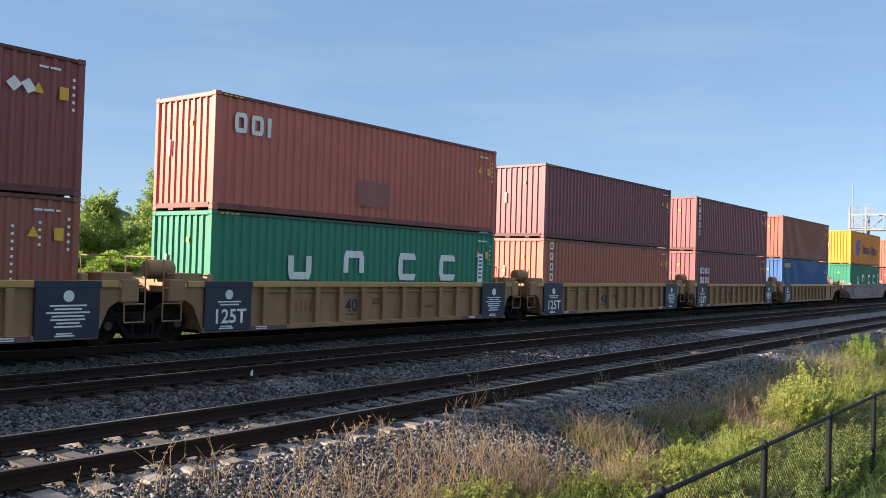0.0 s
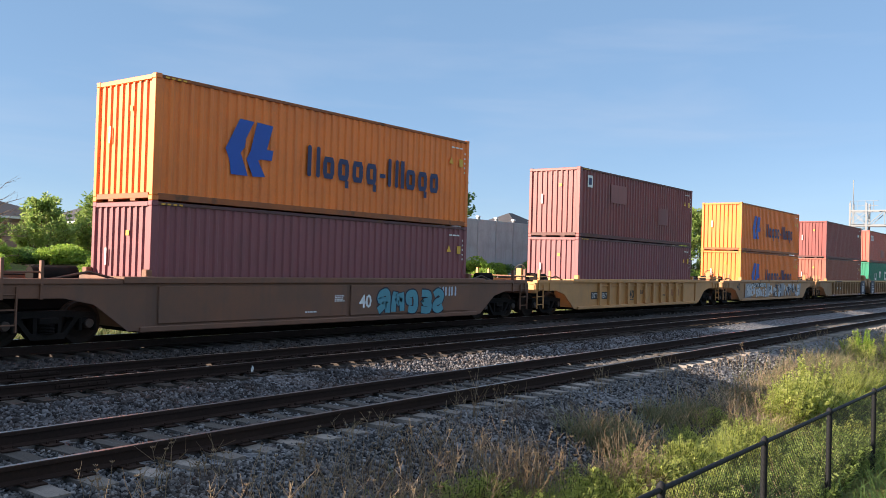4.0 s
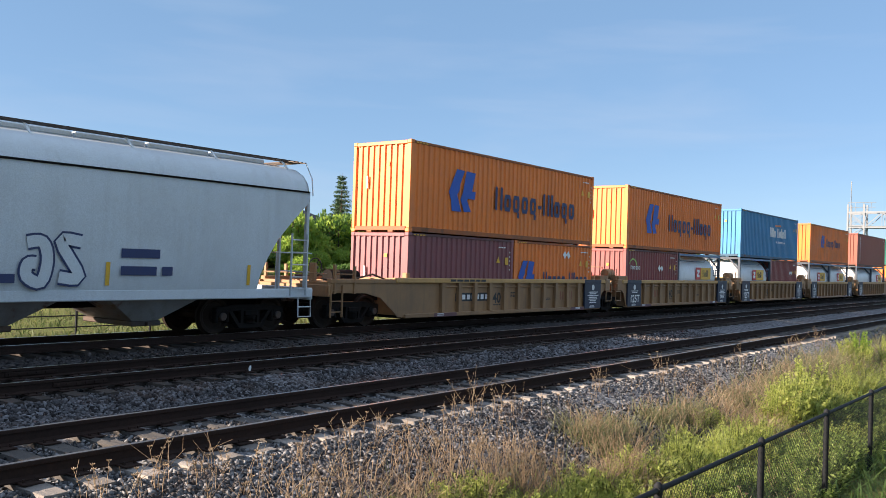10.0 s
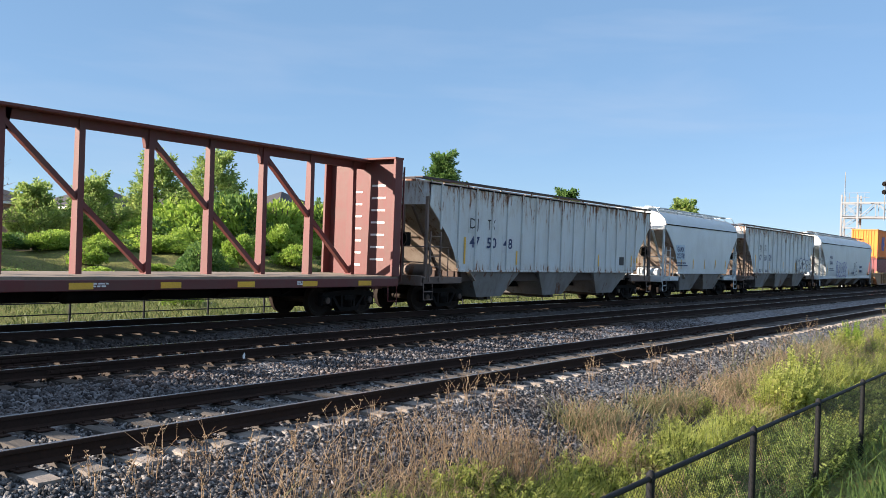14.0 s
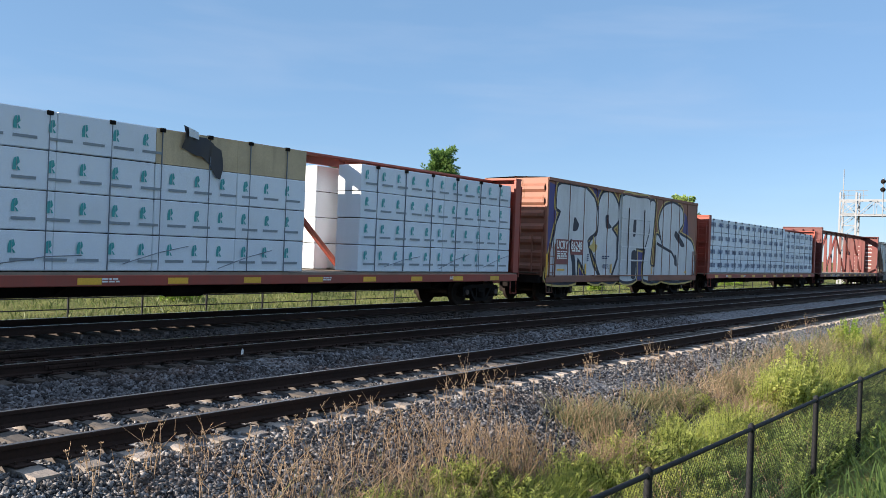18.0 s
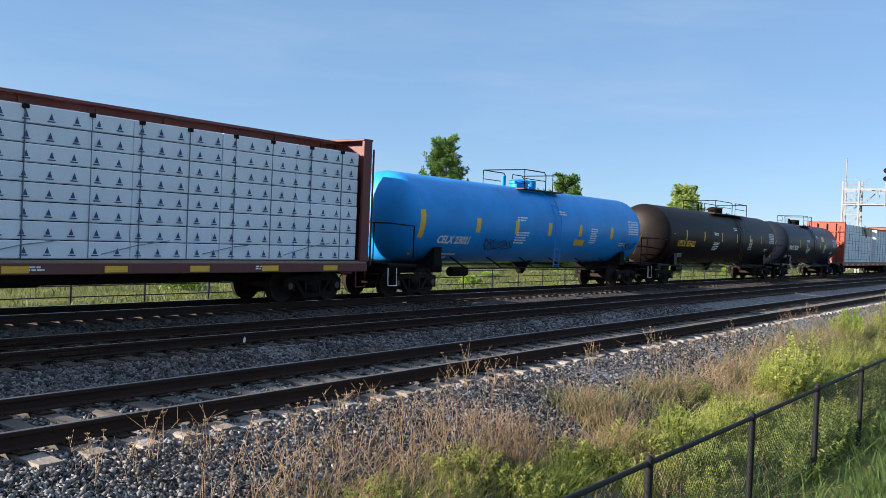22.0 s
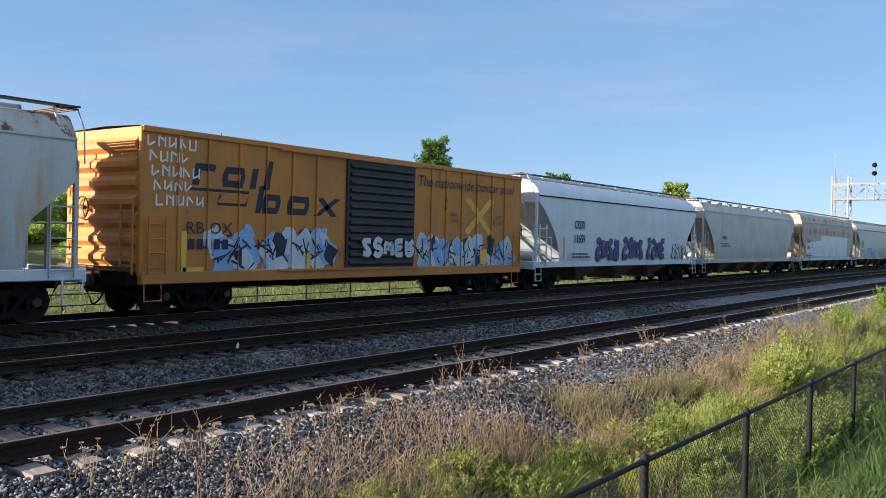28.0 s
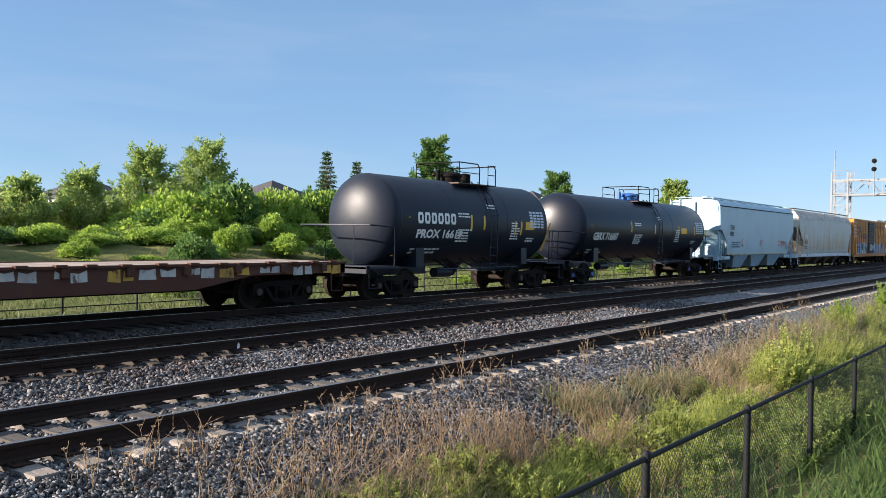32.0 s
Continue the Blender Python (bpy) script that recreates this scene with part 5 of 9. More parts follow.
def build_far_fence():
    y = 26.0
    base = ground_z(y)
    fence = thing("pipe_fence", "low dark pipe rail fence in the grass", "fence", m=pose(0, y, base))
    for i in range(40):
        x = 6.9 + 2.7 * i
        part("post", once("ppost", lambda: Solid().box(-0.03, 0.03, -0.03, 0.03, -0.1, 1.08, 0.006).mesh("post", VINYL)), None, fence, at=pose(x, 0, 0))
        for z in (0.32, 0.68, 1.02):
            part("rail", once("prail", lambda: Solid().cyl("x", (1.35, 0, 0), 0.02, 1.35, 8).mesh("rail", VINYL)), None, fence, at=pose(x, 0, z))


build_far_fence()


def build_wall():
    m = surface("grey_wall", (0.36, 0.36, 0.37), 0.85, 0, (0.18, 0.17, 0.16), 0.4, 0.15, vary=0.1)
    wall = thing("sound_wall", "weathered grey panel wall with pale post caps", "wall", m=pose(0, 46, 0), kind="structure")
    for i in range(17):
        x = 56.5 + 3.0 * i
        part("panel", once("wpanel", lambda: Solid().box(0.1, 2.9, -0.06, 0.06, 0.6, 6.1, 0.02).mesh("panel", m)), None, wall, at=pose(x, 0, 0))
        part("post", once("wpost", lambda: Solid().box(-0.12, 0.12, -0.12, 0.12, 0.5, 6.25, 0.02).mesh("post", m)), None, wall, at=pose(x, 0, 0))
        part("post_cap", once("wcap", lambda: Solid().box(-0.17, 0.17, -0.17, 0.17, 6.25, 6.42, 0.03).mesh("post_cap", WHITE)), None, wall, at=pose(x, 0, 0))


build_wall()


def house(x, y, w, d, eave, ridge, rgb, seed, turn=0, roof_rgb=(0.06, 0.055, 0.06)):
    brick = surface("house_brick", rgb, 0.85, 0, tuple(c * 0.6 for c in rgb), 0.3, 0.2, size=0.6, streak=0.3)
    shingle = surface("shingles", roof_rgb, 0.85, 0, (0.03, 0.03, 0.03), 0.4, 0.3, streak=0.2)
    glass = surface("window_glass", (0.03, 0.04, 0.05), 0.08, 0, (0.1, 0.1, 0.1), 0.1, 0.05, bump=0)
    z0 = ground_z(y) - 0.2
    ob = thing("house", "two-storey brick house with a dark hipped roof", "house", "houses behind the trees", pose(x, y, z0, 0, 0, turn))
    e, r = eave - z0, ridge - z0
    part("wall", Solid().box(-w / 2, w / 2, -d / 2, d / 2, 0, e), brick, ob)
    o = 0.45
    ro = Solid()
    k = min(w, d) / 2
    a = [(-w / 2 - o, -d / 2 - o, e), (w / 2 + o, -d / 2 - o, e), (w / 2 + o, d / 2 + o, e), (-w / 2 - o, d / 2 + o, e)]
    if w >= d:
        rg = [(-w / 2 + k, 0, r), (w / 2 - k, 0, r)]
        ro.add(a + rg, [(0, 1, 5, 4), (1, 2, 5), (2, 3, 4, 5), (3, 0, 4), (3, 2, 1, 0)])
    else:
        rg = [(0, -d / 2 + k, r), (0, d / 2 - k, r)]
        ro.add(a + rg, [(0, 1, 4), (1, 2, 5, 4), (2, 3, 5), (3, 0, 4, 5), (3, 2, 1, 0)])
    part("roof", ro, shingle, ob)
    part("fascia", Solid().box(-w / 2 - o, w / 2 + o, -d / 2 - o - 0.05, -d / 2 - o, e - 0.16, e + 0.04).box(-w / 2 - o - 0.05, -w / 2 - o, -d / 2 - o, d / 2 + o, e - 0.16, e + 0.04), WHITE, ob)
    for side in ("front", "left"):
        span = w if side == "front" else d
        n = max(2, int(span / 3.2))
        for i in range(n):
            for zz in (1.2, 4.0):
                if zz + 1.3 > e:
                    continue
                u = -span / 2 + span * (i + 0.5) / n
                at = pose(u, -d / 2 - 0.02, zz) if side == "front" else pose(-w / 2 - 0.02, u, zz, 0, 0, -90)
                win = part("window", once("hwin", lambda: Solid().box(-0.6, 0.6, -0.03, 0.02, 0, 0.09).box(-0.6, 0.6, -0.03, 0.02, 1.31, 1.4).box(-0.6, -0.51, -0.03, 0.02, 0.09, 1.31).box(0.51, 0.6, -0.03, 0.02, 0.09, 1.31).box(-0.03, 0.03, -0.03, 0.02, 0.09, 1.31).mesh("window", WHITE)), None, ob, at=at)
                part("pane", once(("hpane", glass.name), lambda: Solid().box(-0.52, 0.52, -0.005, 0.01, 0.08, 1.32).mesh("pane", glass)), None, win)
    return ob


house(36.6, 80, 9.5, 9, 4.9, 6.7, (0.36, 0.23, 0.18), 1)
house(46.2, 76, 8.8, 9, 4.7, 7.0, (0.52, 0.31, 0.25), 2)
house(58.5, 78, 10, 10, 5.6, 8.3, (0.40, 0.27, 0.22), 3)
house(70.5, 77, 9, 9, 5.8, 8.4, (0.36, 0.24, 0.2), 4)
house(84.0, 72, 9, 9, 6.4, 8.8, (0.40, 0.31, 0.26), 5)
house(105, 68, 11, 10, 6.6, 9.4, (0.38, 0.26, 0.2), 6)
house(119, 70, 10, 10, 6.6, 9.6, (0.36, 0.26, 0.22), 7)


def build_gantry():
    m = surface("galvanised", (0.20, 0.215, 0.23), 0.6, 0.0, (0.3, 0.3, 0.3), 0.25, 0.1)
    ob = thing("signal_bridge", "galvanised lattice signal bridge across the tracks", "signal bridge", m=pose(106, 0, 0))
    z0, z1 = 7.5, 9.2
    for y in (22.9, 3.4):
        for dx in (0.0, 1.6):
            for dy in (0.0, -1.7):
                part("column", Solid().box(dx - 0.09, dx + 0.09, y + dy - 0.09, y + dy + 0.09, -0.8, z1 + 0.9), m, ob)
        lat = Solid()
        for i in range(7):
            za, zb = -0.4 + i * 1.35, -0.4 + (i + 1) * 1.35
            for dx in (0, 1.6):
                lat.beam((dx, y, za), (dx, y - 1.7, zb), 0.07)
                lat.beam((dx, y, zb), (dx, y - 1.7, zb), 0.07)
            for dy in (0, -1.7):
                lat.beam((0, y + dy, za), (1.6, y + dy, zb), 0.07)
        part("tower_lattice", lat, m, ob)
    for dx in (0, 1.6):
        for z in (z0, z1):
            part("chord", Solid().beam((dx, 22.9, z), (dx, 1.7, z), 0.16), m, ob)
        lat = Solid()
        n = 12
        for i in range(n):
            ya, yb = 22.9 - 21.2 * i / n, 22.9 - 21.2 * (i + 1) / n
            lat.beam((dx, ya, z0 if i % 2 else z1), (dx, yb, z1 if i % 2 else z0), 0.08)
            lat.beam((dx, yb, z0), (dx, yb, z1), 0.07)
        part("truss_lattice", lat, m, ob)
    part("walkway", Solid().box(0.1, 1.5, 1.7, 22.9, z0 + 0.1, z0 + 0.16), m, ob)
    rail = Solid()
    for z in (z1 + 0.55, z1 + 1.1):
        rail.tube([(0, 22.9, z), (0, 20.0, z)], 0.03, 5)
    for y in (22.9, 22.1, 21.3, 20.5):
        rail.tube([(0, y, z1), (0, y, z1 + 1.1)], 0.03, 5)
    rail.tube([(0, 22.6, z1), (0, 22.6, 12.7)], 0.05, 6)
    part("guard_rail", rail, m, ob)
    for y in (18.4, 13.4, 8.6):
        part("signal_mast", Solid().cyl("z", (-0.5, y, 9.4), 0.06, 2.2, 8).beam((-0.5, y, 8.0), (0, y, 8.0), 0.1), m, ob)
        for z in (10.3, 11.2):
            hd = part("signal_head", Solid().cyl("x", (-0.75, y, z), 0.27, 0.04, 18).cyl("x", (-0.6, y, z), 0.14, 0.18, 12), UNDER, ob, "black round signal head")
            part("hood", Solid().cyl("x", (-0.9, y, z), 0.12, 0.14, 12), UNDER, hd)
    return ob


build_gantry()
o = single("paper_scrap", Solid().add([(0, 0, 0), (0.10, 0.02, 0.01), (0.12, 0.03, 0.12), (0.05, 0.0, 0.2), (0.0, 0.02, 0.1)], [(0, 1, 2, 3, 4)]), WHITE, "small white scrap beside the rail", "litter", fix=False)
o.matrix_world = pose(10.6, 12.45, -0.15) @ Matrix.Diagonal((0.6, 0.6, 0.6, 1))

# ---- well wagons ----
def arch(x0, x1, z0, z1, k):
    """Outline of a wagon side over a truck: from the well's end at x0 out to x1, k is the way along x."""
    d = x1 - x0
    pts = [(x0, z0), (x0 + 0.12 * d, z0), (x0 + 0.24 * d, z0 + 0.30), (x0 + 0.36 * d, z0 + 0.60), (x0 + 0.55 * d, z0 + 0.74), (x1, z0 + 0.76), (x1, z1), (x0, z1)]
    return [(k * x, z) for x, z in pts]


def well_wagon(s_rear, rear, front, body, chord, label, plates=True, posts=11, marks="tan", seed=0, skin="ribs"):
    """A container well with its side walls; rear, front: 'joint' shares a truck with the next unit, 'end' has its own and a coupler."""
    s0 = s_rear + 6.096
    ob = rider("well_wagon", label, "well wagon", s0, 0.0, "well wagons")
    rng = random.Random(seed)
    ext = {"joint": 7.79, "end": 9.75}
    W = 1.42
    plate_at = [x0 for x0, kind in ((-6.42, rear), (5.05, front)) if kind == "joint"]
    for k in (-1, 1):
        y0, y1 = k * (W - (0.05 if skin == "ribs" else 0.0)), k * (W - 0.08)
        part("side_wall", Solid().box(-6.3, 6.3, y0, y1, 0.27, 1.31), body, ob)
        part("top_chord", Solid().box(-6.9, 6.9, k * (W + 0.07), k * (W - 0.10), 1.31, 1.465, 0.02), chord, ob)
        part("bottom_sill", Solid().box(-6.45, 6.45, k * (W + 0.06), k * (W - 0.12), 0.23, 0.36, 0.02), body, ob)
        if skin == "ribs":
            for i in range(posts):
                x = -4.55 + 9.1 * i / (posts - 1)
                part("post", once(("post", body.name, k), lambda: Solid().prism([(-0.075, 0.36), (0.075, 0.36), (0.085, 1.31), (-0.085, 1.31)], "y", k * (W - 0.05), k * (W + 0.075)).mesh("post", body)), None, ob, at=pose(x, 0, 0))
            part("stiffener", Solid().cyl("x", (0, k * (W - 0.02), 1.19), 0.028, 4.6, 8), body, ob)
        else:
            for x0, x1 in ((-6.0, 0.1), (0.25, 6.0)):
                part("flush_panel", Solid().box(x0, x1, k * (W + 0.002), k * (W + 0.045), 0.40, 1.26, 0.02), body, ob)
        if plates and k < 0:
            for x0 in plate_at:
                part("end_plate", Solid().box(x0, x0 + 1.4, -W - 0.078, -W - 0.003, 0.27, 1.315, 0.008), NAVY_PLATE, ob, "dark blue painted end plate")
                part("chord_patch", Solid().box(x0 - 0.03, x0 + 1.43, -W - 0.078, -W - 0.072, 1.315, 1.46), NAVY_PLATE, ob)
    part("well_floor", Solid().box(-6.3, 6.3, -1.30, 1.30, 0.20, 0.295), UNDER, ob)
    for k, kind in ((-1, rear), (1, front)):
        e = ext[kind]
        for j in (-1, 1):
            part("end_side", Solid().prism(arch(6.3, e - (0.40 if kind == "joint" else 0.0), 0.27, 1.31, k), "y", j * W, j * (W - 0.035)), body, ob)
            part("end_chord", Solid().box(k * 6.9, k * (e - (0.1 if kind == "end" else 0.55)), j * (W + 0.04), j * (W - 0.16), 1.30, 1.42, 0.015), chord if kind == "joint" else body, ob)
        part("end_bulkhead", Solid().box(k * 6.32, k * 6.45, -1.38, 1.38, 0.3, 1.44), body, ob)
        part("centre_sill", Solid().box(k * 6.4, k * (e - 0.1), -0.33, 0.33, 0.72, 1.16, 0.02), UNDER, ob)
        deck = Solid()
        for x in ((6.75, 7.15) if kind == "joint" else (6.75, 7.6, 8.6, 9.5)):
            deck.box(k * x, k * (x + 0.14), -1.36, 1.36, 1.2, 1.33)
        part("end_crossmember", deck, body, ob)
        if kind == "joint":
            part("bracket_box", Solid().box(k * 6.5, k * 7.25, -W - 0.02, -0.75, 1.42, 1.64, 0.02), body, ob)
            part("joint_casting", Solid().lathe("z", (k * 7.6, 0, 0), [(0.7, 0.34), (1.15, 0.36), (1.35, 0.26), (1.42, 0.1)], 18), UNDER, ob, angle=40)
            part("post_box", Solid().box(k * 6.95, k * 7.4, -W - 0.05, -W + 0.25, 0.98, 1.5, 0.03), body, ob)
            if k < 0:
                part("reservoir_cylinder", Solid().lathe("x", (k * 7.35, -0.95, 1.72), [(-0.36, 0.08), (-0.34, 0.19), (-0.28, 0.215), (0.28, 0.215), (0.34, 0.19), (0.36, 0.08)], 18), body, ob, "tan brake cylinder above the shared truck", angle=40)
            rail = Solid()
            for x in (7.05, 7.55):
                rail.tube([(k * x, -W - 0.03, 0.55), (k * x, -W - 0.03, 1.95 if x > 7.3 else 1.42)], 0.018, 5)
            for z in (0.55, 0.95, 1.3):
                rail.tube([(k * 7.05, -W - 0.03, z), (k * 7.55, -W - 0.03, z)], 0.018, 5)
            part("grab_ladder", rail, body, ob)
            rail = Solid()
            rail.tube([(k * 7.2, -0.6, 1.4), (k * 7.2, -0.6, 2.0), (k * 7.2, 0.6, 2.0), (k * 7.2, 0.6, 1.4)], 0.02, 5)
            part("crossover_rail", rail, body, ob)
            if k < 0:
                truck(ob, -7.79, s0)
        else:
            walk_deck = Solid().box(k * 8.55, k * 9.65, -1.40, 1.40, 1.17, 1.21)
            part("end_platform", walk_deck, CAST, ob)
            part("end_sill", Solid().box(k * 9.6, k * 9.75, -1.45, 1.45, 0.92, 1.25, 0.02), body, ob)
            part("brake_cylinder", Solid().cyl("x", (k * 8.1, -0.55, 1.48), 0.17, 0.4, 14), UNDER, ob, angle=40)
            part("air_reservoir", Solid().cyl("x", (k * 7.5, 0.35, 1.44), 0.22, 0.5, 14), UNDER, ob, angle=40)
            part("piping", Solid().tube([(k * 6.7, -0.9, 1.38), (k * 7.4, -0.95, 1.55), (k * 8.3, -0.8, 1.36), (k * 9.3, -0.7, 1.40)], 0.03, 6), CAST, ob, angle=60)
            part("piping", Solid().tube([(k * 6.7, 0.8, 1.45), (k * 8.9, 0.85, 1.45)], 0.035, 6), CAST, ob, angle=60)
            rail = Solid()
            for y in (-1.42, 1.42):
                rail.beam((k * 9.5, y, 1.0), (k * 9.5, y, 1.82), 0.09, 0.06)
                rail.beam((k * 8.7, y, 1.0), (k * 8.7, y, 1.78), 0.09, 0.06)
                rail.tube([(k * 9.5, y, 1.55), (k * 8.7, y, 1.55)], 0.02, 5)
                ladder(rail, k * 9.2, k * 9.65, y * 1.02, y * 1.02, 0.35, 1.25, 3)
            rail.tube([(k * 9.68, -1.3, 1.55), (k * 9.68, 1.3, 1.55)], 0.018, 5)
            part("handrail", rail, body, ob)
            if k < 0 or rear != "end":
                part("brake_wheel", once("brake_wheel", brake_wheel_mesh), None, ob, at=pose(k * 9.35, -0.5, 1.72))
                part("brake_stand", Solid().box(k * 9.38, k * 9.48, -0.62, -0.38, 1.2, 1.85, 0.02), body, ob)
            truck(ob, k * 8.35, s0)
            coupling(ob, k * 9.75, k)
    for x in (-6.25, 6.1):
        for y in (-1.28, 1.18):
            part("guide_block", Solid().box(x, x + 0.16, y - 0.05, y + 0.15, 1.44, 1.62, 0.02), body, ob)
    y = -W - 0.045
    if plates:
        yp = -W - 0.082
        for x0 in plate_at:
            ring = [(x0 + 0.7 + 0.12 * math.cos(a * math.tau / 14), 1.14 + 0.12 * math.sin(a * math.tau / 14)) for a in range(14)]
            decal([ring], WHITE, ob, yp, "round_emblem")
            decal([rect(x0 + 0.42, 0.31, x0 + 0.85, 0.345), rect(x0 + 0.45, 0.36, x0 + 0.8, 0.39)], WHITE, ob, yp, "small_print")
        if rear == "joint":
            lettering("125T", 0.33, WHITE, ob, (-6.1, yp, 0.46), width=0.92, bold=0.01)
            decal([rect(-6.05, 0.95, -5.35, 0.985), rect(-5.98, 0.88, -5.42, 0.915)], WHITE, ob, yp, "small_print")
        else:
            part("number_panel", Solid().box(-3.75, -1.75, -W + 0.042, -W + 0.048, 0.7, 0.98), BLACKP, ob)
            decal([rect(-3.65 + 0.27 * q, 0.76, -3.47 + 0.27 * q, 0.92) for q in range(7)], WHITE, ob, -W + 0.038, "number_bars")
            decal(bars(-4.2, 1.36, 1, 2.2, 0.07, rng), BLACKP, ob, -W - 0.074, "sprayed_words")
        if front == "joint":
            decal([rect(5.75 - w / 2, 0.93 - i * 0.072, 5.75 + w / 2, 0.965 - i * 0.072) for i, w in enumerate((0.8, 0.6, 0.95, 0.7, 0.75, 0.5, 0.6))], WHITE, ob, yp, "small_print")
        yb = -W - 0.066
        decal([rect(a, 0.27, a + 0.36, 0.295) for a in (-4.85, 4.3)] + [rect(a, 0.315, a + 0.36, 0.34) for a in (-4.85, 4.3)], WHITE, ob, yb, "sill_print")
        for xa, xb in ((-5.0, -3.8), (3.9, 5.0)):
            part("sill_patch", Solid().box(xa, xb, -W - 0.064, -W - 0.06, 0.235, 0.355), paint((0.16, 0.07, 0.07), 0.6), ob)
    ink = BLACKP if marks == "tan" else WHITE
    yw = -W + (0.046 if skin == "ribs" else -0.047)
    lettering("40", 0.36, ink, ob, (-1.55 if marks != "single" else 0.6, yw, 0.62), bold=0.012)
    decal(bars(-1.5, 0.53, 1, 0.45, 0.035, rng), ink, ob, yw, "small_print")
    decal(word_shape("HHH", -3.45 if rear == "joint" else 3.2, 0.66, 0.33, 0.8, 0.2, 0.25), paint((0.30, 0.10, 0.05), 0.7), ob, yw, "word_mark")
    decal(bars(-0.4, 0.95, 4, 0.4, 0.03, rng) + bars(2.0, 0.72, 2, 0.5, 0.03, rng), ink, ob, yw, "small_print")
    return ob


NAVY_PLATE = paint((0.014, 0.020, 0.045), 0.55, dirty=0.25)
TAN = paint((0.35, 0.185, 0.078), 0.6, dirty=0.55, dirt=(0.13, 0.085, 0.05), streak=1.3, vary=0.08)
# chord colour: the body's tan made lighter, sunlight on its top painted in
LIT_TAN = paint((0.52, 0.29, 0.095), 0.55, dirty=0.35, dirt=(0.16, 0.10, 0.05))
BROWN_WELL = paint((0.20, 0.085, 0.045), 0.65, dirty=0.5)
FRESH = paint((0.56, 0.265, 0.085), 0.55, dirty=0.35, dirt=(0.2, 0.13, 0.06))
DARK_WELL = paint((0.045, 0.045, 0.05), 0.6, dirty=0.5, dirt=(0.14, 0.12, 0.10))
RUST_WELL = paint((0.46, 0.235, 0.10), 0.65, dirty=0.5, dirt=(0.2, 0.12, 0.07), rust=0.3)
PINK_WELL = paint((0.30, 0.20, 0.19), 0.65, dirty=0.5)


# ---- covered hoppers ----
SMOOTH = [(1.50, 1.00), (1.55, 1.25), (1.585, 2.0), (1.59, 2.9), (1.56, 3.55), (1.54, 3.72), (1.46, 3.95), (1.30, 4.15), (1.0, 4.32), (0.5, 4.44), (0.0, 4.47)]
ROUND = [(1.48, 1.00), (1.55, 1.3), (1.60, 2.0), (1.60, 2.7), (1.56, 3.5), (1.51, 3.85), (1.48, 3.93), (1.24, 4.30), (1.10, 4.37), (0.5, 4.42), (0.0, 4.45)]
SHOULDER = SMOOTH[:6] + [(1.47, 3.98), (1.38, 4.22), (1.20, 4.36), (0.6, 4.43), (0.0, 4.45)]
SQUARE = [(1.50, 1.00), (1.55, 1.25), (1.585, 2.0), (1.59, 2.9), (1.57, 3.6), (1.55, 3.97), (1.47, 4.14), (1.38, 4.25), (1.1, 4.32), (0.5, 4.36), (0.0, 4.38)]
FLATS = [(1.50, 1.00), (1.50, 1.3), (1.50, 2.2), (1.50, 3.2), (1.50, 4.0), (1.50, 4.13), (1.44, 4.16), (1.2, 4.18), (0.9, 4.20), (0.5, 4.22), (0.0, 4.23)]


def section_y(sec, z):
    for (y0, z0), (y1, z1) in zip(sec, sec[1:]):
        if z <= z1:
            return y0 + (y1 - y0) * max(0.0, (z - z0) / (z1 - z0))
    return sec[-1][0]


# end framing of ribbed hoppers: rusty, with the shade there darkened into the paint
DARKTRIM = paint((0.17, 0.12, 0.10), 0.7, dirty=0.5, rust=0.4)
DARKUNDER = paint((0.05, 0.028, 0.02), 0.8, dirty=0.4)
SLOPE = paint((0.40, 0.33, 0.27), 0.7, dirty=0.5, dirt=(0.14, 0.08, 0.05), rust=0.5)


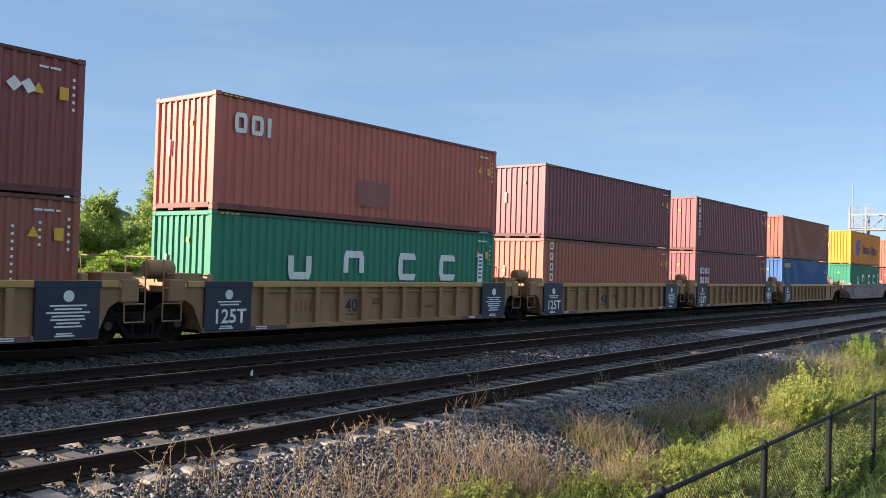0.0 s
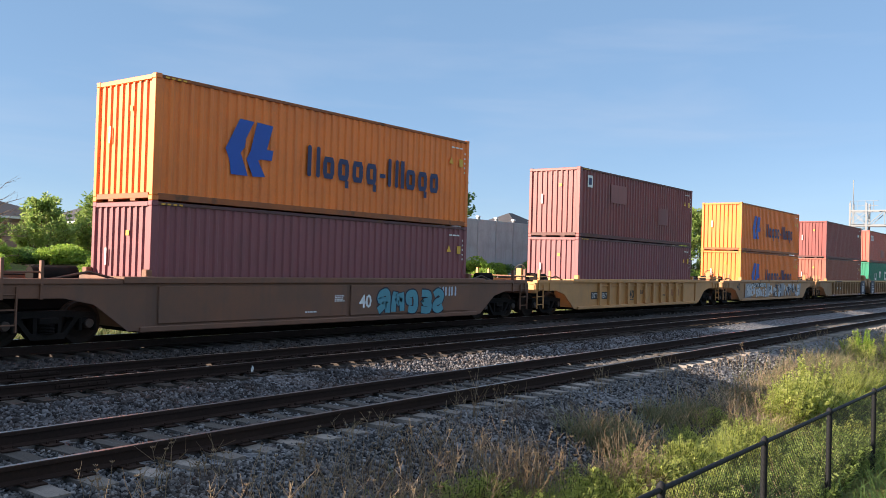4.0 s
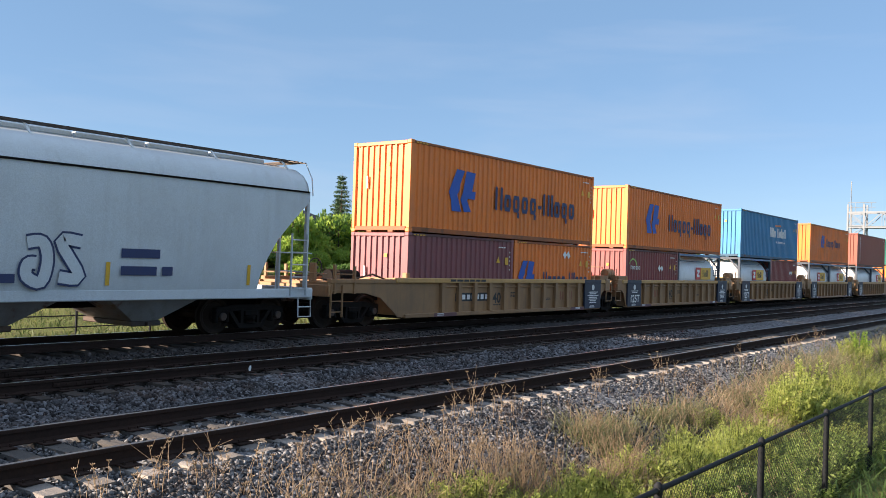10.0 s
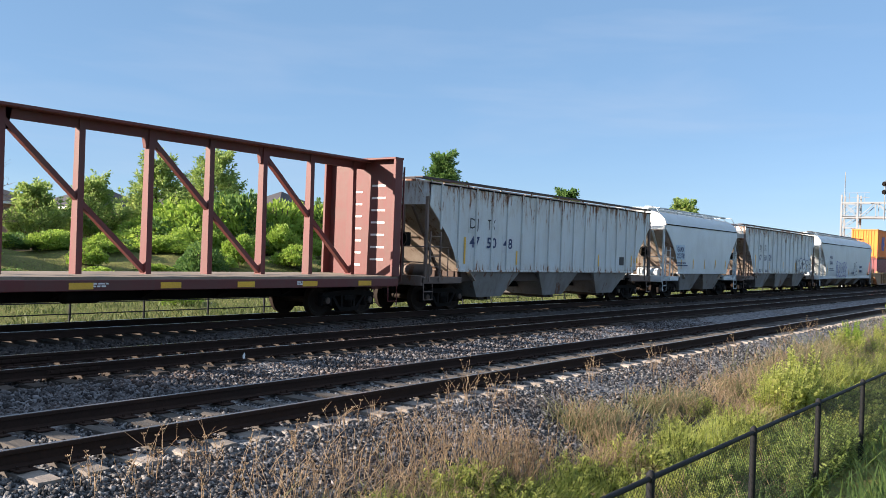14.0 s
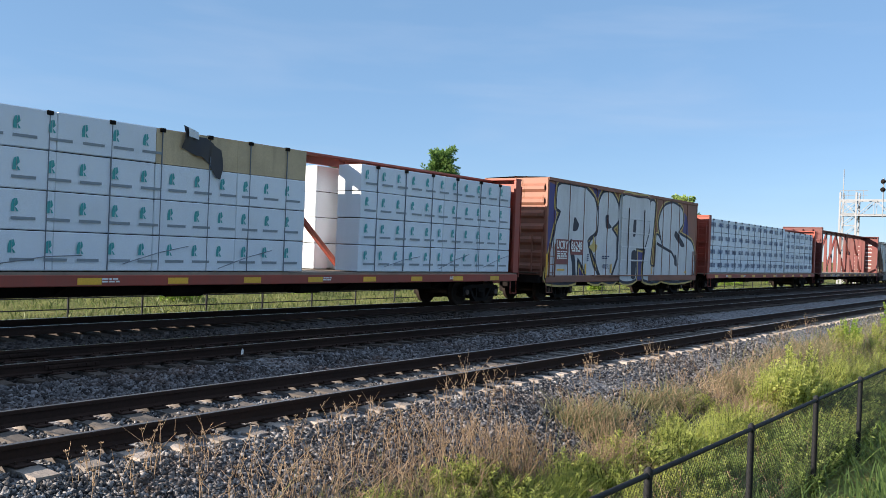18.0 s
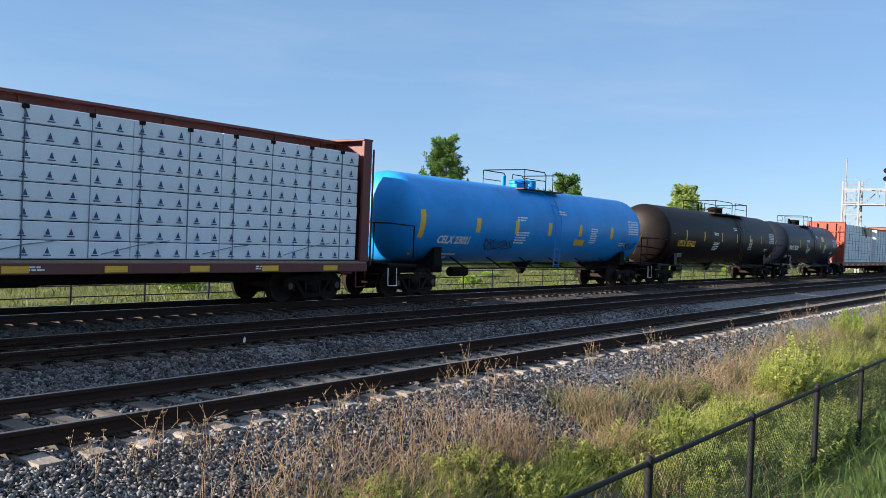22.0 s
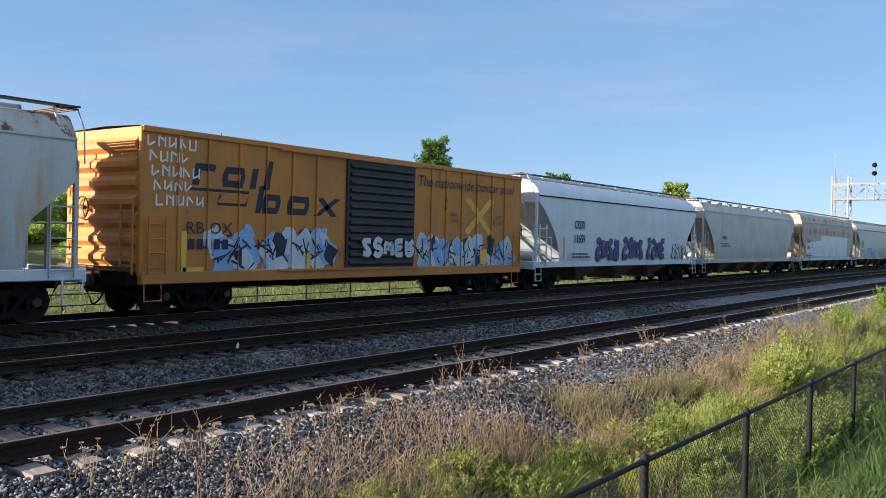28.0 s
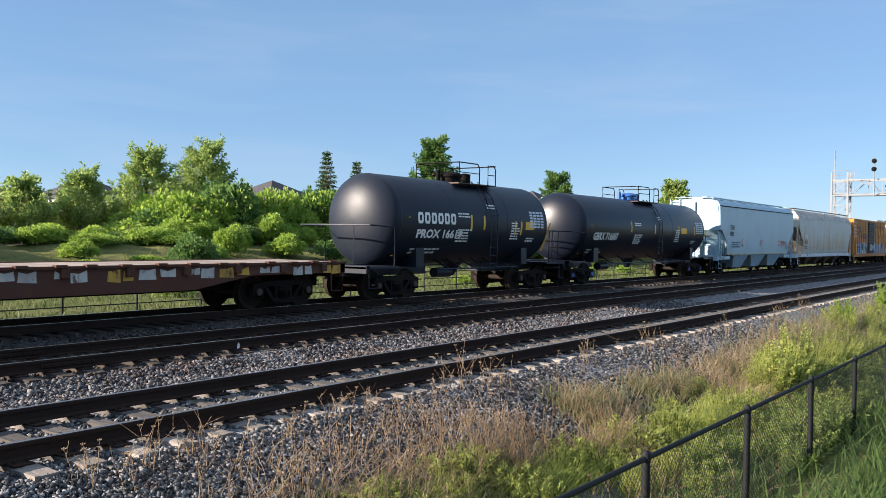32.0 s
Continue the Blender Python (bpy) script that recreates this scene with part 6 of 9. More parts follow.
def hopper_wagon(rear, front, sec, body, label, bays=3, ribs=0, roofing=None, trough=True, cut=1.7, drop=3.45, line=True, board=None, sill=None, seed=0, tight=False, under=None, caps=None, rise=0.0, ends=None, base=1.0, edge=None):
    """A covered hopper: curved sides cut away at the ends over slope sheets, roof walk, hatches, outlet bays below."""
    L = front - rear
    s0, half = (front + rear) / 2, (front - rear) / 2
    sec = [(y, z if z < 3 else z + rise) for y, z in sec]
    drop = drop + rise * 0.5
    ob = rider("hopper_wagon", label, "hopper wagon", s0, 0.0, "hopper wagons")
    roofing, board, sill, under = roofing or body, board or CAST, sill or body, under or body
    trim = DARKTRIM if ribs else body
    e = half - (0.12 if tight else 0.28)
    base = 1.22 if tight else base
    high = base > 1.1
    eave = 5
    ze = sec[eave][1]
    # how far up the side sheet starts, by the distance from its end
    steep = edge is not None
    edge = edge or ([(0.0, drop), (0.35, drop - 0.3), (0.75, drop - 0.68), (1.1, drop - 1.05), (1.4, drop - 1.5), (cut - 0.08, max(drop - 1.95, base)), (cut, base)] if not tight else [(0.0, 2.76), (0.4, 2.58), (0.75, 2.3), (1.25, 1.92), (1.33, 1.6), (1.3, base)])
    inner = [i * (2 * e - 2 * edge[-1][0]) / 12 for i in range(13)]
    xs = [(-e + d, z) for d, z in edge] + [(-e + edge[-1][0] + a, edge[-1][1]) for a in inner[1:-1]] + [(e - d, z) for d, z in reversed(edge)]
    for k in (-1, 1):
        rows = []
        for x, z0 in xs:
            zs = [z0 + (ze - z0) * i / 8 for i in range(9)]
            rows.append([(x, k * section_y(sec, z), z) for z in zs])
        part("side_sheet", Solid().sheet(rows), body, ob, angle=40)
        if high:
            part("side_sill", Solid().box(-half + 2.0, half - 2.0, k * 1.535, k * 1.44, base - 0.02, base + 0.05, 0.01), sill, ob)
            for j in (-1, 1):
                part("end_side_sill", Solid().box(j * (half - 0.02), j * (half - 2.2), k * 1.50, k * 1.36, 0.92, 1.14, 0.02), (trim if ribs else sill), ob)
        else:
            part("side_sill", Solid().box(-half + 0.02, half - 0.02, k * 1.53, k * 1.40, 0.92, 1.16, 0.02), sill, ob)
        if line:
            part("eave_strip", Solid().box(-e, e, k * (sec[eave][0] - 0.01), k * (sec[eave][0] + 0.035), ze - 0.03, ze + 0.015), UNDER if line == "dark" else body, ob)
        for i in range(ribs):
            d = 0.9 + (L - 1.8) * i / (ribs - 1)
            x = -half + d
            dd = min(d, L - d) - 0.28
            z0 = max(base + 0.05, drop - 1.25 * dd) if dd < cut else base + 0.05
            part("rib", Solid().box(x - 0.045, x + 0.045, k * 1.495, k * 1.56, z0, ze, 0.012), body, ob)
    rows = [[(x, k * y, z) for k, (y, z) in [(-1, p) for p in sec[eave:]] + [(1, p) for p in reversed(sec[eave:-1])]] for x in [-e + 2 * e * i / 12 for i in range(13)]]
    part("roof", Solid().sheet(rows), roofing, ob, angle=40)
    for k in (-1, 1):
        low = 2.65 if tight else drop
        up = [p for p in sec if p[1] > low]
        poly = [(-section_y(sec, low), low)] + [(-y, z) for y, z in up] + [(y, z) for y, z in reversed(up[:-1])] + [(section_y(sec, low), low)]
        part("end_sheet", Solid().prism(poly, "x", k * e, k * (e - 0.05)), body, ob)
        sl = Solid()
        w = section_y(sec, low) - 0.03
        xa, xb = k * e, k * (e - 2.75)
        sl.add([(xa, -w, low), (xa, w, low), (xb, w, 1.0), (xb, -w, 1.0), (xa - k * 0.05, -w, low), (xa - k * 0.05, w, low), (xb - k * 0.05, w, 1.0), (xb - k * 0.05, -w, 1.0)],
               [(0, 1, 2, 3), (7, 6, 5, 4), (0, 4, 5, 1), (1, 5, 6, 2), (2, 6, 7, 3), (3, 7, 4, 0)])
        part("slope_sheet", sl, ends or (SLOPE if ribs else body), ob)
        part("end_sill", Solid().box(k * half, k * (half - 0.14), -1.5, 1.5, 0.86, 1.18, 0.02), (trim if ribs else sill), ob)
        part("end_deck", Solid().box(k * (half - 0.14), k * (half - 2.3), -1.42, 1.42, 1.02, 1.07), UNDER, ob)
        for j in (-1, 1):
            part("corner_post", Solid().box(k * (half - 0.30), k * (half - 0.20), j * 1.50, j * 1.40, 1.1, 2.7 if tight else drop + 0.25, 0.01), trim, ob)
            if not tight:
                part("slope_brace", Solid().beam((k * (half - 0.25), j * 0.85, drop - 0.05), (k * (half - 1.9), j * 0.85, 1.05), 0.09, 0.06), trim, ob)
        if tight:
            part("end_post", Solid().box(k * (half - 0.02), k * (half - 0.11), -0.12, 0.12, 1.07, 4.3, 0.01), trim, ob)
            part("end_bay", Solid().box(k * (half - 0.55), k * (half - 1.5), -1.30, 1.30, 1.075, 1.85, 0.12), body, ob)
        else:
            for y in (-0.45, 0.45):
                part("end_post", Solid().box(k * (half - 0.34), k * (half - 0.27), y - 0.05, y + 0.05, 1.1, drop, 0.01), trim, ob)
        rail = Solid()
        rail.tube([(k * (half - 0.12), -1.46, 2.1), (k * (half - 0.12), 1.46, 2.1)], 0.018, 5)
        rail.tube([(k * (half - 0.12), -1.46, 1.6), (k * (half - 0.12), -0.3, 1.6)], 0.018, 5)
        rail.tube([(k * (half - 0.1), -1.52, 2.1), (k * (half - 1.35), -1.52, 2.1), (k * (half - 1.35), -1.52, 1.1)], 0.018, 5)
        part("handrail", rail, trim, ob)
        lad = Solid()
        ladder(lad, k * (half - 0.32), k * (half - 0.86), -1.56, -1.56, 0.98, 2.6, 5)
        part("ladder", lad, trim, ob)
        part("end_ladder", ladder(Solid(), k * (half - 0.05), k * (half - 0.05), 0.85, 1.4, 1.1, 4.35 + rise, 11), trim, ob)
        st = Solid()
        st.tube([(k * (half - 0.1), -1.52, 0.95), (k * (half - 0.1), -1.54, 0.42), (k * (half - 0.55), -1.54, 0.42), (k * (half - 0.55), -1.52, 0.95)], 0.02, 5)
        st.tube([(k * (half - 0.1), -1.54, 0.68), (k * (half - 0.55), -1.54, 0.68)], 0.018, 5)
        part("sill_step", st, (trim if ribs else sill), ob)
        part("centre_sill", Solid().box(k * half, k * (half - 3.4), -0.3, 0.3, 0.68, 1.0, 0.02), UNDER, ob)
        truck(ob, k * (half - 1.75), s0, caps)
        coupling(ob, k * half, k)
    part("brake_wheel", once("brake_wheel", brake_wheel_mesh), None, ob, at=pose(-half + 0.05, 0.6 if tight else -0.55, 2.35))
    part("brake_box", Solid().box(-half + 0.1, -half + 0.35, 0.4 if tight else -0.75, 0.8 if tight else -0.35, 2.1, 2.55, 0.02), UNDER, ob)
    part("brake_reservoir", Solid().cyl("y", (-half + 1.2, -0.3, 1.32), 0.22, 0.55, 14), trim, ob, angle=40)
    # outlet bays
    span = L - (5.2 if tight else 4.05 if high and bays > 2 else 4.4 if high else 6.0)
    step = span / bays
    for i in range(bays):
        xc = -span / 2 + step * (i + 0.5)
        s = Solid()
        t, b = (min(1.6, step * 0.44), 0.78) if high else (step * 0.37, 0.32)
        yt, yb0, zt = (1.47, 1.2, base) if high else (1.42, 0.95, 1.0)
        top = [(xc - t, -yt, zt), (xc + t, -yt, zt), (xc + t, yt, zt), (xc - t, yt, zt)]
        bot = [(xc - b, -yb0, 0.42), (xc + b, -yb0, 0.42), (xc + b, yb0, 0.42), (xc - b, yb0, 0.42)]
        s.add(top + bot, [(0, 1, 5, 4), (1, 2, 6, 5), (2, 3, 7, 6), (3, 0, 4, 7), (4, 5, 6, 7), (3, 2, 1, 0)])
        part("outlet_bay", s, under, ob)
        part("outlet_gate", Solid().box(xc - 0.38, xc + 0.38, -1.02, 1.02, 0.30, 0.42, 0.02).cyl("y", (xc, -1.08, 0.36), 0.05, 0.06, 8), CAST, ob)
    part("crossbearer", Solid().box(-span / 2 - 0.2, span / 2 + 0.2, -0.25, 0.25, 0.7, 0.98), UNDER, ob)
    if high:
        part("hopper_floor", Solid().box(-half + 2.4, half - 2.4, -1.3, 1.3, 0.98, base - 0.02), DARKUNDER, ob)
    # roof walk and hatches
    zr = sec[-1][1]
    for k in (-1, 1):
        yb = 1.22 if ribs else 1.02 if steep else 0.62 if trough else 1.05
        zb = zr + (0.04 if ribs else 0.10)
        part("running_board", Solid().box(-half + 0.02, half - 0.02, k * (yb + 0.18), k * (yb - 0.12), zb, zb + (0.06 if ribs else 0.035)), board, ob)
        for i in range(9):
            x = -e + 0.3 + (2 * e - 0.6) * i / 8
            part("board_bracket", Solid().beam((x, k * (yb + 0.1), zb), (x, k * min(1.35, yb + 0.45), section_roof(sec, min(1.35, yb + 0.45)) - (0.1 if ribs else 0.02)), 0.05, 0.03), body, ob)
    if trough:
        n = max(4, int(L / 1.9))
        for i in range(n):
            x0 = -e + 0.5 + (2 * e - 1.0) * i / n
            part("hatch_cover", Solid().box(x0, x0 + (2 * e - 1.0) / n - 0.06, -0.36, 0.36, zr - 0.02, zr + 0.12, 0.03), roofing, ob)
    else:
        for i in range(10):
            x = -e + 0.7 + (2 * e - 1.4) * i / 9
            for k in (-1, 1):
                part("hatch_cover", once(("hatch", roofing.name), lambda: Solid().lathe("z", (0, 0, 0), [(-0.1, 0.36), (0.05, 0.38), (0.08, 0.3), (0.1, 0.05)], 16).mesh("hatch_cover", roofing, angle=40)), None, ob, at=pose(x, k * 0.55, zr))
    for k in (-1, 1):
        for q in range(4):
            part("roof_slat", Solid().box(k * (half - 0.14 * q), k * (half - 0.14 * q - 0.06), -1.1, 1.1, zr + 0.06, zr + 0.085), board, ob)
        part("roof_brace", Solid().tube([(k * (half - 0.02), -1.1, zr + 0.06), (k * (half - 0.02), -1.35, zr - 0.35), (k * (half - 0.06), -1.45, drop + 0.2)], 0.018, 5), body, ob)
    # yellow reflectors and small print
    dec = []
    n = 7 if steep else 5
    for i in range(6 if steep else 5):
        x = -e + cut + 0.25 + (2 * e - 2 * cut - 0.6) * i / (n - 1)
        dec.append(rect(x, base + 0.25, x + 0.1, base + 0.25 + (0.5 if i else 0.9)))
    for i, p in enumerate([] if tight else dec):
        z0, z1 = p[0][1], p[2][1]
        s = Solid()
        s.sheet([[(xx, -section_y(sec, z0 + (z1 - z0) * q / 4) - 0.018, z0 + (z1 - z0) * q / 4) for q in range(5)] for xx in (p[0][0], p[1][0])])
        part("reflector_strip", s, REFLECT, ob)
    ob["half"] = half
    return ob


def section_roof(sec, y):
    for (y0, z0), (y1, z1) in zip(sec[4:], sec[5:]):
        if y1 <= y <= y0:
            return z0 + (z1 - z0) * (y0 - y) / max(1e-6, y0 - y1)
    return sec[-1][1]


def side_marks(ob, x, z, lines, size, ink, y=-1.61, small=True, seed=0, widths=None, lead=1.7):
    """Reporting marks with small print below."""
    for i, t in enumerate(lines):
        lettering(t, size, ink, ob, (x, y, z - i * size * lead), width=widths[i] if widths else None, bold=0.009)
    if small:
        rng = random.Random(seed)
        z1 = z - len(lines) * size * lead + size * 0.25
        decal(bars(x - 0.15, z1, 2, 1.7, 0.06, rng, 1.1), ink, ob, y, "small_print")


# ---- box wagons ----
def box_wagon(rear, front, body, label, posts, door, door_mat, door_style, top=4.35, seed=0, roofing=None, proud=0.06):
    L = front - rear
    s0, half = (front + rear) / 2, (front - rear) / 2
    ob = rider("box_wagon", label, "box wagon", s0, 0.0, "box wagons")
    roofing = roofing or body
    W = 1.47
    for k in (-1, 1):
        part("side_wall", Solid().box(-half + 0.25, half - 0.25, k * W, k * (W - 0.05), 1.0, top), body, ob)
        part("top_plate", Solid().box(-half + 0.25, half - 0.25, k * (W + 0.05), k * (W - 0.05), top - 0.12, top + 0.02, 0.015), body, ob)
        part("side_sill", Solid().box(-half + 0.25, half - 0.25, k * (W + 0.06), k * (W - 0.12), 0.78, 1.06, 0.015), body, ob)
        for x in posts:
            part("side_post", Solid().box(x - 0.05, x + 0.05, k * W, k * (W + proud), 1.06, top - 0.12, 0.012), body, ob)
        d0, d1 = door
        dr = part("door", Solid().box(d0, d1, k * (W + 0.07), k * (W + 0.005), 1.05, top - 0.14, 0.01), door_mat, ob)
        if door_style == "louvre":
            n = 13
            for i in range(n):
                z = 1.2 + (top - 1.55) * i / (n - 1)
                part("door_rib", Solid().prism([(k * (W + 0.07), z - 0.08), (k * (W + 0.13), z - 0.02), (k * (W + 0.13), z + 0.03), (k * (W + 0.07), z + 0.09)], "x", d0 + 0.12, d1 - 0.12), door_mat, dr)
        else:
            for z in (1.7, 2.3, 2.95, 3.6):
                part("door_rib", Solid().box(d0 + 0.05, d1 - 0.05, k * (W + 0.07), k * (W + 0.10), z, z + 0.07, 0.008), door_mat, dr)
            for x in (d0 + 0.7, d1 - 0.7):
                part("lock_bar", Solid().cyl("z", (x, k * (W + 0.11), 2.6), 0.022, 1.5, 8), CAST, dr)
        for z in (1.02, top - 0.16):
            part("door_track", Solid().box(d0 - 2.6, d1 + 0.2, k * (W + 0.06), k * (W + 0.12), z, z + 0.05), body, ob)
        e = Solid().box(k * (half - 0.25), k * (half - 0.31), -W, W, 1.0, top)
        part("end_wall", e, body, ob)
        n = 7
        for i in range(n):
            z = 1.35 + (top - 1.75) * i / (n - 1)
            prof = [(k * (half - 0.25), z - 0.17), (k * (half - 0.15), z - 0.06), (k * (half - 0.15), z + 0.06), (k * (half - 0.25), z + 0.17)]
            part("end_corrugation", Solid().prism(prof, "y", -W + 0.12, W - 0.12), body, ob)
        for j in (-1, 1):
            part("corner_post", Solid().box(k * (half - 0.22), k * (half - 0.34), j * (W + 0.015), j * (W - 0.1), 0.95, top, 0.012), body, ob)
        lad = Solid()
        ladder(lad, k * (half - 0.4), k * (half - 0.85), -W - 0.09, -W - 0.09, 1.0, 2.3, 4)
        part("ladder", lad, body, ob)
        part("end_ladder", ladder(Solid(), k * (half - 0.1), k * (half - 0.1), -W + 0.1, -W + 0.55, 1.0, 2.6, 4), body, ob)
        st = Solid().tube([(k * (half - 0.35), -W, 0.8), (k * (half - 0.35), -W - 0.03, 0.4), (k * (half - 0.8), -W - 0.03, 0.4), (k * (half - 0.8), -W, 0.8)], 0.02, 5)
        part("sill_step", st, body, ob)
        part("end_sill", Solid().box(k * half, k * (half - 0.25), -1.35, 1.35, 0.75, 1.05, 0.02), UNDER, ob)
        part("crossover_step", Solid().box(k * (half + 0.1), k * (half - 0.18), -1.3, 1.3, 1.12, 1.16), CAST, ob)
        truck(ob, k * (half - 2.1), s0)
        coupling(ob, k * half, k)
    n = int(L / 0.6)
    rows = []
    for i in range(n + 1):
        x = -half + 0.25 + (L - 0.5) * i / n
        b = 0.03 if i % 2 else 0.0
        rows.append([(x, -W - 0.03, top), (x, -W + 0.15, top + 0.03 + b * 0.6), (x, 0, top + 0.07 + b * 0.6), (x, W - 0.15, top + 0.03 + b * 0.6), (x, W + 0.03, top)])
    part("roof", Solid().sheet(rows), roofing, ob)
    part("centre_sill", Solid().box(-half, half, -0.3, 0.3, 0.55, 1.0, 0.02), UNDER, ob)
    part("floor", Solid().box(-half + 0.3, half - 0.3, -W + 0.1, W - 0.1, 0.95, 1.05), UNDER, ob)
    for x in (-2.5, 0.6, 2.2):
        part("brake_gear", Solid().cyl("x", (x, -0.8, 0.72), 0.16, 0.35, 12).box(x - 0.05, x + 0.05, -1.2, 1.2, 0.8, 0.95), UNDER, ob)
    part("brake_wheel", once("brake_wheel", brake_wheel_mesh), None, ob, at=pose(-half + 0.08, 0.6, 2.5))
    ob["half"] = half
    return ob


# ---- tank wagons ----
def tank_wagon(rear, front, body, label, R=1.47, zc=2.52, head=None, dome="rail", caps=None, seed=0, platform=(-0.4, 2.2), blue=None, under=None):
    """rear, front: the ends of the shell; the frame stands out 0.95 m beyond."""
    s0, h = (front + rear) / 2, (front - rear) / 2
    ob = rider("tank_wagon", label, "tank wagon", s0, 0.0, "tank wagons")
    under = under or body
    d = 0.62
    prof = [(-h, 0.03)] + [(-h + d * (1 - math.cos(a)), R * math.sin(a)) for a in (0.25, 0.5, 0.75, 1.0, 1.25, 1.42)] + [(-h + d, R)]
    prof += [(-a, r) for a, r in reversed(prof)]
    part("shell", Solid().lathe("x", (0, 0, zc), prof, 56), body, ob, angle=30)
    for x in (-h + d + 0.02, -h * 0.33, h * 0.33, h - d - 0.02):
        part("weld_band", Solid().lathe("x", (x, 0, zc), [(-0.03, R), (-0.02, R + 0.006), (0.02, R + 0.006), (0.03, R)], 56), body, ob, angle=30)
    f = h + 0.95
    for k in (-1, 1):
        part("stub_sill", Solid().box(k * f, k * (h - 3.4), -0.32, 0.32, 0.72, 1.1, 0.02), under, ob)
        part("end_platform", Solid().box(k * f, k * (f - 1.5), -1.48, 1.48, 0.98, 1.06, 0.01), under, ob)
        part("end_sill", Solid().box(k * f, k * (f - 0.15), -1.48, 1.48, 0.84, 1.1, 0.02), under, ob)
        part("saddle", Solid().prism([(-1.25, 1.0), (1.2, 1.0), (1.24, 1.62), (0.75, 1.2), (0, 1.05), (-0.75, 1.2), (-1.24, 1.62)], "x", k * (h - 1.7), k * (h - 2.1)), under, ob)
        rail = Solid()
        rail.tube([(k * (f - 1.3), -1.46, 1.06), (k * (f - 1.3), -1.46, 2.25), (k * (f - 0.15), -1.44, 2.3), (k * (f - 0.05), -0.9, 2.3), (k * (f - 0.05), 0.9, 2.3), (k * (f - 0.15), 1.44, 2.3), (k * (f - 1.3), 1.46, 2.25), (k * (f - 1.3), 1.46, 1.06)], 0.024, 6)
        rail.tube([(k * (f - 0.05), -0.9, 1.1), (k * (f - 0.05), -0.9, 2.3)], 0.02, 5)
        part("safety_rail", rail, under, ob, angle=60)
        st = Solid().tube([(k * (f - 0.1), -1.48, 0.95), (k * (f - 0.1), -1.5, 0.42), (k * (f - 0.5), -1.5, 0.42), (k * (f - 0.5), -1.48, 0.95)], 0.02, 5)
        part("sill_step", st, WHITE if seed == 3 else under, ob)
        truck(ob, k * (f - 1.9), s0, caps)
        coupling(ob, k * f, k)
    part("side_rail", Solid().tube([(-f + 3.6, -1.42, 0.92), (f - 3.6, -1.42, 0.92)], 0.028, 6).tube([(-f + 3.6, 1.42, 0.92), (f - 3.6, 1.42, 0.92)], 0.028, 6), under, ob)
    for i in range(6):
        x = -f + 4.2 + (2 * f - 8.4) * i / 5
        part("rail_bracket", Solid().beam((x, -1.42, 0.92), (x, -0.75, zc - R * 0.86), 0.04), under, ob)
    part("bottom_outlet", Solid().lathe("z", (0.2, 0, 0), [(0.62, 0.12), (0.75, 0.2), (0.95, 0.3), (zc - R + 0.1, 0.5)], 14), under, ob, angle=40)
    part("brake_reservoir", Solid().cyl("x", (-h + 4.2, -0.4, 0.75), 0.17, 0.45, 12), under, ob, angle=40)
    # side ladder and top platform
    x0, x1 = platform
    xm = (x0 + x1) / 2 + 0.25
    lad = Solid()
    pts = lambda x: [(x, -1.48, 0.95), (x, -R - 0.06, zc - 0.4), (x, -R - 0.06, zc + 0.3), (x, -R * 0.8 - 0.05, zc + R * 0.66), (x, -0.62, zc + R + 0.02)]
    for x in (xm - 0.22, xm + 0.22):
        lad.tube(pts(x), 0.02, 5)
    for i in range(9):
        z = 1.05 + i * 0.29
        y = -R - 0.06 if abs(z - zc) < 0.5 else -(math.sqrt(max(0.05, R * R - (z - zc) ** 2)) + 0.06) if z > zc else -1.48 + (z - 0.95) * 0.0
        lad.tube([(xm - 0.22, y, z), (xm + 0.22, y, z)], 0.016, 5)
    part("ladder", lad, body, ob)
    zt = zc + R
    part("top_platform", Solid().box(x0, x1, -0.95, -0.35, zt - 0.12, zt - 0.08).box(x0, x1, 0.35, 0.95, zt - 0.12, zt - 0.08), CAST, ob)
    rail = Solid()
    for y in (-0.95, 0.95):
        for a, b in ((x0, (x0 + x1) / 2 + 0.1), ((x0 + x1) / 2 + 0.65, x1)):
            rail.tube([(a, y, zt - 0.1), (a, y, zt + 0.62), (b - 0.12, y, zt + 0.62), (b, y, zt + 0.5), (b, y, zt - 0.1)], 0.022, 6)
            rail.tube([(a, y, zt + 0.28), (b, y, zt + 0.28)], 0.016, 5)
    for x in (x0, x1):
        rail.tube([(x, -0.95, zt + 0.62), (x, 0.95, zt + 0.62)], 0.022, 6)
    part("platform_rail", rail, blue if dome == "blue_all" else UNDER, ob, angle=60)
    part("manway", Solid().lathe("z", ((x0 + x1) / 2 - 0.35, 0, zt), [(-0.1, 0.36), (0.16, 0.36), (0.17, 0.42), (0.25, 0.42), (0.33, 0.3), (0.36, 0.05)], 20), blue or UNDER, ob, angle=40)
    part("valve_housing", Solid().lathe("z", ((x0 + x1) / 2 + 0.55, 0, zt), [(-0.1, 0.2), (0.30, 0.2), (0.32, 0.23), (0.36, 0.1)], 14).cyl("z", (x0 + 0.3, 0.2, zt + 0.15), 0.08, 0.25, 10), blue or UNDER, ob, angle=40)
    ob["half"] = h
    ob["radius"], ob["centre"] = R, zc
    return ob


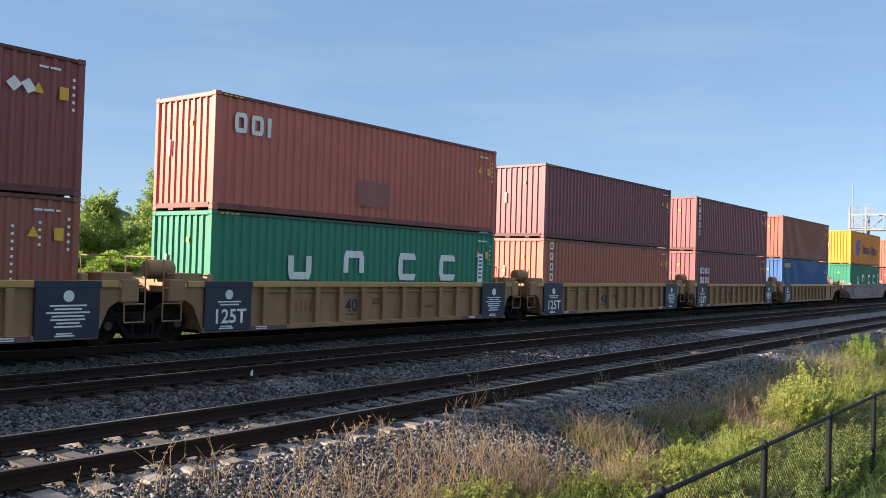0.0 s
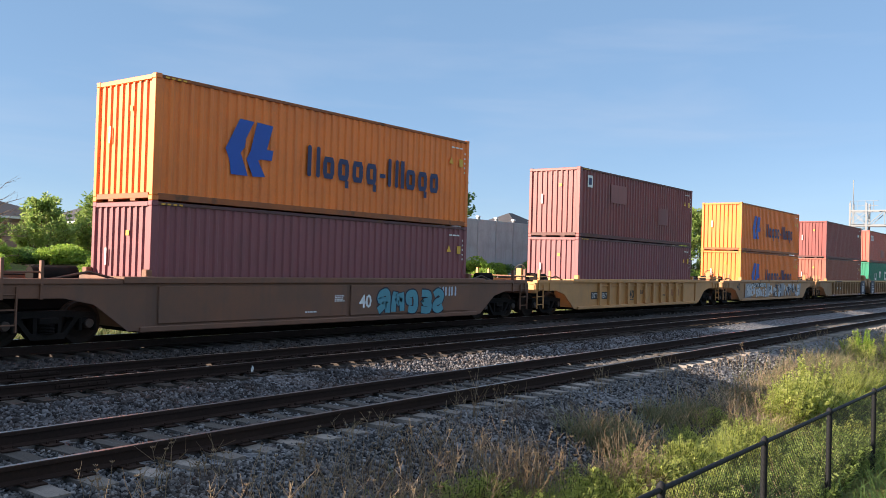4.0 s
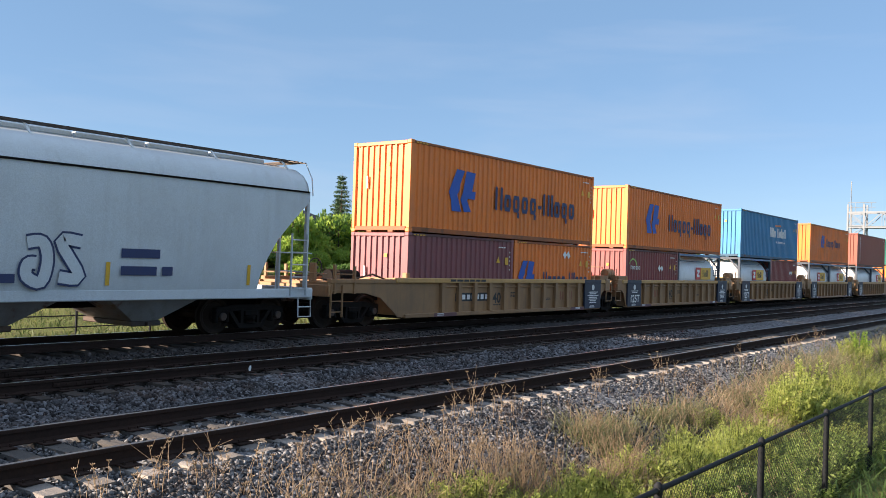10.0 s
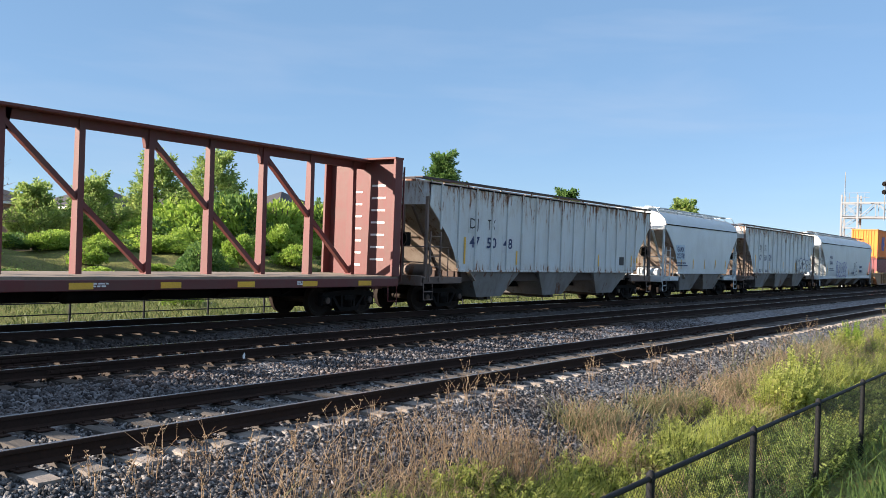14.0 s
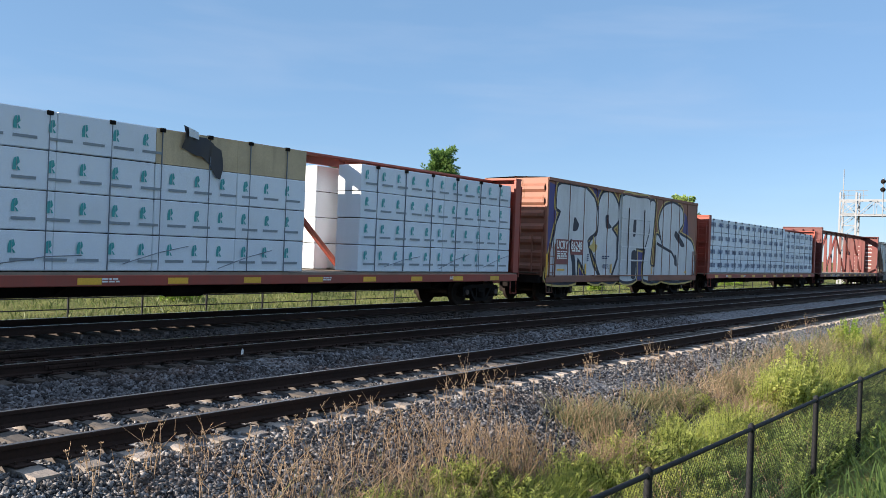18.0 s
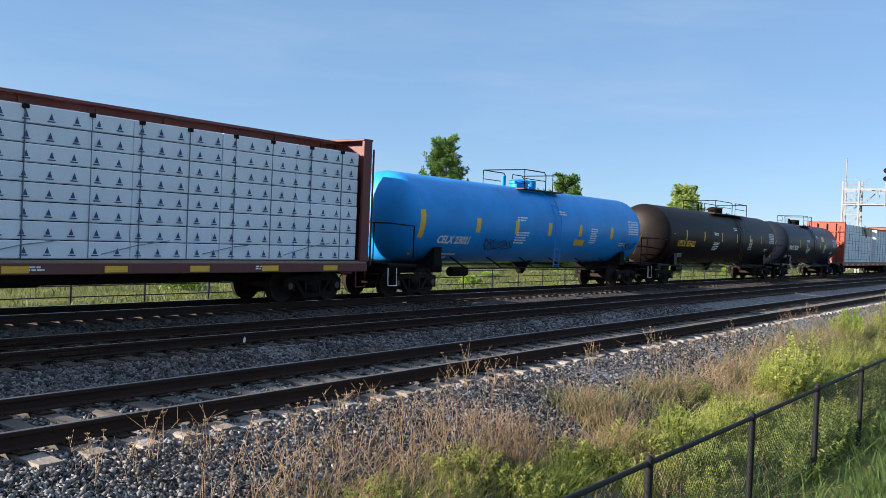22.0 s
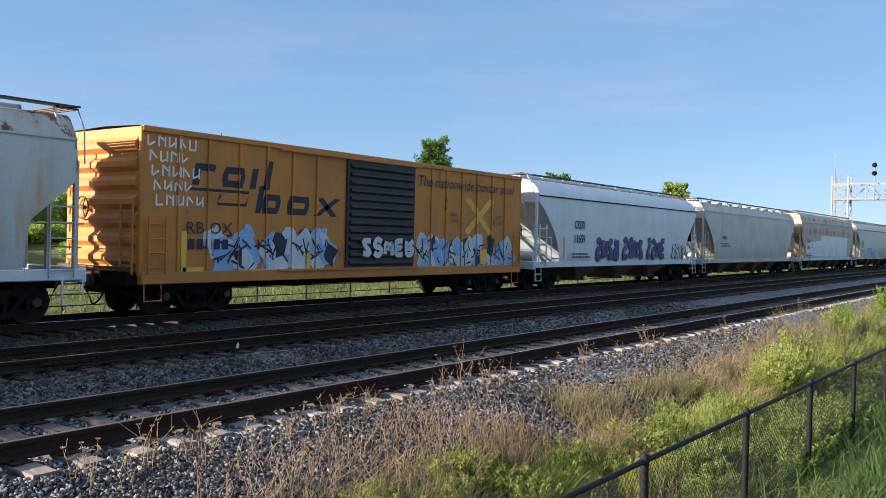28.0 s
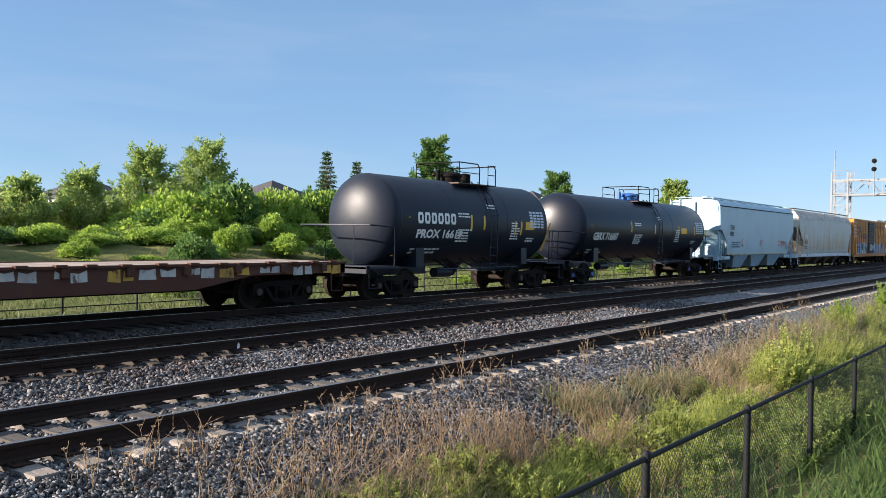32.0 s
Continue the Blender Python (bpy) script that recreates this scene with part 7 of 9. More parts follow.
def on_shell(parent, shapes, material, R, zc, name, label=""):
    """Shapes in (x, z) wrapped on the near side of a tank; z is the height above the rail."""
    s = Solid()
    for p in shapes:
        xs, zs = [q[0] for q in p], [q[1] for q in p]
        if len(p) == 4 and abs(p[0][0] - p[3][0]) < 1e-6:
            n = max(1, int((max(zs) - min(zs)) / 0.12))
            rows = [[(x, -math.sqrt(max(0, (R + 0.006) ** 2 - (z - zc) ** 2)), z) for z in [min(zs) + (max(zs) - min(zs)) * i / n for i in range(n + 1)]] for x in (min(xs), max(xs))]
            s.sheet(rows)
        else:
            s.add([(x, -math.sqrt(max(0, (R + 0.006) ** 2 - (z - zc) ** 2)), z) for x, z in p], [tuple(range(len(p)))])
    ob = part(name, s, material, parent, label, fix=False)
    if len(shapes) > 1:
        ob["kind"] = "stuff"
    return ob


def shell_letters(ob, text, x, z, size, ink, R, zc, width=None):
    """Letters that lean with the shell at their height."""
    dz = z + size / 2 - zc
    y = -math.sqrt(R * R - dz * dz) - 0.012
    o = lettering(text, size, ink, ob, (0, 0, 0), width=width, bold=0.016)
    a = math.degrees(math.asin(dz / R))
    o.matrix_basis = pose(x, y + 0.5 * size * math.sin(radians(a)) * -1, z, -a)
    return o


# ---- centre beam wagons ----
def beam_wagon(rear, front, body, label, loaded=False, top=4.32, seed=0, bays=6):
    L = front - rear
    s0, half = (front + rear) / 2, (front - rear) / 2
    ob = rider("centre_beam_wagon", label, "flat wagon", s0, 0.0, "centre beam wagons")
    part("deck", Solid().box(-half, half, -1.45, 1.45, 1.08, 1.16), paint((0.26, 0.21, 0.16), 0.85, dirty=0.5), ob)
    for k in (-1, 1):
        part("side_sill", Solid().box(-half, half, k * 1.50, k * 1.42, 0.86, 1.10, 0.015), body, ob)
        bh = Solid().box(k * half, k * (half - 0.06), -1.48, 1.48, 1.16, top)
        part("bulkhead", bh, body, ob)
        for j in (-1, 1):
            part("bulkhead_post", Solid().box(k * (half + 0.02), k * (half - 0.32), j * 1.50, j * 1.40, 1.16, top + 0.02, 0.012), body, ob)
        for y in (-0.75, 0.0, 0.75):
            part("bulkhead_stiffener", Solid().box(k * (half + 0.16), k * half, y - 0.06, y + 0.06, 1.16, top - 0.1, 0.01), body, ob)
        for z in (1.9, 2.8, 3.7):
            part("bulkhead_brace", Solid().box(k * (half + 0.10), k * half, -1.4, 1.4, z, z + 0.12, 0.01), body, ob)
        part("bulkhead_cap", Solid().box(k * (half + 0.05), k * (half - 0.34), -1.5, 1.5, top, top + 0.06, 0.01), body, ob)
        lad = ladder(Solid(), k * (half + 0.2), k * (half + 0.2), -1.4, -0.95, 1.0, top - 0.2, 9)
        part("ladder", lad, body, ob)
        st = Solid().tube([(k * (half - 0.1), -1.5, 0.9), (k * (half - 0.1), -1.52, 0.42), (k * (half - 0.5), -1.52, 0.42), (k * (half - 0.5), -1.5, 0.9)], 0.02, 5)
        part("sill_step", st, body, ob)
        part("end_sill", Solid().box(k * (half + 0.55), k * half, -0.4, 0.4, 0.72, 1.1, 0.02), body, ob)
        truck(ob, k * (half - 1.75), s0)
        coupling(ob, k * (half + 0.5), k)
    part("top_chord", Solid().box(-half + 0.06, half - 0.06, -0.38, 0.38, top - 0.05, top + 0.02, 0.01).box(-half + 0.06, half - 0.06, -0.05, 0.05, top - 0.26, top - 0.05), body, ob)
    step = (L - 1.2) / (2 * bays)
    for i in range(2 * bays + 1):
        x = -half + 0.6 + i * step
        s = Solid()
        w0, w1 = 0.14, 0.09
        s.add([(x - 0.075, -w0, 1.16), (x + 0.075, -w0, 1.16), (x + 0.075, w0, 1.16), (x - 0.075, w0, 1.16), (x - 0.075, -w1, top - 0.05), (x + 0.075, -w1, top - 0.05), (x + 0.075, w1, top - 0.05), (x - 0.075, w1, top - 0.05)],
              [(3, 2, 1, 0), (4, 5, 6, 7), (0, 1, 5, 4), (1, 2, 6, 5), (2, 3, 7, 6), (3, 0, 4, 7)])
        part("truss_post", s, body, ob)
    for i in range(bays):
        x = -half + 0.6 + 2 * i * step
        a, b = ((x + 2 * step, 1.2), (x, top - 0.25)) if i >= bays / 2 else ((x, 1.2), (x + 2 * step, top - 0.25))
        part("truss_diagonal", Solid().beam((a[0], 0, a[1]), (b[0], 0, b[1]), 0.14, 0.12), body, ob)
        g = b
        part("gusset", Solid().prism([(g[0] - 0.22, top - 0.05), (g[0] + 0.22, top - 0.05), (g[0] + 0.14, top - 0.5), (g[0] - 0.14, top - 0.5)], "y", -0.06, 0.06), body, ob)
    part("centre_sill", Solid().box(-half, half, -0.3, 0.3, 0.55, 1.08, 0.02), UNDER, ob)
    for i in range(8):
        x = -half + 3.6 + (L - 7.2) * i / 7
        part("crossbearer", Solid().prism([(-1.42, 1.06), (1.42, 1.06), (0.3, 0.6), (-0.3, 0.6)], "x", x - 0.05, x + 0.05), UNDER, ob)
    part("brake_cylinder", Solid().cyl("x", (1.5, -0.75, 0.72), 0.17, 0.4, 12), UNDER, ob, angle=40)
    part("air_reservoir", Solid().cyl("x", (-2.6, -0.7, 0.74), 0.2, 0.5, 12), UNDER, ob, angle=40)
    part("brake_wheel", once("brake_wheel", brake_wheel_mesh), None, ob, at=pose(-half - 0.2, 0.7, 2.3))
    rng = random.Random(seed)
    n = 10
    for i in range(n):
        x = -half + 1.2 + (L - 3) * i / (n - 1)
        part("reflector_strip", Solid().box(x, x + 0.55, -1.505, -1.502, 0.90, 1.04), REFLECT, ob)
    decal(sum([bars(x, 1.0, 2, 0.6, 0.035, rng) for x in (-half + 3.1, -half + 6.0, 1.1, half - 4.2)], []), WHITE, ob, -1.504, "small_print")
    ob["half"] = half
    return ob


def lumber_load(wagon_rear, wagon_front, x0, x1, rows, pack_h, cols, wrap, marks, label, top=4.2, gapless=True, seed=0, open_top=()):
    """Wrapped timber packs stacked along one wagon between x0 and x1 of its length, both sides of the beam."""
    s0 = (wagon_rear + wagon_front) / 2
    ob = rider("timber_load", label, "timber", s0, 0.0, "timber loads")
    rng = random.Random(seed)
    w = (x1 - x0) / cols
    for k in (-1, 1):
        for r in range(rows):
            z = 1.18 + r * pack_h
            if z + pack_h > top + 0.3:
                break
            for c in range(cols):
                a = x0 + c * w + rng.uniform(0, 0.012)
                dy = rng.uniform(0.0, 0.025)
                yo, yi = 1.36 + dy, 0.44
                if (r, c) in open_top:
                    part("bare_planks", Solid().box(a, a + w - 0.01, k * yo, k * yi, z, z + pack_h - 0.03), PLANK, ob, "bare sawn planks, wrap torn off")
                else:
                    part("timber_pack", Solid().box(a, a + w - 0.006, k * yo, k * yi, z + 0.004, z + pack_h - 0.014, 0.018), wrap, ob)
            if r:
                part("spacer", Solid().box(x0 + 0.02, x1 - 0.02, k * 1.30, k * 0.5, z - 0.014, z + 0.004), UNDER, ob)
    for m, h, dz, mat, step in marks:
        polys = []
        for r in range(rows):
            z = 1.18 + r * pack_h + dz
            if z + h > top + 0.2:
                break
            x = x0 + 0.18
            while x < x1 - 0.35:
                if (r, int((x - x0) / w)) not in open_top:
                    polys += m(x + rng.uniform(-0.03, 0.03), z, h)
                x += step
        decal(polys, mat, ob, -1.392, "pack_mark")
    z1 = 1.18 + rows * pack_h - 0.03
    n = int((x1 - x0) / 1.22)
    for i in range(n):
        x = x0 + (x1 - x0) * (i + 0.5) / n + rng.uniform(-0.08, 0.08)
        part("strap", Solid().box(x - 0.006, x + 0.006, -1.396, -1.36, 1.2, min(z1, top + 0.27)), GREYFOLD, ob)
        part("strap_guard", Solid().box(x - 0.07, x + 0.07, -1.41, -1.30, min(z1, top + 0.27) - 0.07, min(z1, top + 0.27) + 0.02, 0.01), UNDER, ob)
        if i % 2:
            a, b = (x - 0.9, 1.25 + rng.uniform(0, 0.1)), (x + 0.8, 1.6 + rng.uniform(-0.1, 0.2))
            part("wrap_fold", Solid().tube([(max(x0, a[0]), -1.395, a[1]), (x, -1.40, (a[1] + b[1]) / 2 + 0.05), (min(x1, b[0]), -1.395, b[1])], 0.010, 4), GREYFOLD, ob)
    return ob


GREYFOLD = paint((0.16, 0.19, 0.23), 0.6, dirty=0.1)
PLANK = paint((0.50, 0.40, 0.25), 0.8, dirty=0.3)
WRAP = paint((0.64, 0.70, 0.76), 0.5, dirty=0.12, dirt=(0.4, 0.4, 0.4), bump=0.5, size=0.6, vary=0.04)

# ---- the train, front to back; places are along the line at the start ----
def way(t):
    """How far the train has run."""
    return 18.42 * t + 0.008 * t * t


MAROON, PLUM, BRICK = (0.26, 0.062, 0.056), (0.24, 0.070, 0.076), (0.42, 0.125, 0.075)
CORAL, GREEN, ORANGE = (0.52, 0.13, 0.09), (0.012, 0.20, 0.115), (0.88, 0.22, 0.032)
SKYBLUE, BLUE, BROWN = (0.05, 0.25, 0.47), (0.025, 0.11, 0.30), (0.33, 0.095, 0.062)
H40, L40, L20, FLOOR = 2.896, 12.192, 6.058, 0.295


def orange_marks(c, low=0.0, big=True, H=2.896):
    y = -1.224
    if big:
        decal(bird_shape(-4.1, 0.8 + low, 1.4), LOGO_BLUE, c, y, "emblem", "blue painted emblem of slanted shapes")
        decal(word_shape("Hxgxg-Hlxgx", -1.35, 1.0 + low, 0.84, 0.56, 0.17, 0.14), NAVY, c, y, "word_mark")
    else:
        decal(bird_shape(-3.0, 1.2 + low, 0.95), LOGO_BLUE, c, y, "emblem", "blue painted emblem of slanted shapes")
        decal(word_shape("Hxgxg-Hlxgx", -1.4, 1.3 + low, 0.62, 0.58, 0.19, 0.14), NAVY, c, y, "word_mark")


def spaced_marks(c):
    y = -1.224
    for x, gone in ((-3.6, 3), (-1.5, 2), (0.9, 1), (2.95, 1)):
        q = ring_block(x, 1.22, x + 0.85, 2.05, 0.2)
        decal(q[:gone] + q[gone + 1:], WHITE, c, y, "word_mark")
    part("web_print", Solid().add([(1.9, y, 0.78), (3.0, y, 0.78), (3.0, y, 0.88), (1.9, y, 0.88)], [(0, 1, 2, 3)]), WHITE, c, fix=False)
    decal([rect(5.1, 0.95, 5.4, 2.15)], WHITE, c, y - 0.001, "white_panel")
    decal(bars(5.16, 2.0, 6, 0.18, 0.06, random.Random(3), 1.3), NAVY, c, y - 0.003, "small_print")


def column_mark(c, x, n=6, z=2.45, h=0.3):
    decal(sum([word_shape("O", x, z - i * h * 1.35, h, 0.9, 0.24) for i in range(n)], []), WHITE, c, -1.224, "word_mark")


def diamonds(c, x, z):
    for d in (0.0, 0.42):
        decal([[(x + 0.7 * d, z), (x + 0.7 * d + 0.16, z - 0.16 - 0.1 * d), (x + 0.7 * d, z - 0.32), (x + 0.7 * d - 0.16, z - 0.16 + 0.1 * d)]], WHITE, c, -1.225, "hazard_placard", "white diamond placard")


TOPZ = FLOOR + H40 + 0.006
# a far pair of stacks ahead
container(99.9, FLOOR, L40, H40, MAROON, "dark red corrugated steel container in a well wagon", 90)
container(99.9, TOPZ, L40, H40, CORAL, "red corrugated steel container stacked on another", 91)
well_wagon(99.9, "end", "end", TAN, LIT_TAN, "tan ribbed steel well wagon carrying stacked containers", False, seed=90)
c = container(79.75, FLOOR, L40, H40, GREEN, "green corrugated container with white letter shapes", 1)
spaced_marks(c)
c = container(79.75, TOPZ, L40, H40, (0.82, 0.28, 0.02), "amber corrugated container with faded blue marks", 2)
orange_marks(c)
well_wagon(79.75, "end", "end", PINK_WELL, PINK_WELL, "faded pink-grey flush-sided well wagon with worn paint", False, skin="flush", seed=1)
for i, (s, low, high, la, lb) in enumerate((
        (59.98, BLUE, BROWN, "dark blue corrugated container in a well wagon", "faded red-brown corrugated container stacked on a blue one"),
        (44.38, PLUM, PLUM, "plum corrugated container in a well wagon", "plum corrugated container on top of another"),
        (28.77, BRICK, PLUM, "brick-red corrugated container with white letter column", "dark plum corrugated container on a brick-red one"),
        (13.18, GREEN, CORAL, "green corrugated container with large white letter shapes", "coral-red corrugated container on a green one"),
        (-2.38, BROWN, MAROON, "faded brown-red corrugated container in a well wagon", "maroon corrugated container with white hazard diamonds"))):
    a = container(s, FLOOR, L40, H40, low, la, 10 + i)
    b = container(s, TOPZ, L40, H40, high, lb, 20 + i)
    well_wagon(s, "joint" if i < 4 else "end", "end" if i == 0 else "joint", TAN, LIT_TAN, "tan ribbed steel well wagon with dark blue end plates", True, seed=i)
    if i == 0:
        decal([rect(-5.6, 2.3, -4.2, 2.6)], paint((0.35, 0.4, 0.1), 0.6), a, -1.224, "pale_mark")
    if i == 1:
        column_mark(b, -5.75, 5)
        decal(word_shape("xxxx", -5.4, 1.7, 0.45), WHITE, a, -1.224, "word_mark")
        decal(word_shape("xxxx", -5.4, 1.2, 0.45), WHITE, a, -1.224, "word_mark")
    if i == 2:
        column_mark(a, -5.6, 6)
    if i == 3:
        spaced_marks(a)
        decal(word_shape("OOI", -5.5, 1.95, 0.5, 0.85, 0.22), WHITE, b, -1.224, "word_mark")
        decal([rect(-1.0, 0.45, 0.4, 1.2)], paint((0.30, 0.095, 0.08), 0.6), b, -1.2235, "repainted_patch")
    if i == 4:
        diamonds(b, 4.6, 2.3)
        decal(sum([bars(4.65, 2.2 - k * 0.15, 1, 0.06, 0.055, random.Random(k)) for k in range(10)], []) + sum([bars(5.2, 2.3 - k * 0.15, 1, 0.06, 0.055, random.Random(k)) for k in range(4)], []), WHITE, a, -1.224, "letter_column")


FORMS = (
    [(0.9, 0.82), (0.5, 1.0), (0.12, 0.8), (0.3, 0.55), (0.75, 0.45), (0.88, 0.2), (0.5, 0.0), (0.1, 0.15)],
    [(0.1, 0.0), (0.15, 0.95), (0.7, 0.95), (0.8, 0.62), (0.25, 0.5), (0.9, 0.02)],
    [(0.1, 0.05), (0.18, 0.9), (0.45, 0.45), (0.75, 0.92), (0.88, 0.0)],
    [(0.85, 0.9), (0.3, 0.95), (0.1, 0.5), (0.3, 0.05), (0.85, 0.1), (0.8, 0.45), (0.5, 0.45)],
    [(0.1, 0.9), (0.85, 0.88), (0.15, 0.12), (0.9, 0.08)],
    [(0.85, 0.95), (0.15, 0.9), (0.2, 0.5), (0.7, 0.5), (0.2, 0.48), (0.15, 0.06), (0.88, 0.04)])


def soft_line(pts, n=4):
    """An open soft curve through a few points."""
    q = [pts[0]] + list(pts) + [pts[-1]]
    out = []
    for i in range(len(pts) - 1):
        p0, p1, p2, p3 = (Vector(q[i + k]) for k in range(4))
        for k in range(n):
            u = k / n
            out.append(tuple(0.5 * (2 * p1 + (p2 - p0) * u + (2 * p0 - 5 * p1 + 4 * p2 - p3) * u * u + (3 * p1 - p0 - 3 * p2 + p3) * u ** 3)))
    return out + [tuple(pts[-1])]


def scrawl(ob, x, z, w, h, fill, line, y, n=5, seed=0, glow=None):
    """A sprayed tag: fat rounded strokes that crowd each other, each with a dark edge."""
    rng = random.Random(seed)
    step = w / n
    if glow:
        decal([[(x - 0.12 * step, z - 0.05 * h), (x + w * 0.5, z - 0.1 * h), (x + w + 0.1 * step, z - 0.05 * h), (x + w + 0.12 * step, z + h), (x + w * 0.45, z + 1.08 * h), (x - 0.1 * step, z + 1.02 * h)]], glow, ob, y + 0.001, "spray_ground")
    edges, fills = Solid(), Solid()
    first = rng.randrange(6)
    for i in range(n):
        fx, fz = rng.random() < 0.6, rng.random() < 0.5
        form = [(1 - a if fx else a, 1 - b if fz else b) for a, b in FORMS[(first + i * (1 + seed % 2) + (i // 3)) % 6]]
        k = rng.uniform(0.9, 1.08)
        pts = soft_line([(x + step * (i + 0.10 + 0.80 * a) + rng.uniform(-0.03, 0.03) * step, z + h * (0.14 + 0.72 * b * k) + rng.uniform(-0.03, 0.03) * h) for a, b in form])
        b = min(step, h)
        for s, width, lift in ((edges, 0.46 * b, 0.0), (fills, 0.33 * b, 0.004)):
            for j, q in enumerate(stroke(pts, width, False)):
                s.add([(px, y - lift - 0.0009 * i - 0.0002 * (j % 4), pz) for px, pz in q], [(0, 1, 2, 3)])
    for s, m, name in ((edges, line, "spray_outline"), (fills, fill, "spray_fill")):
        o = part(name, s, m, ob, fix=False)
        o["kind"] = "stuff"


def strip_of(poly, x0, x1):
    """The piece of a polygon between two upright lines."""
    for lim, keep in ((x0, 1), (x1, -1)):
        out = []
        for (ax, az), (bx, bz) in zip(poly, poly[1:] + poly[:1]):
            ia, ib = (ax - lim) * keep >= 0, (bx - lim) * keep >= 0
            if ia:
                out.append((ax, az))
            if ia != ib:
                u = (lim - ax) / (bx - ax)
                out.append((lim, az + (bz - az) * u))
        poly = out
        if len(poly) < 3:
            return None
    return poly


def smooth_loop(pts, n=4):
    """A closed soft curve through a few points."""
    out, m = [], len(pts)
    for i in range(m):
        p0, p1, p2, p3 = (Vector(pts[(i + k) % m]) for k in (-1, 0, 1, 2))
        for k in range(n):
            u = k / n
            q = 0.5 * (2 * p1 + (p2 - p0) * u + (2 * p0 - 5 * p1 + 4 * p2 - p3) * u * u + (3 * p1 - p0 - 3 * p2 + p3) * u ** 3)
            out.append((0.35 * (p1.x + (p2.x - p1.x) * u) + 0.65 * q.x, 0.35 * (p1.y + (p2.y - p1.y) * u) + 0.65 * q.y))
    return out


def stroke(pts, w, closed=True):
    """A painted line of width w along points, as quads joined edge to edge."""
    m = len(pts)
    left, right = [], []
    for i in range(m):
        a, b = Vector(pts[i - 1] if closed or i else pts[0]), Vector(pts[(i + 1) % m] if closed or i < m - 1 else pts[i])
        d = (b - a).normalized()
        s = Vector((-d.y, d.x)) * w / 2
        p = Vector(pts[i])
        left.append(tuple(p + s))
        right.append(tuple(p - s))
    return [[left[i], left[(i + 1) % m], right[(i + 1) % m], right[i]] for i in range(m if closed else m - 1)]


def on_side(ob, polys, material, steps, lift, name, wall=-1.47, stack=0.0):
    """Paint that follows a wagon side: on the wall itself and on each raised post or door (x0, x1, y)."""
    decal(polys, material, ob, wall - 0.003 - lift, name, stack=stack)
    for x0, x1, y in steps:
        cut = [q for q in (strip_of(p, x0, x1) for p in polys) if q]
        if cut:
            decal(cut, material, ob, y - 0.003 - lift, name, stack=stack)


def wild(x0, x1, z0, z1, n, seed, grow=1.0):
    """Ragged overlapping spray shapes, some pale, some blue, with dark cracks."""
    rg = random.Random(seed)
    out = ([], [], [])
    for i in range(n):
        cx, cz = rg.uniform(x0, x1), rg.uniform(z0, z1)
        m = rg.randrange(6, 10)
        a0 = rg.uniform(0, 6)
        p = [(cx + grow * rg.uniform(0.12, 0.42) * math.cos(a0 + k * math.tau / m), max(z0 - 0.15, min(z1 + 0.3 * grow, cz + grow * rg.uniform(0.15, 0.5) * math.sin(a0 + k * math.tau / m)))) for k in range(m)]
        out[i % 3].append(smooth_loop(p, 2) if i % 3 < 2 else p)
    lines = []
    for i in range(n // 2):
        cx, cz = rg.uniform(x0, x1), rg.uniform(z0, z1)
        lines += stroke([(cx, cz), (cx + rg.uniform(-0.3, 0.3), cz + rg.uniform(-0.3, 0.3)), (cx + rg.uniform(-0.4, 0.4), cz + rg.uniform(-0.4, 0.4))], 0.05, False)
    return out + (lines,)


SPRAY_WHITE = paint((0.60, 0.61, 0.62), 0.6, dirty=0.3, dirt=(0.3, 0.28, 0.26), streak=1.4)
INKBLUE = paint((0.03, 0.05, 0.34), 0.6, dirty=0.15)
PALE = paint((0.55, 0.60, 0.66), 0.6, dirty=0.3)
TEAL = paint((0.08, 0.30, 0.36), 0.6, dirty=0.2)
SPRAY_BLUE = paint((0.25, 0.42, 0.70), 0.6, dirty=0.2)
SPRAY_DARK = paint((0.012, 0.012, 0.03), 0.6, dirty=0.1)
PURPLE = paint((0.06, 0.05, 0.20), 0.6, dirty=0.2)
OCHRE = paint((0.55, 0.40, 0.12), 0.6, dirty=0.2)

c = container(-22.25, FLOOR, L40, H40, ORANGE, "orange corrugated container with blue emblem in a rusty well wagon", 30)
orange_marks(c, 0.0)
c = container(-22.25, TOPZ, L40, H40, ORANGE, "orange corrugated container with blue emblem stacked on its twin", 31)
orange_marks(c)
w = well_wagon(-22.25, "end", "end", RUST_WELL, RUST_WELL, "rusty flush-sided well wagon covered in pale spray paint", False, skin="flush", marks="single", seed=5)
scrawl(w, -5.7, 0.40, 1.6, 0.86, SPRAY_WHITE, SPRAY_DARK, -1.469, 4, 1)
scrawl(w, -4.0, 0.38, 2.1, 0.6, SPRAY_WHITE, SPRAY_DARK, -1.469, 5, 2)
for x0, x1, n, seed in ((-1.4, 1.2, 30, 2), (2.0, 5.6, 42, 3)):
    p, q, r, ln = wild(x0, x1, 0.5, 1.1, n, seed, 0.55)
    on_side(w, q, PALE, [], 0.001, "spray_fill", -1.465, 0.0007)
    on_side(w, r, SPRAY_WHITE, [], 0.0014, "spray_patch", -1.465, 0.0007)
    on_side(w, p[:5] + ln, SPRAY_DARK, [], 0.014, "spray_stroke", -1.465, 0.0002)
part("number_panel", Solid().box(-4.55, -2.0, -1.474, -1.470, 1.02, 1.28), BLACKP, w)
lettering("DTTX  455176", 0.19, WHITE, w, (-4.4, -1.485, 1.06), width=2.3, bold=0.008)
lettering("40", 0.42, BLACKP, w, (-7.3, -1.424, 0.86), width=0.55, bold=0.014)
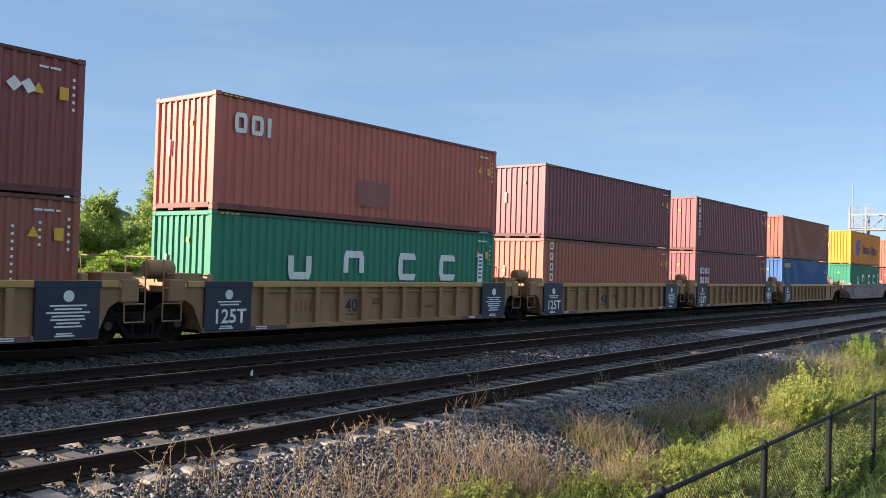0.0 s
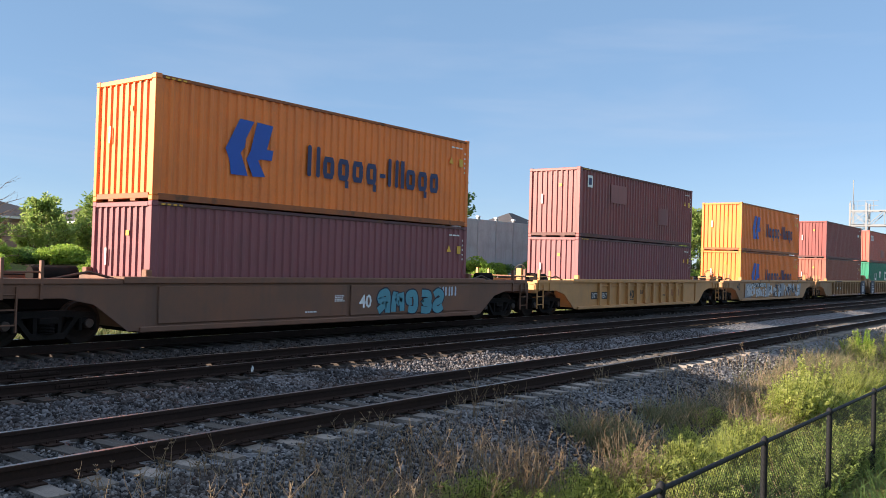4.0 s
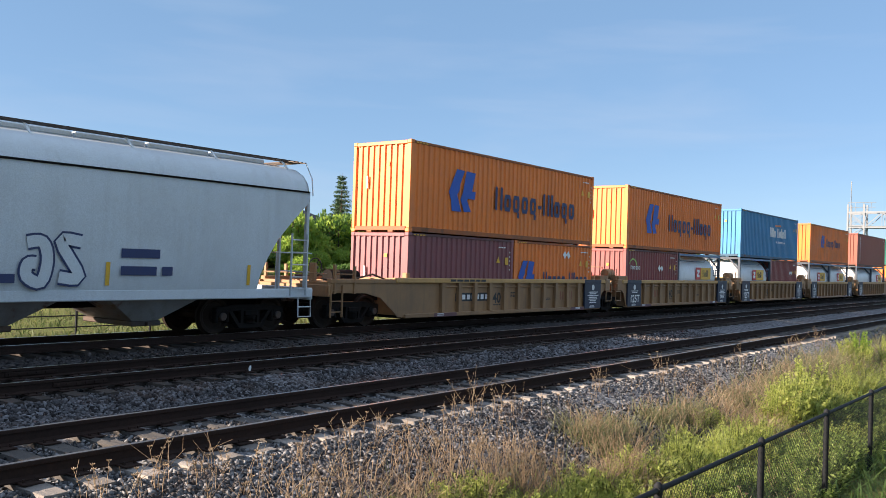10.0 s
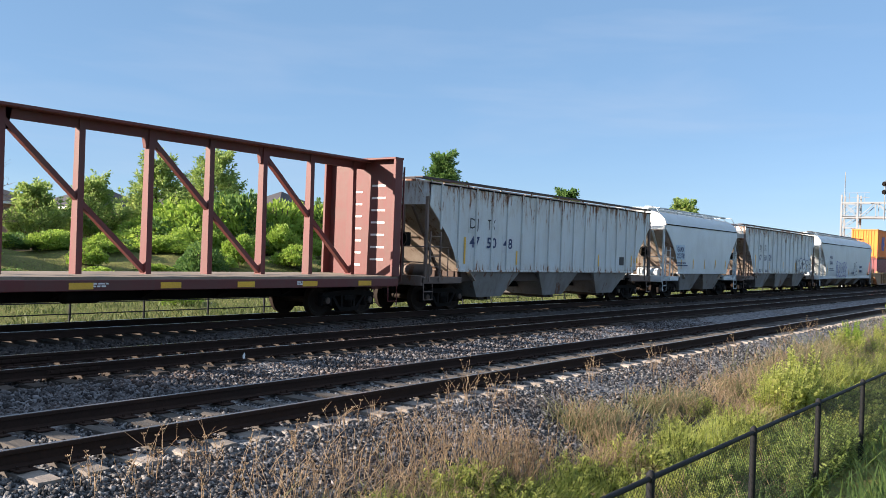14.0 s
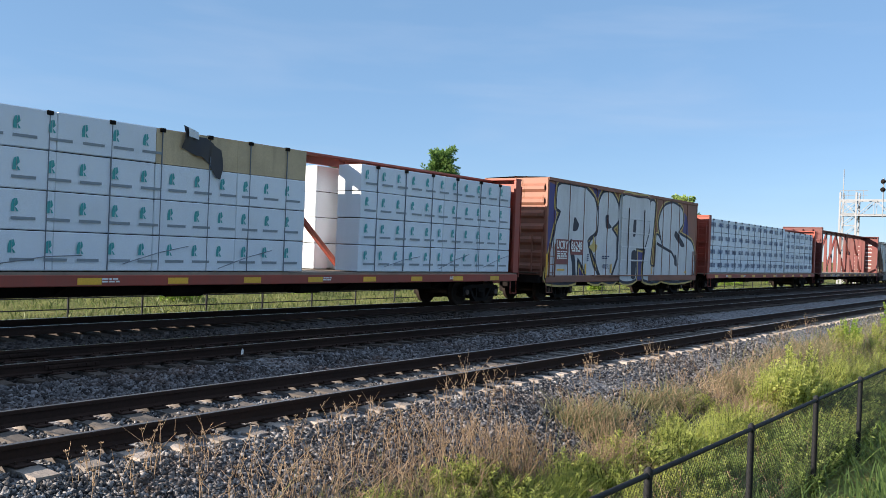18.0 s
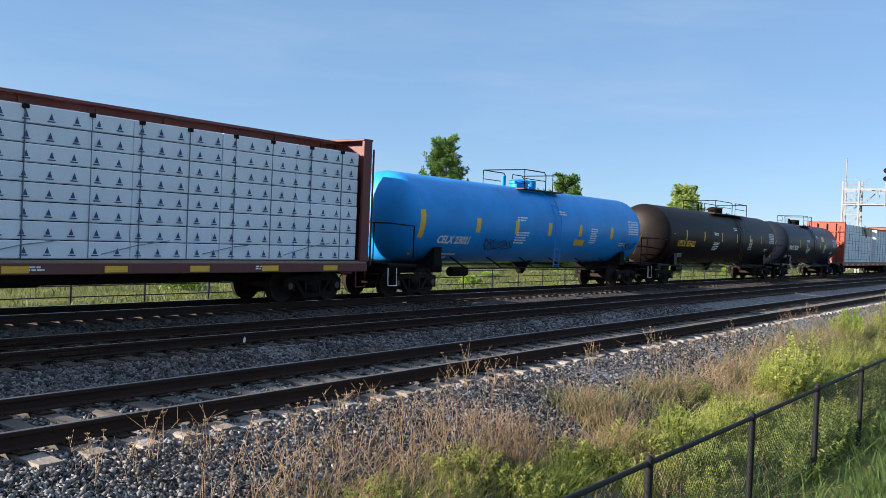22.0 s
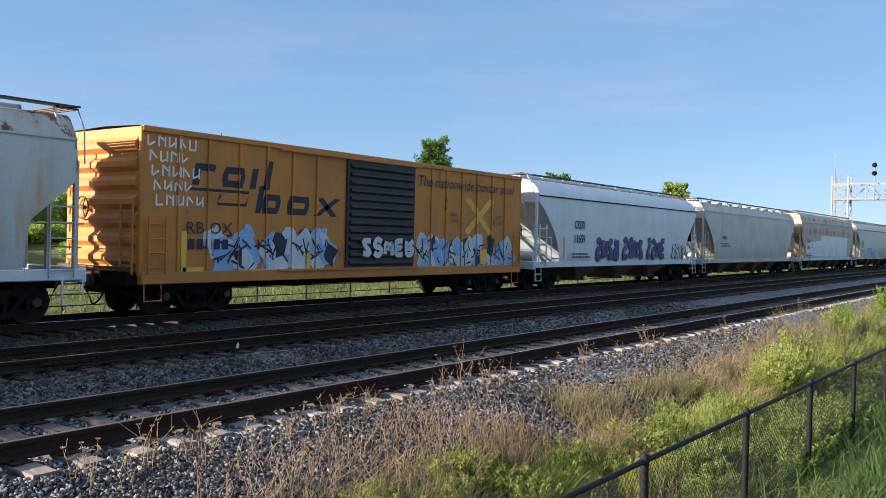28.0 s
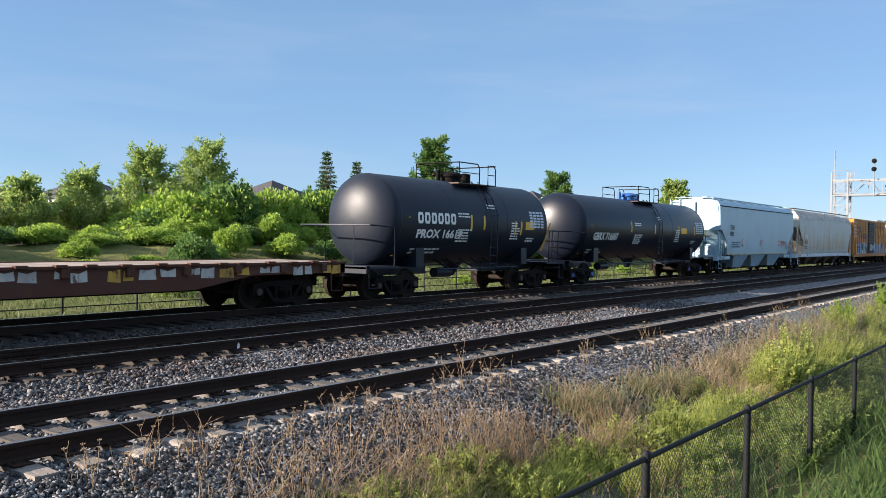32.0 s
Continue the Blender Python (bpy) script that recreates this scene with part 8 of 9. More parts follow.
for x0, x1 in ((-6.0, -4.7), (-1.9, -1.2), (0.9, 2.0), (3.2, 3.6), (5.2, 5.9)):
    decal([[(x0, 0.42), (x1 - 0.2, 0.42), (x1, 1.25), (x0 + 0.15, 1.25)]], paint((0.36, 0.36, 0.37), 0.65, dirty=0.4), w, -1.4665, "grey_patch")
c = container(-42.28, FLOOR, L40, H40, PLUM, "plum corrugated container in a yellow well wagon", 32)
c = container(-42.28, TOPZ, L40, H40, MAROON, "maroon corrugated container with repainted patches", 33, 0.45)
decal([rect(-5.45, 2.1, -5.0, 2.6)], WHITE, c, -1.224, "white_badge")
decal([rect(-5.35, 2.2, -5.1, 2.5)], NAVY, c, -1.226, "badge_centre")
decal([rect(-3.3, 1.6, -1.7, 2.4)], paint((0.29, 0.09, 0.08), 0.6), c, -1.2235, "repainted_patch")
decal([rect(1.8, 0.9, 2.9, 1.7)], paint((0.22, 0.055, 0.052), 0.6), c, -1.2235, "repainted_patch")
w = well_wagon(-42.28, "end", "end", FRESH, FRESH, "bright yellow ribbed well wagon with black numerals", False, marks="tan", seed=6)
part("number_panel", Solid().box(-5.2, -3.7, -1.378, -1.372, 0.62, 0.92), BLACKP, w)
lettering("DTTX 451567", 0.2, WHITE, w, (-5.12, -1.382, 0.67), width=1.35)
c = container(-62.3, FLOOR, L40, H40, PLUM, "plum corrugated container in a brown well wagon", 34)
c = container(-62.3, TOPZ, L40, H40, ORANGE, "orange corrugated container with blue emblem on a plum one", 35)
orange_marks(c)
w = well_wagon(-62.3, "end", "end", BROWN_WELL, BROWN_WELL, "brown flush-sided well wagon with teal spray tag", False, skin="flush", marks="single", seed=7)
scrawl(w, 1.3, 0.35, 3.3, 0.82, TEAL, SPRAY_DARK, -1.47, 5, 4)
decal(word_shape("HHH", 4.3, 0.9, 0.3, 0.9, 0.2), PALE, w, -1.47, "word_mark")
c = container(-82.2, FLOOR, L40, H40, ORANGE, "orange corrugated container with blue emblem in a black well wagon", 36)
orange_marks(c, -0.05)
c = container(-82.2, TOPZ, L40, H40, (0.012, 0.19, 0.135), "sea-green corrugated container with white letter shapes", 37)
spaced_marks(c)
w = well_wagon(-82.2, "end", "end", DARK_WELL, DARK_WELL, "black flush-sided well wagon with yellow reflectors", False, skin="flush", marks="white", seed=8)
lettering("DTTX  746287", 0.22, WHITE, w, (-5.7, -1.47, 0.55), width=3.0)
decal(word_shape("HHHH", 1.0, 0.72, 0.36, 0.8, 0.22), PALE, w, -1.47, "word_mark")
part("reflector_strip", Solid().box(-6.5, -5.9, -1.5, -1.493, 1.34, 1.42).box(1.6, 2.3, -1.5, -1.493, 1.34, 1.42).box(-2.2, -1.6, -1.5, -1.493, 1.34, 1.42), REFLECT, w)
ZT = FLOOR + 2.591 + 0.006
for i, s in enumerate((-101.95, -117.65, -133.2, -148.78, -164.3)):
    well_wagon(s, "end" if i == 4 else "joint", "end" if i == 0 else "joint", TAN, LIT_TAN, "tan ribbed steel well wagon with dark blue end plates", i not in (0, 4) or True, seed=20 + i)
c = container(-101.95, ZT, L40, H40, BROWN, "red-brown corrugated container with white letter column over tanks", 40)
column_mark(c, -5.2, 6, 2.3, 0.28)
for s, tail in ((-101.95, ""), (-117.65, "")):
    if s > -110:
        tank_container(s, FLOOR, "plain white tank container in a dark frame", False)
    else:
        tank_container(s, FLOOR, "white tank container in a dark frame with red and yellow panels")
    tank_container(s + 6.134, FLOOR, "white tank container in a dark frame with red and yellow panels")
c = container(-117.65, ZT, L40, H40, ORANGE, "scuffed orange corrugated container with small blue emblem", 41, 0.45)
orange_marks(c, 0.0, False)
c = container(-133.2, ZT, L40, H40, SKYBLUE, "sky-blue corrugated container with white word shapes", 42, 0.35)
decal(word_shape("Hllx HxlxH", -0.4, 1.45, 0.62, 0.6, 0.24, 0.12), WHITE, c, -1.224, "word_mark")
decal([[(0.6, 2.25), (2.0, 2.32), (2.0, 2.2), (0.8, 2.15)]], paint((0.7, 0.2, 0.05), 0.6), c, -1.224, "orange_swash")
decal(word_shape("xxx xxxxxxxxx xxx", 0.9, 1.08, 0.18, 0.6, 0.24, 0.15), WHITE, c, -1.224, "web_print")
tank_container(-133.2, FLOOR, "white tank container in a dark frame with red and yellow panels")
c = container(-133.2 + 6.134, FLOOR, L20, 2.591, MAROON, "short maroon corrugated container with hazard diamonds", 43)
diamonds(c, 1.3, 1.9)
c = container(-148.78, ZT, L40, H40, ORANGE, "orange corrugated container with blue emblem above a maroon one", 44)
orange_marks(c)
c = container(-148.78, FLOOR, L20, 2.591, MAROON, "short maroon corrugated container with green ring mark", 45)
decal([[(-2.3 + 0.45 * math.cos(a), 1.75 + 0.42 * math.sin(a)) for a in [q * 0.35 for q in range(9)]] + [(-2.3 + 0.38 * math.cos(a), 1.75 + 0.34 * math.sin(a)) for a in [q * 0.35 for q in range(8, -1, -1)]]], paint((0.35, 0.5, 0.12), 0.6), c, -1.224, "ring_mark")
decal(word_shape("Hxxxxx", -2.55, 1.65, 0.22), WHITE, c, -1.225, "word_mark")
diamonds(c, 0.7, 1.9)
tank_container(-148.78 + 6.134, FLOOR, "white tank container in a dark frame with red and yellow panels")
c = container(-164.3, ZT, L40, H40, (0.82, 0.21, 0.025), "orange corrugated container with blue emblem on two short ones", 46)
orange_marks(c)
c = container(-164.3, FLOOR, L20, 2.591, PLUM, "short plum corrugated container in a tan well wagon", 47)
c = container(-164.3 + 6.134, FLOOR, L20, 2.591, ORANGE, "short orange corrugated container with blue emblem", 48)
decal(bird_shape(-2.75, 0.8, 1.05), LOGO_BLUE, c, -1.224, "emblem")
decal(word_shape("Hxgxg-Hlxgx", -0.95, 0.85, 0.6, 0.5, 0.17, 0.1), NAVY, c, -1.224, "word_mark")
diamonds(c, 0.7, 2.3)

# covered hoppers
LGREY = paint((0.56, 0.60, 0.62), 0.5, dirty=0.2, dirt=(0.25, 0.22, 0.18))
RUSTY = paint((0.57, 0.60, 0.61), 0.6, dirty=0.24, dirt=(0.36, 0.30, 0.24), rust=0.0, streak=1.4)


def rust_edges(m, top, bottom):
    """Lets rust break through a painted side below the roof edge and above the sill, in runs that hang down."""
    nt = m.node_tree
    base = nt.nodes["Principled BSDF"].inputs["Base Color"]
    tc, sep = nt.nodes.new("ShaderNodeTexCoord"), nt.nodes.new("ShaderNodeSeparateXYZ")
    nt.links.new(tc.outputs["Object"], sep.inputs[0])
    total = noise_fac(nt, 2.4, 0.0, 1.0, 6, (2.2, 2.2, 0.45), 0.72)[1]
    for z0, z1, amount in ((top - 1.3, top, 0.20), (bottom + 0.45, bottom, 0.15)):
        r, add = nt.nodes.new("ShaderNodeMapRange"), nt.nodes.new("ShaderNodeMath")
        r.inputs["From Min"].default_value, r.inputs["From Max"].default_value, r.inputs["To Max"].default_value = z0, z1, amount
        nt.links.new(sep.outputs["Z"], r.inputs["Value"])
        nt.links.new(r.outputs["Result"], add.inputs[0])
        nt.links.new(total, add.inputs[1])
        total = add.outputs[0]
    col = base.links[0].from_socket
    deep = mix(nt, noise_fac(nt, 9.0, 0.35, 0.65)[0], (0.10, 0.045, 0.03), (0.30, 0.15, 0.08))
    for lo, hi, rgb, most in ((0.58, 0.70, (0.42, 0.36, 0.30), 0.6), (0.68, 0.73, deep, 1.0)):
        r = nt.nodes.new("ShaderNodeMapRange")
        r.inputs["From Min"].default_value, r.inputs["From Max"].default_value, r.inputs["To Max"].default_value = lo, hi, most
        nt.links.new(total, r.inputs["Value"])
        col = mix(nt, r.outputs["Result"], col, rgb)
    nt.links.new(col, base)


def stain_band(m, bands, rgb, scale, stretch, lo=0.55, hi=0.68, most=0.85):
    """Rust-coloured stains in broken patches; bands: (bottom, foot, head, top, amount) in height on the side."""
    nt = m.node_tree
    base = nt.nodes["Principled BSDF"].inputs["Base Color"]
    tc, sep = nt.nodes.new("ShaderNodeTexCoord"), nt.nodes.new("ShaderNodeSeparateXYZ")
    nt.links.new(tc.outputs["Object"], sep.inputs[0])

    def ranged(z0, z1, v0, v1):
        r = nt.nodes.new("ShaderNodeMapRange")
        for key, v in (("From Min", z0), ("From Max", z1), ("To Min", v0), ("To Max", v1)):
            r.inputs[key].default_value = v
        nt.links.new(sep.outputs["Z"], r.inputs["Value"])
        return r.outputs["Result"]

    def op(kind, a, b):
        n = nt.nodes.new("ShaderNodeMath")
        n.operation = kind
        nt.links.new(a, n.inputs[0])
        nt.links.new(b, n.inputs[1])
        return n.outputs[0]

    total = noise_fac(nt, scale, 0.0, 1.0, 6, stretch, 0.66)[1]
    for z0, z1, z2, z3, amount in bands:
        total = op("ADD", total, op("MULTIPLY", ranged(z0, z1, 0.0, amount), ranged(z2, z3, 1.0, 0.0)))
    r = nt.nodes.new("ShaderNodeMapRange")
    r.inputs["From Min"].default_value, r.inputs["From Max"].default_value, r.inputs["To Max"].default_value = lo, hi, most
    nt.links.new(total, r.inputs["Value"])
    nt.links.new(mix(nt, r.outputs["Result"], base.links[0].from_socket, rgb), base)


rust_edges(RUSTY, 4.13, 1.36)
STONE = paint((0.53, 0.525, 0.49), 0.55, dirty=0.22, dirt=(0.38, 0.34, 0.28))
CREAM = paint((0.44, 0.39, 0.31), 0.6, dirty=0.4, dirt=(0.33, 0.22, 0.13))
OLDWHITE = paint((0.52, 0.53, 0.51), 0.55, dirty=0.28, dirt=(0.42, 0.35, 0.24), streak=1.8)
stain_band(CREAM, [(2.75, 3.0, 3.3, 3.6, 0.17), (3.9, 4.05, 4.2, 4.3, 0.15)], (0.29, 0.145, 0.085), 0.8, (1.6, 1.6, 0.42), 0.62, 0.72, 0.8)
stain_band(OLDWHITE, [(1.3, 1.6, 2.1, 3.5, 0.16)], (0.45, 0.28, 0.12), 0.9, (1.9, 1.9, 0.28), 0.57, 0.78, 0.8)
PALEROOF = paint((0.46, 0.44, 0.41), 0.7, dirty=0.4, dirt=(0.25, 0.15, 0.1), rust=0.6)
DARKBOARD = paint((0.055, 0.04, 0.045), 0.7, dirty=0.4, rust=0.3)
# outlet bays: rust and stains on grey, underside shade put into the darker tone
BAYGREY = paint((0.25, 0.24, 0.23), 0.7, dirty=0.55, dirt=(0.10, 0.06, 0.045), rust=0.45)
RUSTROOF = paint((0.34, 0.27, 0.22), 0.7, dirty=0.5, dirt=(0.16, 0.08, 0.04), rust=0.7)
PALEBLUE = paint((0.315, 0.45, 0.54), 0.42, dirty=0.12)
BLUEWHITE = paint((0.62, 0.67, 0.71), 0.5, dirty=0.15)
# rusty outlet bays, darkened further for the shade under the wagon
SHADERUST = paint((0.10, 0.055, 0.035), 0.75, dirty=0.5)
h = hopper_wagon(-188.4, -168.6, SMOOTH, LGREY, "light grey covered hopper wagon with blue and white spray tag", 4, line="dark", board=CAST, seed=1, under=BAYGREY)
side_marks(h, -7.0, 2.5, ("FHRX", "580031"), 0.25, NAVY, -1.615, widths=(0.88, 1.02))
scrawl(h, -4.7, 1.08, 3.9, 1.25, PALE, INKBLUE, -1.60, 5, 11)
scrawl(h, 1.9, 1.15, 1.4, 1.2, LGREY, NAVY, -1.60, 2, 12)
decal(bars(4.1, 1.85, 2, 1.3, 0.2, random.Random(2), 0.9) + bars(1.0, 1.3, 1, 1.2, 0.18, random.Random(4)), NAVY, h, -1.605, "sprayed_words")
h = hopper_wagon(-206.7, -189.9, FLATS, RUSTY, "white ribbed covered hopper wagon streaked with rust", 3, ribs=16, roofing=RUSTROOF, line="dark", board=DARKBOARD, seed=2, under=BAYGREY, base=1.33)
for i, (a, b) in enumerate((("DJ", "47"), ("TX", "50"), ("", "59"))):
    x = -5.45 + 1.05 * i
    part("number_patch", Solid().box(x - 0.08, x + 0.68, -1.508, -1.503, 2.62 if i < 2 else 2.0, 3.22 if i < 2 else 2.62), paint((0.56, 0.58, 0.59), 0.6, dirty=0.25), h)
    if a:
        lettering(a, 0.36, BLACKP, h, (x, -1.512, 2.78), width=0.5)
    lettering(b, 0.36, NAVY, h, (x, -1.512, 2.15), width=0.6, bold=0.01)
part("primer_patch", Solid().box(5.72, 6.4, -1.508, -1.503, 2.28, 3.12), BLUEWHITE, h)
scrawl(h, 3.2, 1.32, 3.9, 1.05, RUSTY, NAVY, -1.562, 5, 13)
decal(bars(-5.3, 1.5, 2, 0.5, 0.08, random.Random(3)) + bars(-4.0, 1.5, 2, 0.8, 0.06, random.Random(5)), NAVY, h, -1.506, "small_print")
h = hopper_wagon(-219.1, -207.9, SMOOTH, LGREY, "short pale grey covered hopper wagon with two outlet bays", 2, line="dark", seed=3, board=LGREY, base=1.29, under=BAYGREY, ends=SLOPE)
part("number_patch", Solid().box(-4.1, -2.95, -1.612, -1.604, 2.0, 2.74), paint((0.45, 0.56, 0.66), 0.6, dirty=0.2), h)
side_marks(h, -3.97, 2.40, ("GAMX", "20378"), 0.25, NAVY, -1.617, widths=(0.92, 0.98), lead=1.32)
h = hopper_wagon(-238.1, -220.4, FLATS, RUSTY, "white ribbed covered hopper wagon with rusty roof", 3, ribs=17, roofing=RUSTROOF, line="dark", board=DARKBOARD, seed=4, under=BAYGREY, base=1.33)
part("data_panel", Solid().box(5.34, 5.8, -1.508, -1.503, 1.64, 2.01), BLACKP, h)
part("yellow_panel", Solid().box(6.85, 7.25, -1.508, -1.503, 1.75, 1.98), WARN, h)
for i, (a, b) in enumerate((("DJ", "47"), ("TX", "50"), ("", "48"))):
    x = -6.3 + 1.05 * i
    part("number_patch", Solid().box(x - 0.08, x + 0.68, -1.508, -1.503, 2.62 if i < 2 else 2.0, 3.22 if i < 2 else 2.62), paint((0.56, 0.58, 0.59), 0.6, dirty=0.25), h)
    if a:
        lettering(a, 0.36, BLACKP, h, (x, -1.512, 2.78), width=0.5)
    lettering(b, 0.36, NAVY, h, (x, -1.512, 2.15), width=0.6, bold=0.01)

# centre beams and box wagon
BEAM_RED = paint((0.125, 0.024, 0.022), 0.6, dirty=0.45)
BEAM_RUST = paint((0.29, 0.052, 0.03), 0.6, dirty=0.35)
w = beam_wagon(-262.0, -239.2, BEAM_RED, "empty maroon centre beam wagon with open truss", seed=1, top=4.70)
lettering("BNSF", 0.2, WHITE, w, (-7.6, -1.506, 0.88), width=0.9)
lettering("561397", 0.2, WHITE, w, (-6.3, -1.506, 0.88), width=1.1)
fr = w["half"]
pr = part("bulkhead_print", Solid().add([p for q in range(14) for p in [(fr - 0.065, y, z) for y, z in ((-0.9 + (q % 2) * 0.95, 3.9 - 0.19 * q), (-0.35 + (q % 2) * 1.0, 3.9 - 0.19 * q), (-0.35 + (q % 2) * 1.0, 3.96 - 0.19 * q), (-0.9 + (q % 2) * 0.95, 3.96 - 0.19 * q))]], [(4 * q, 4 * q + 1, 4 * q + 2, 4 * q + 3) for q in range(14)]), WHITE, w, fix=False)
pr["kind"] = "stuff"


def leaf_mark(x, z, h):
    return [[(x, z), (x + 0.28 * h, z), (x + 0.28 * h, z + h), (x + 0.1 * h, z + h * 0.9), (x, z + h * 0.55)], [(x + 0.32 * h, z + 0.35 * h), (x + 0.55 * h, z + 0.6 * h), (x + 0.45 * h, z + h), (x + 0.32 * h, z + h)], [(x + 0.32 * h, z + 0.3 * h), (x + 0.4 * h, z + 0.3 * h), (x + 0.6 * h, z), (x + 0.42 * h, z)]]


def bar_mark(x, z, h):
    return [rect(x, z, x + 0.5, z + 0.06)]


def word_mark(x, z, h):
    return word_shape("HOHHO", x, z, h, 0.5, 0.2, 0.14)


def tree_mark(x, z, h):
    return [[(x, z), (x + 0.11, z), (x + 0.055, z + h)], rect(x - 0.03, z - 0.045, x + 0.14, z - 0.02)]


TEALINK = paint((0.05, 0.33, 0.33), 0.6, dirty=0.1)
GREYINK = paint((0.2, 0.24, 0.27), 0.6, dirty=0.1)
BLUEINK = paint((0.025, 0.06, 0.16), 0.6, dirty=0.1)
beam_wagon(-287.2, -263.9, BEAM_RUST, "rust-red centre beam wagon loaded with wrapped timber", True, seed=2, top=4.3)
lumber_load(-287.2, -263.9, -11.2, 3.6, 4, 0.76, 6, WRAP, [(word_mark, 0.25, 0.30, BLUEINK, 1.22)], "white-wrapped timber packs with dark blue print", seed=1)
lumber_load(-287.2, -263.9, 3.9, 11.2, 4, 0.72, 3, WRAP, [(word_mark, 0.25, 0.28, BLUEINK, 1.22)], "white-wrapped timber packs in four layers", seed=2)
BOX_BROWN = paint((0.26, 0.105, 0.065), 0.65, dirty=0.45, rust=0.2)
posts = [-7.35, -6.15, -4.9, -3.75, -2.7, 2.5, 3.4, 4.4, 5.5, 6.6]
b = box_wagon(-305.2, -288.8, BOX_BROWN, "brown steel box wagon painted over with huge white letters", posts, (-1.45, 1.65), SPRAY_WHITE, "bars", top=4.86, proud=0.03)
STEPS = [(x - 0.05, x + 0.05, -1.50) for x in posts] + [(-1.45, 1.65, -1.54)]
LOOPS = [smooth_loop(q) for q in (
    [(-7.2, 4.5), (-6.9, 4.68), (-5.9, 4.68), (-4.9, 4.66), (-4.05, 4.3), (-3.75, 3.7), (-3.8, 2.95), (-4.55, 2.5), (-3.95, 1.4), (-3.2, 0.82), (-4.3, 0.9), (-5.35, 1.8), (-5.5, 0.85), (-7.8, 0.86), (-7.75, 1.5), (-7.25, 3.0), (-6.9, 3.6), (-7.25, 3.75)],
    [(-3.6, 4.1), (-3.2, 4.6), (-2.4, 4.66), (-1.75, 4.2), (-1.65, 3.5), (-2.3, 3.1), (-1.65, 2.6), (-1.6, 0.9), (-3.0, 0.88), (-3.75, 1.7), (-4.3, 2.4), (-3.6, 2.9)],
    [(-1.5, 4.55), (0.2, 4.62), (1.55, 4.6), (1.6, 3.3), (1.1, 2.35), (0.2, 2.3), (0.25, 0.9), (-1.5, 0.9), (-1.55, 2.6)],
    [(1.75, 4.5), (2.35, 4.5), (2.2, 3.0), (2.0, 1.6), (2.5, 1.5), (2.65, 3.0), (3.35, 2.5), (3.4, 0.88), (1.15, 0.88), (1.2, 2.2), (1.7, 3.2)],
    [(2.85, 3.6), (3.4, 4.4), (4.6, 4.66), (5.8, 4.4), (5.95, 3.7), (5.4, 3.2), (7.2, 2.8), (7.7, 2.2), (7.5, 0.9), (3.6, 0.86), (3.45, 2.4)])]
on_side(b, [[(-7.95, 1.3), (-7.4, 1.2), (-7.3, 4.6), (-7.95, 4.7)], [(-5.4, 0.85), (-3.3, 0.85), (-5.3, 2.0)], [(0.3, 0.85), (1.15, 0.85), (1.15, 2.2), (0.3, 2.2)], [(-3.9, 4.2), (-3.4, 4.7), (-4.2, 4.75)], [(6.0, 3.1), (6.9, 3.0), (6.5, 4.1), (6.1, 4.3)]], PURPLE, STEPS, 0.0, "spray_ground")
for i, q in enumerate(LOOPS):
    on_side(b, stroke(q, 0.40), OCHRE, STEPS, 0.001 + 0.0007 * i, "spray_edge")
    on_side(b, stroke(q, 0.24), SPRAY_DARK, STEPS, 0.005 + 0.0007 * i, "spray_outline")
    on_side(b, [q], SPRAY_WHITE, STEPS, 0.009 + 0.0007 * i, "spray_fill")
INNER = [smooth_loop(q) for q in ([(-5.75, 3.45), (-5.35, 3.15), (-5.5, 2.9), (-5.85, 2.88)], [(-2.85, 3.1), (-2.3, 3.15), (-2.65, 3.4), (-2.7, 3.7), (-2.95, 3.6)], [(-0.2, 3.55), (0.1, 3.6), (0.05, 2.9), (-0.2, 2.85)], [(-0.3, 2.1), (0.2, 2.15), (0.2, 0.95), (-0.25, 0.95)], [(4.9, 3.0), (5.1, 3.3), (6.3, 2.6), (5.9, 2.5)], [(5.0, 2.1), (5.25, 2.0), (5.35, 1.5), (5.0, 1.6)])]
on_side(b, INNER + stroke([(-6.05, 2.5), (-5.7, 1.6), (-5.6, 0.9)], 0.3, False) + stroke([(-1.7, 2.7), (-1.65, 1.8), (-2.2, 0.95)], 0.16, False) + stroke([(2.7, 2.6), (3.6, 2.4), (4.6, 2.2), (5.0, 1.9)], 0.14, False), SPRAY_DARK, STEPS, 0.0135, "spray_stroke", stack=0.0001)
on_side(b, [[(-4.4, 2.25), (-4.1, 2.4), (-4.0, 2.75), (-3.85, 2.4), (-3.6, 2.3), (-3.9, 2.0)]], OCHRE, STEPS, 0.0155, "spray_star")
y = -1.51
part("number_patch", Solid().box(-7.25, -6.22, -1.523, -1.521, 1.5, 2.5).box(-6.05, -5.0, -1.523, -1.521, 1.9, 2.5), paint((0.22, 0.06, 0.05), 0.6), b)
lettering("UCRY", 0.32, WHITE, b, (-7.2, -1.527, 2.12), width=0.92, bold=0.01)
lettering("86248", 0.32, WHITE, b, (-6.02, -1.527, 2.12), width=0.95, bold=0.01)
decal(bars(-7.15, 1.98, 4, 0.8, 0.055, random.Random(1)) + bars(-5.95, 2.03, 1, 0.8, 0.06, random.Random(2)), WHITE, b, -1.527, "small_print")
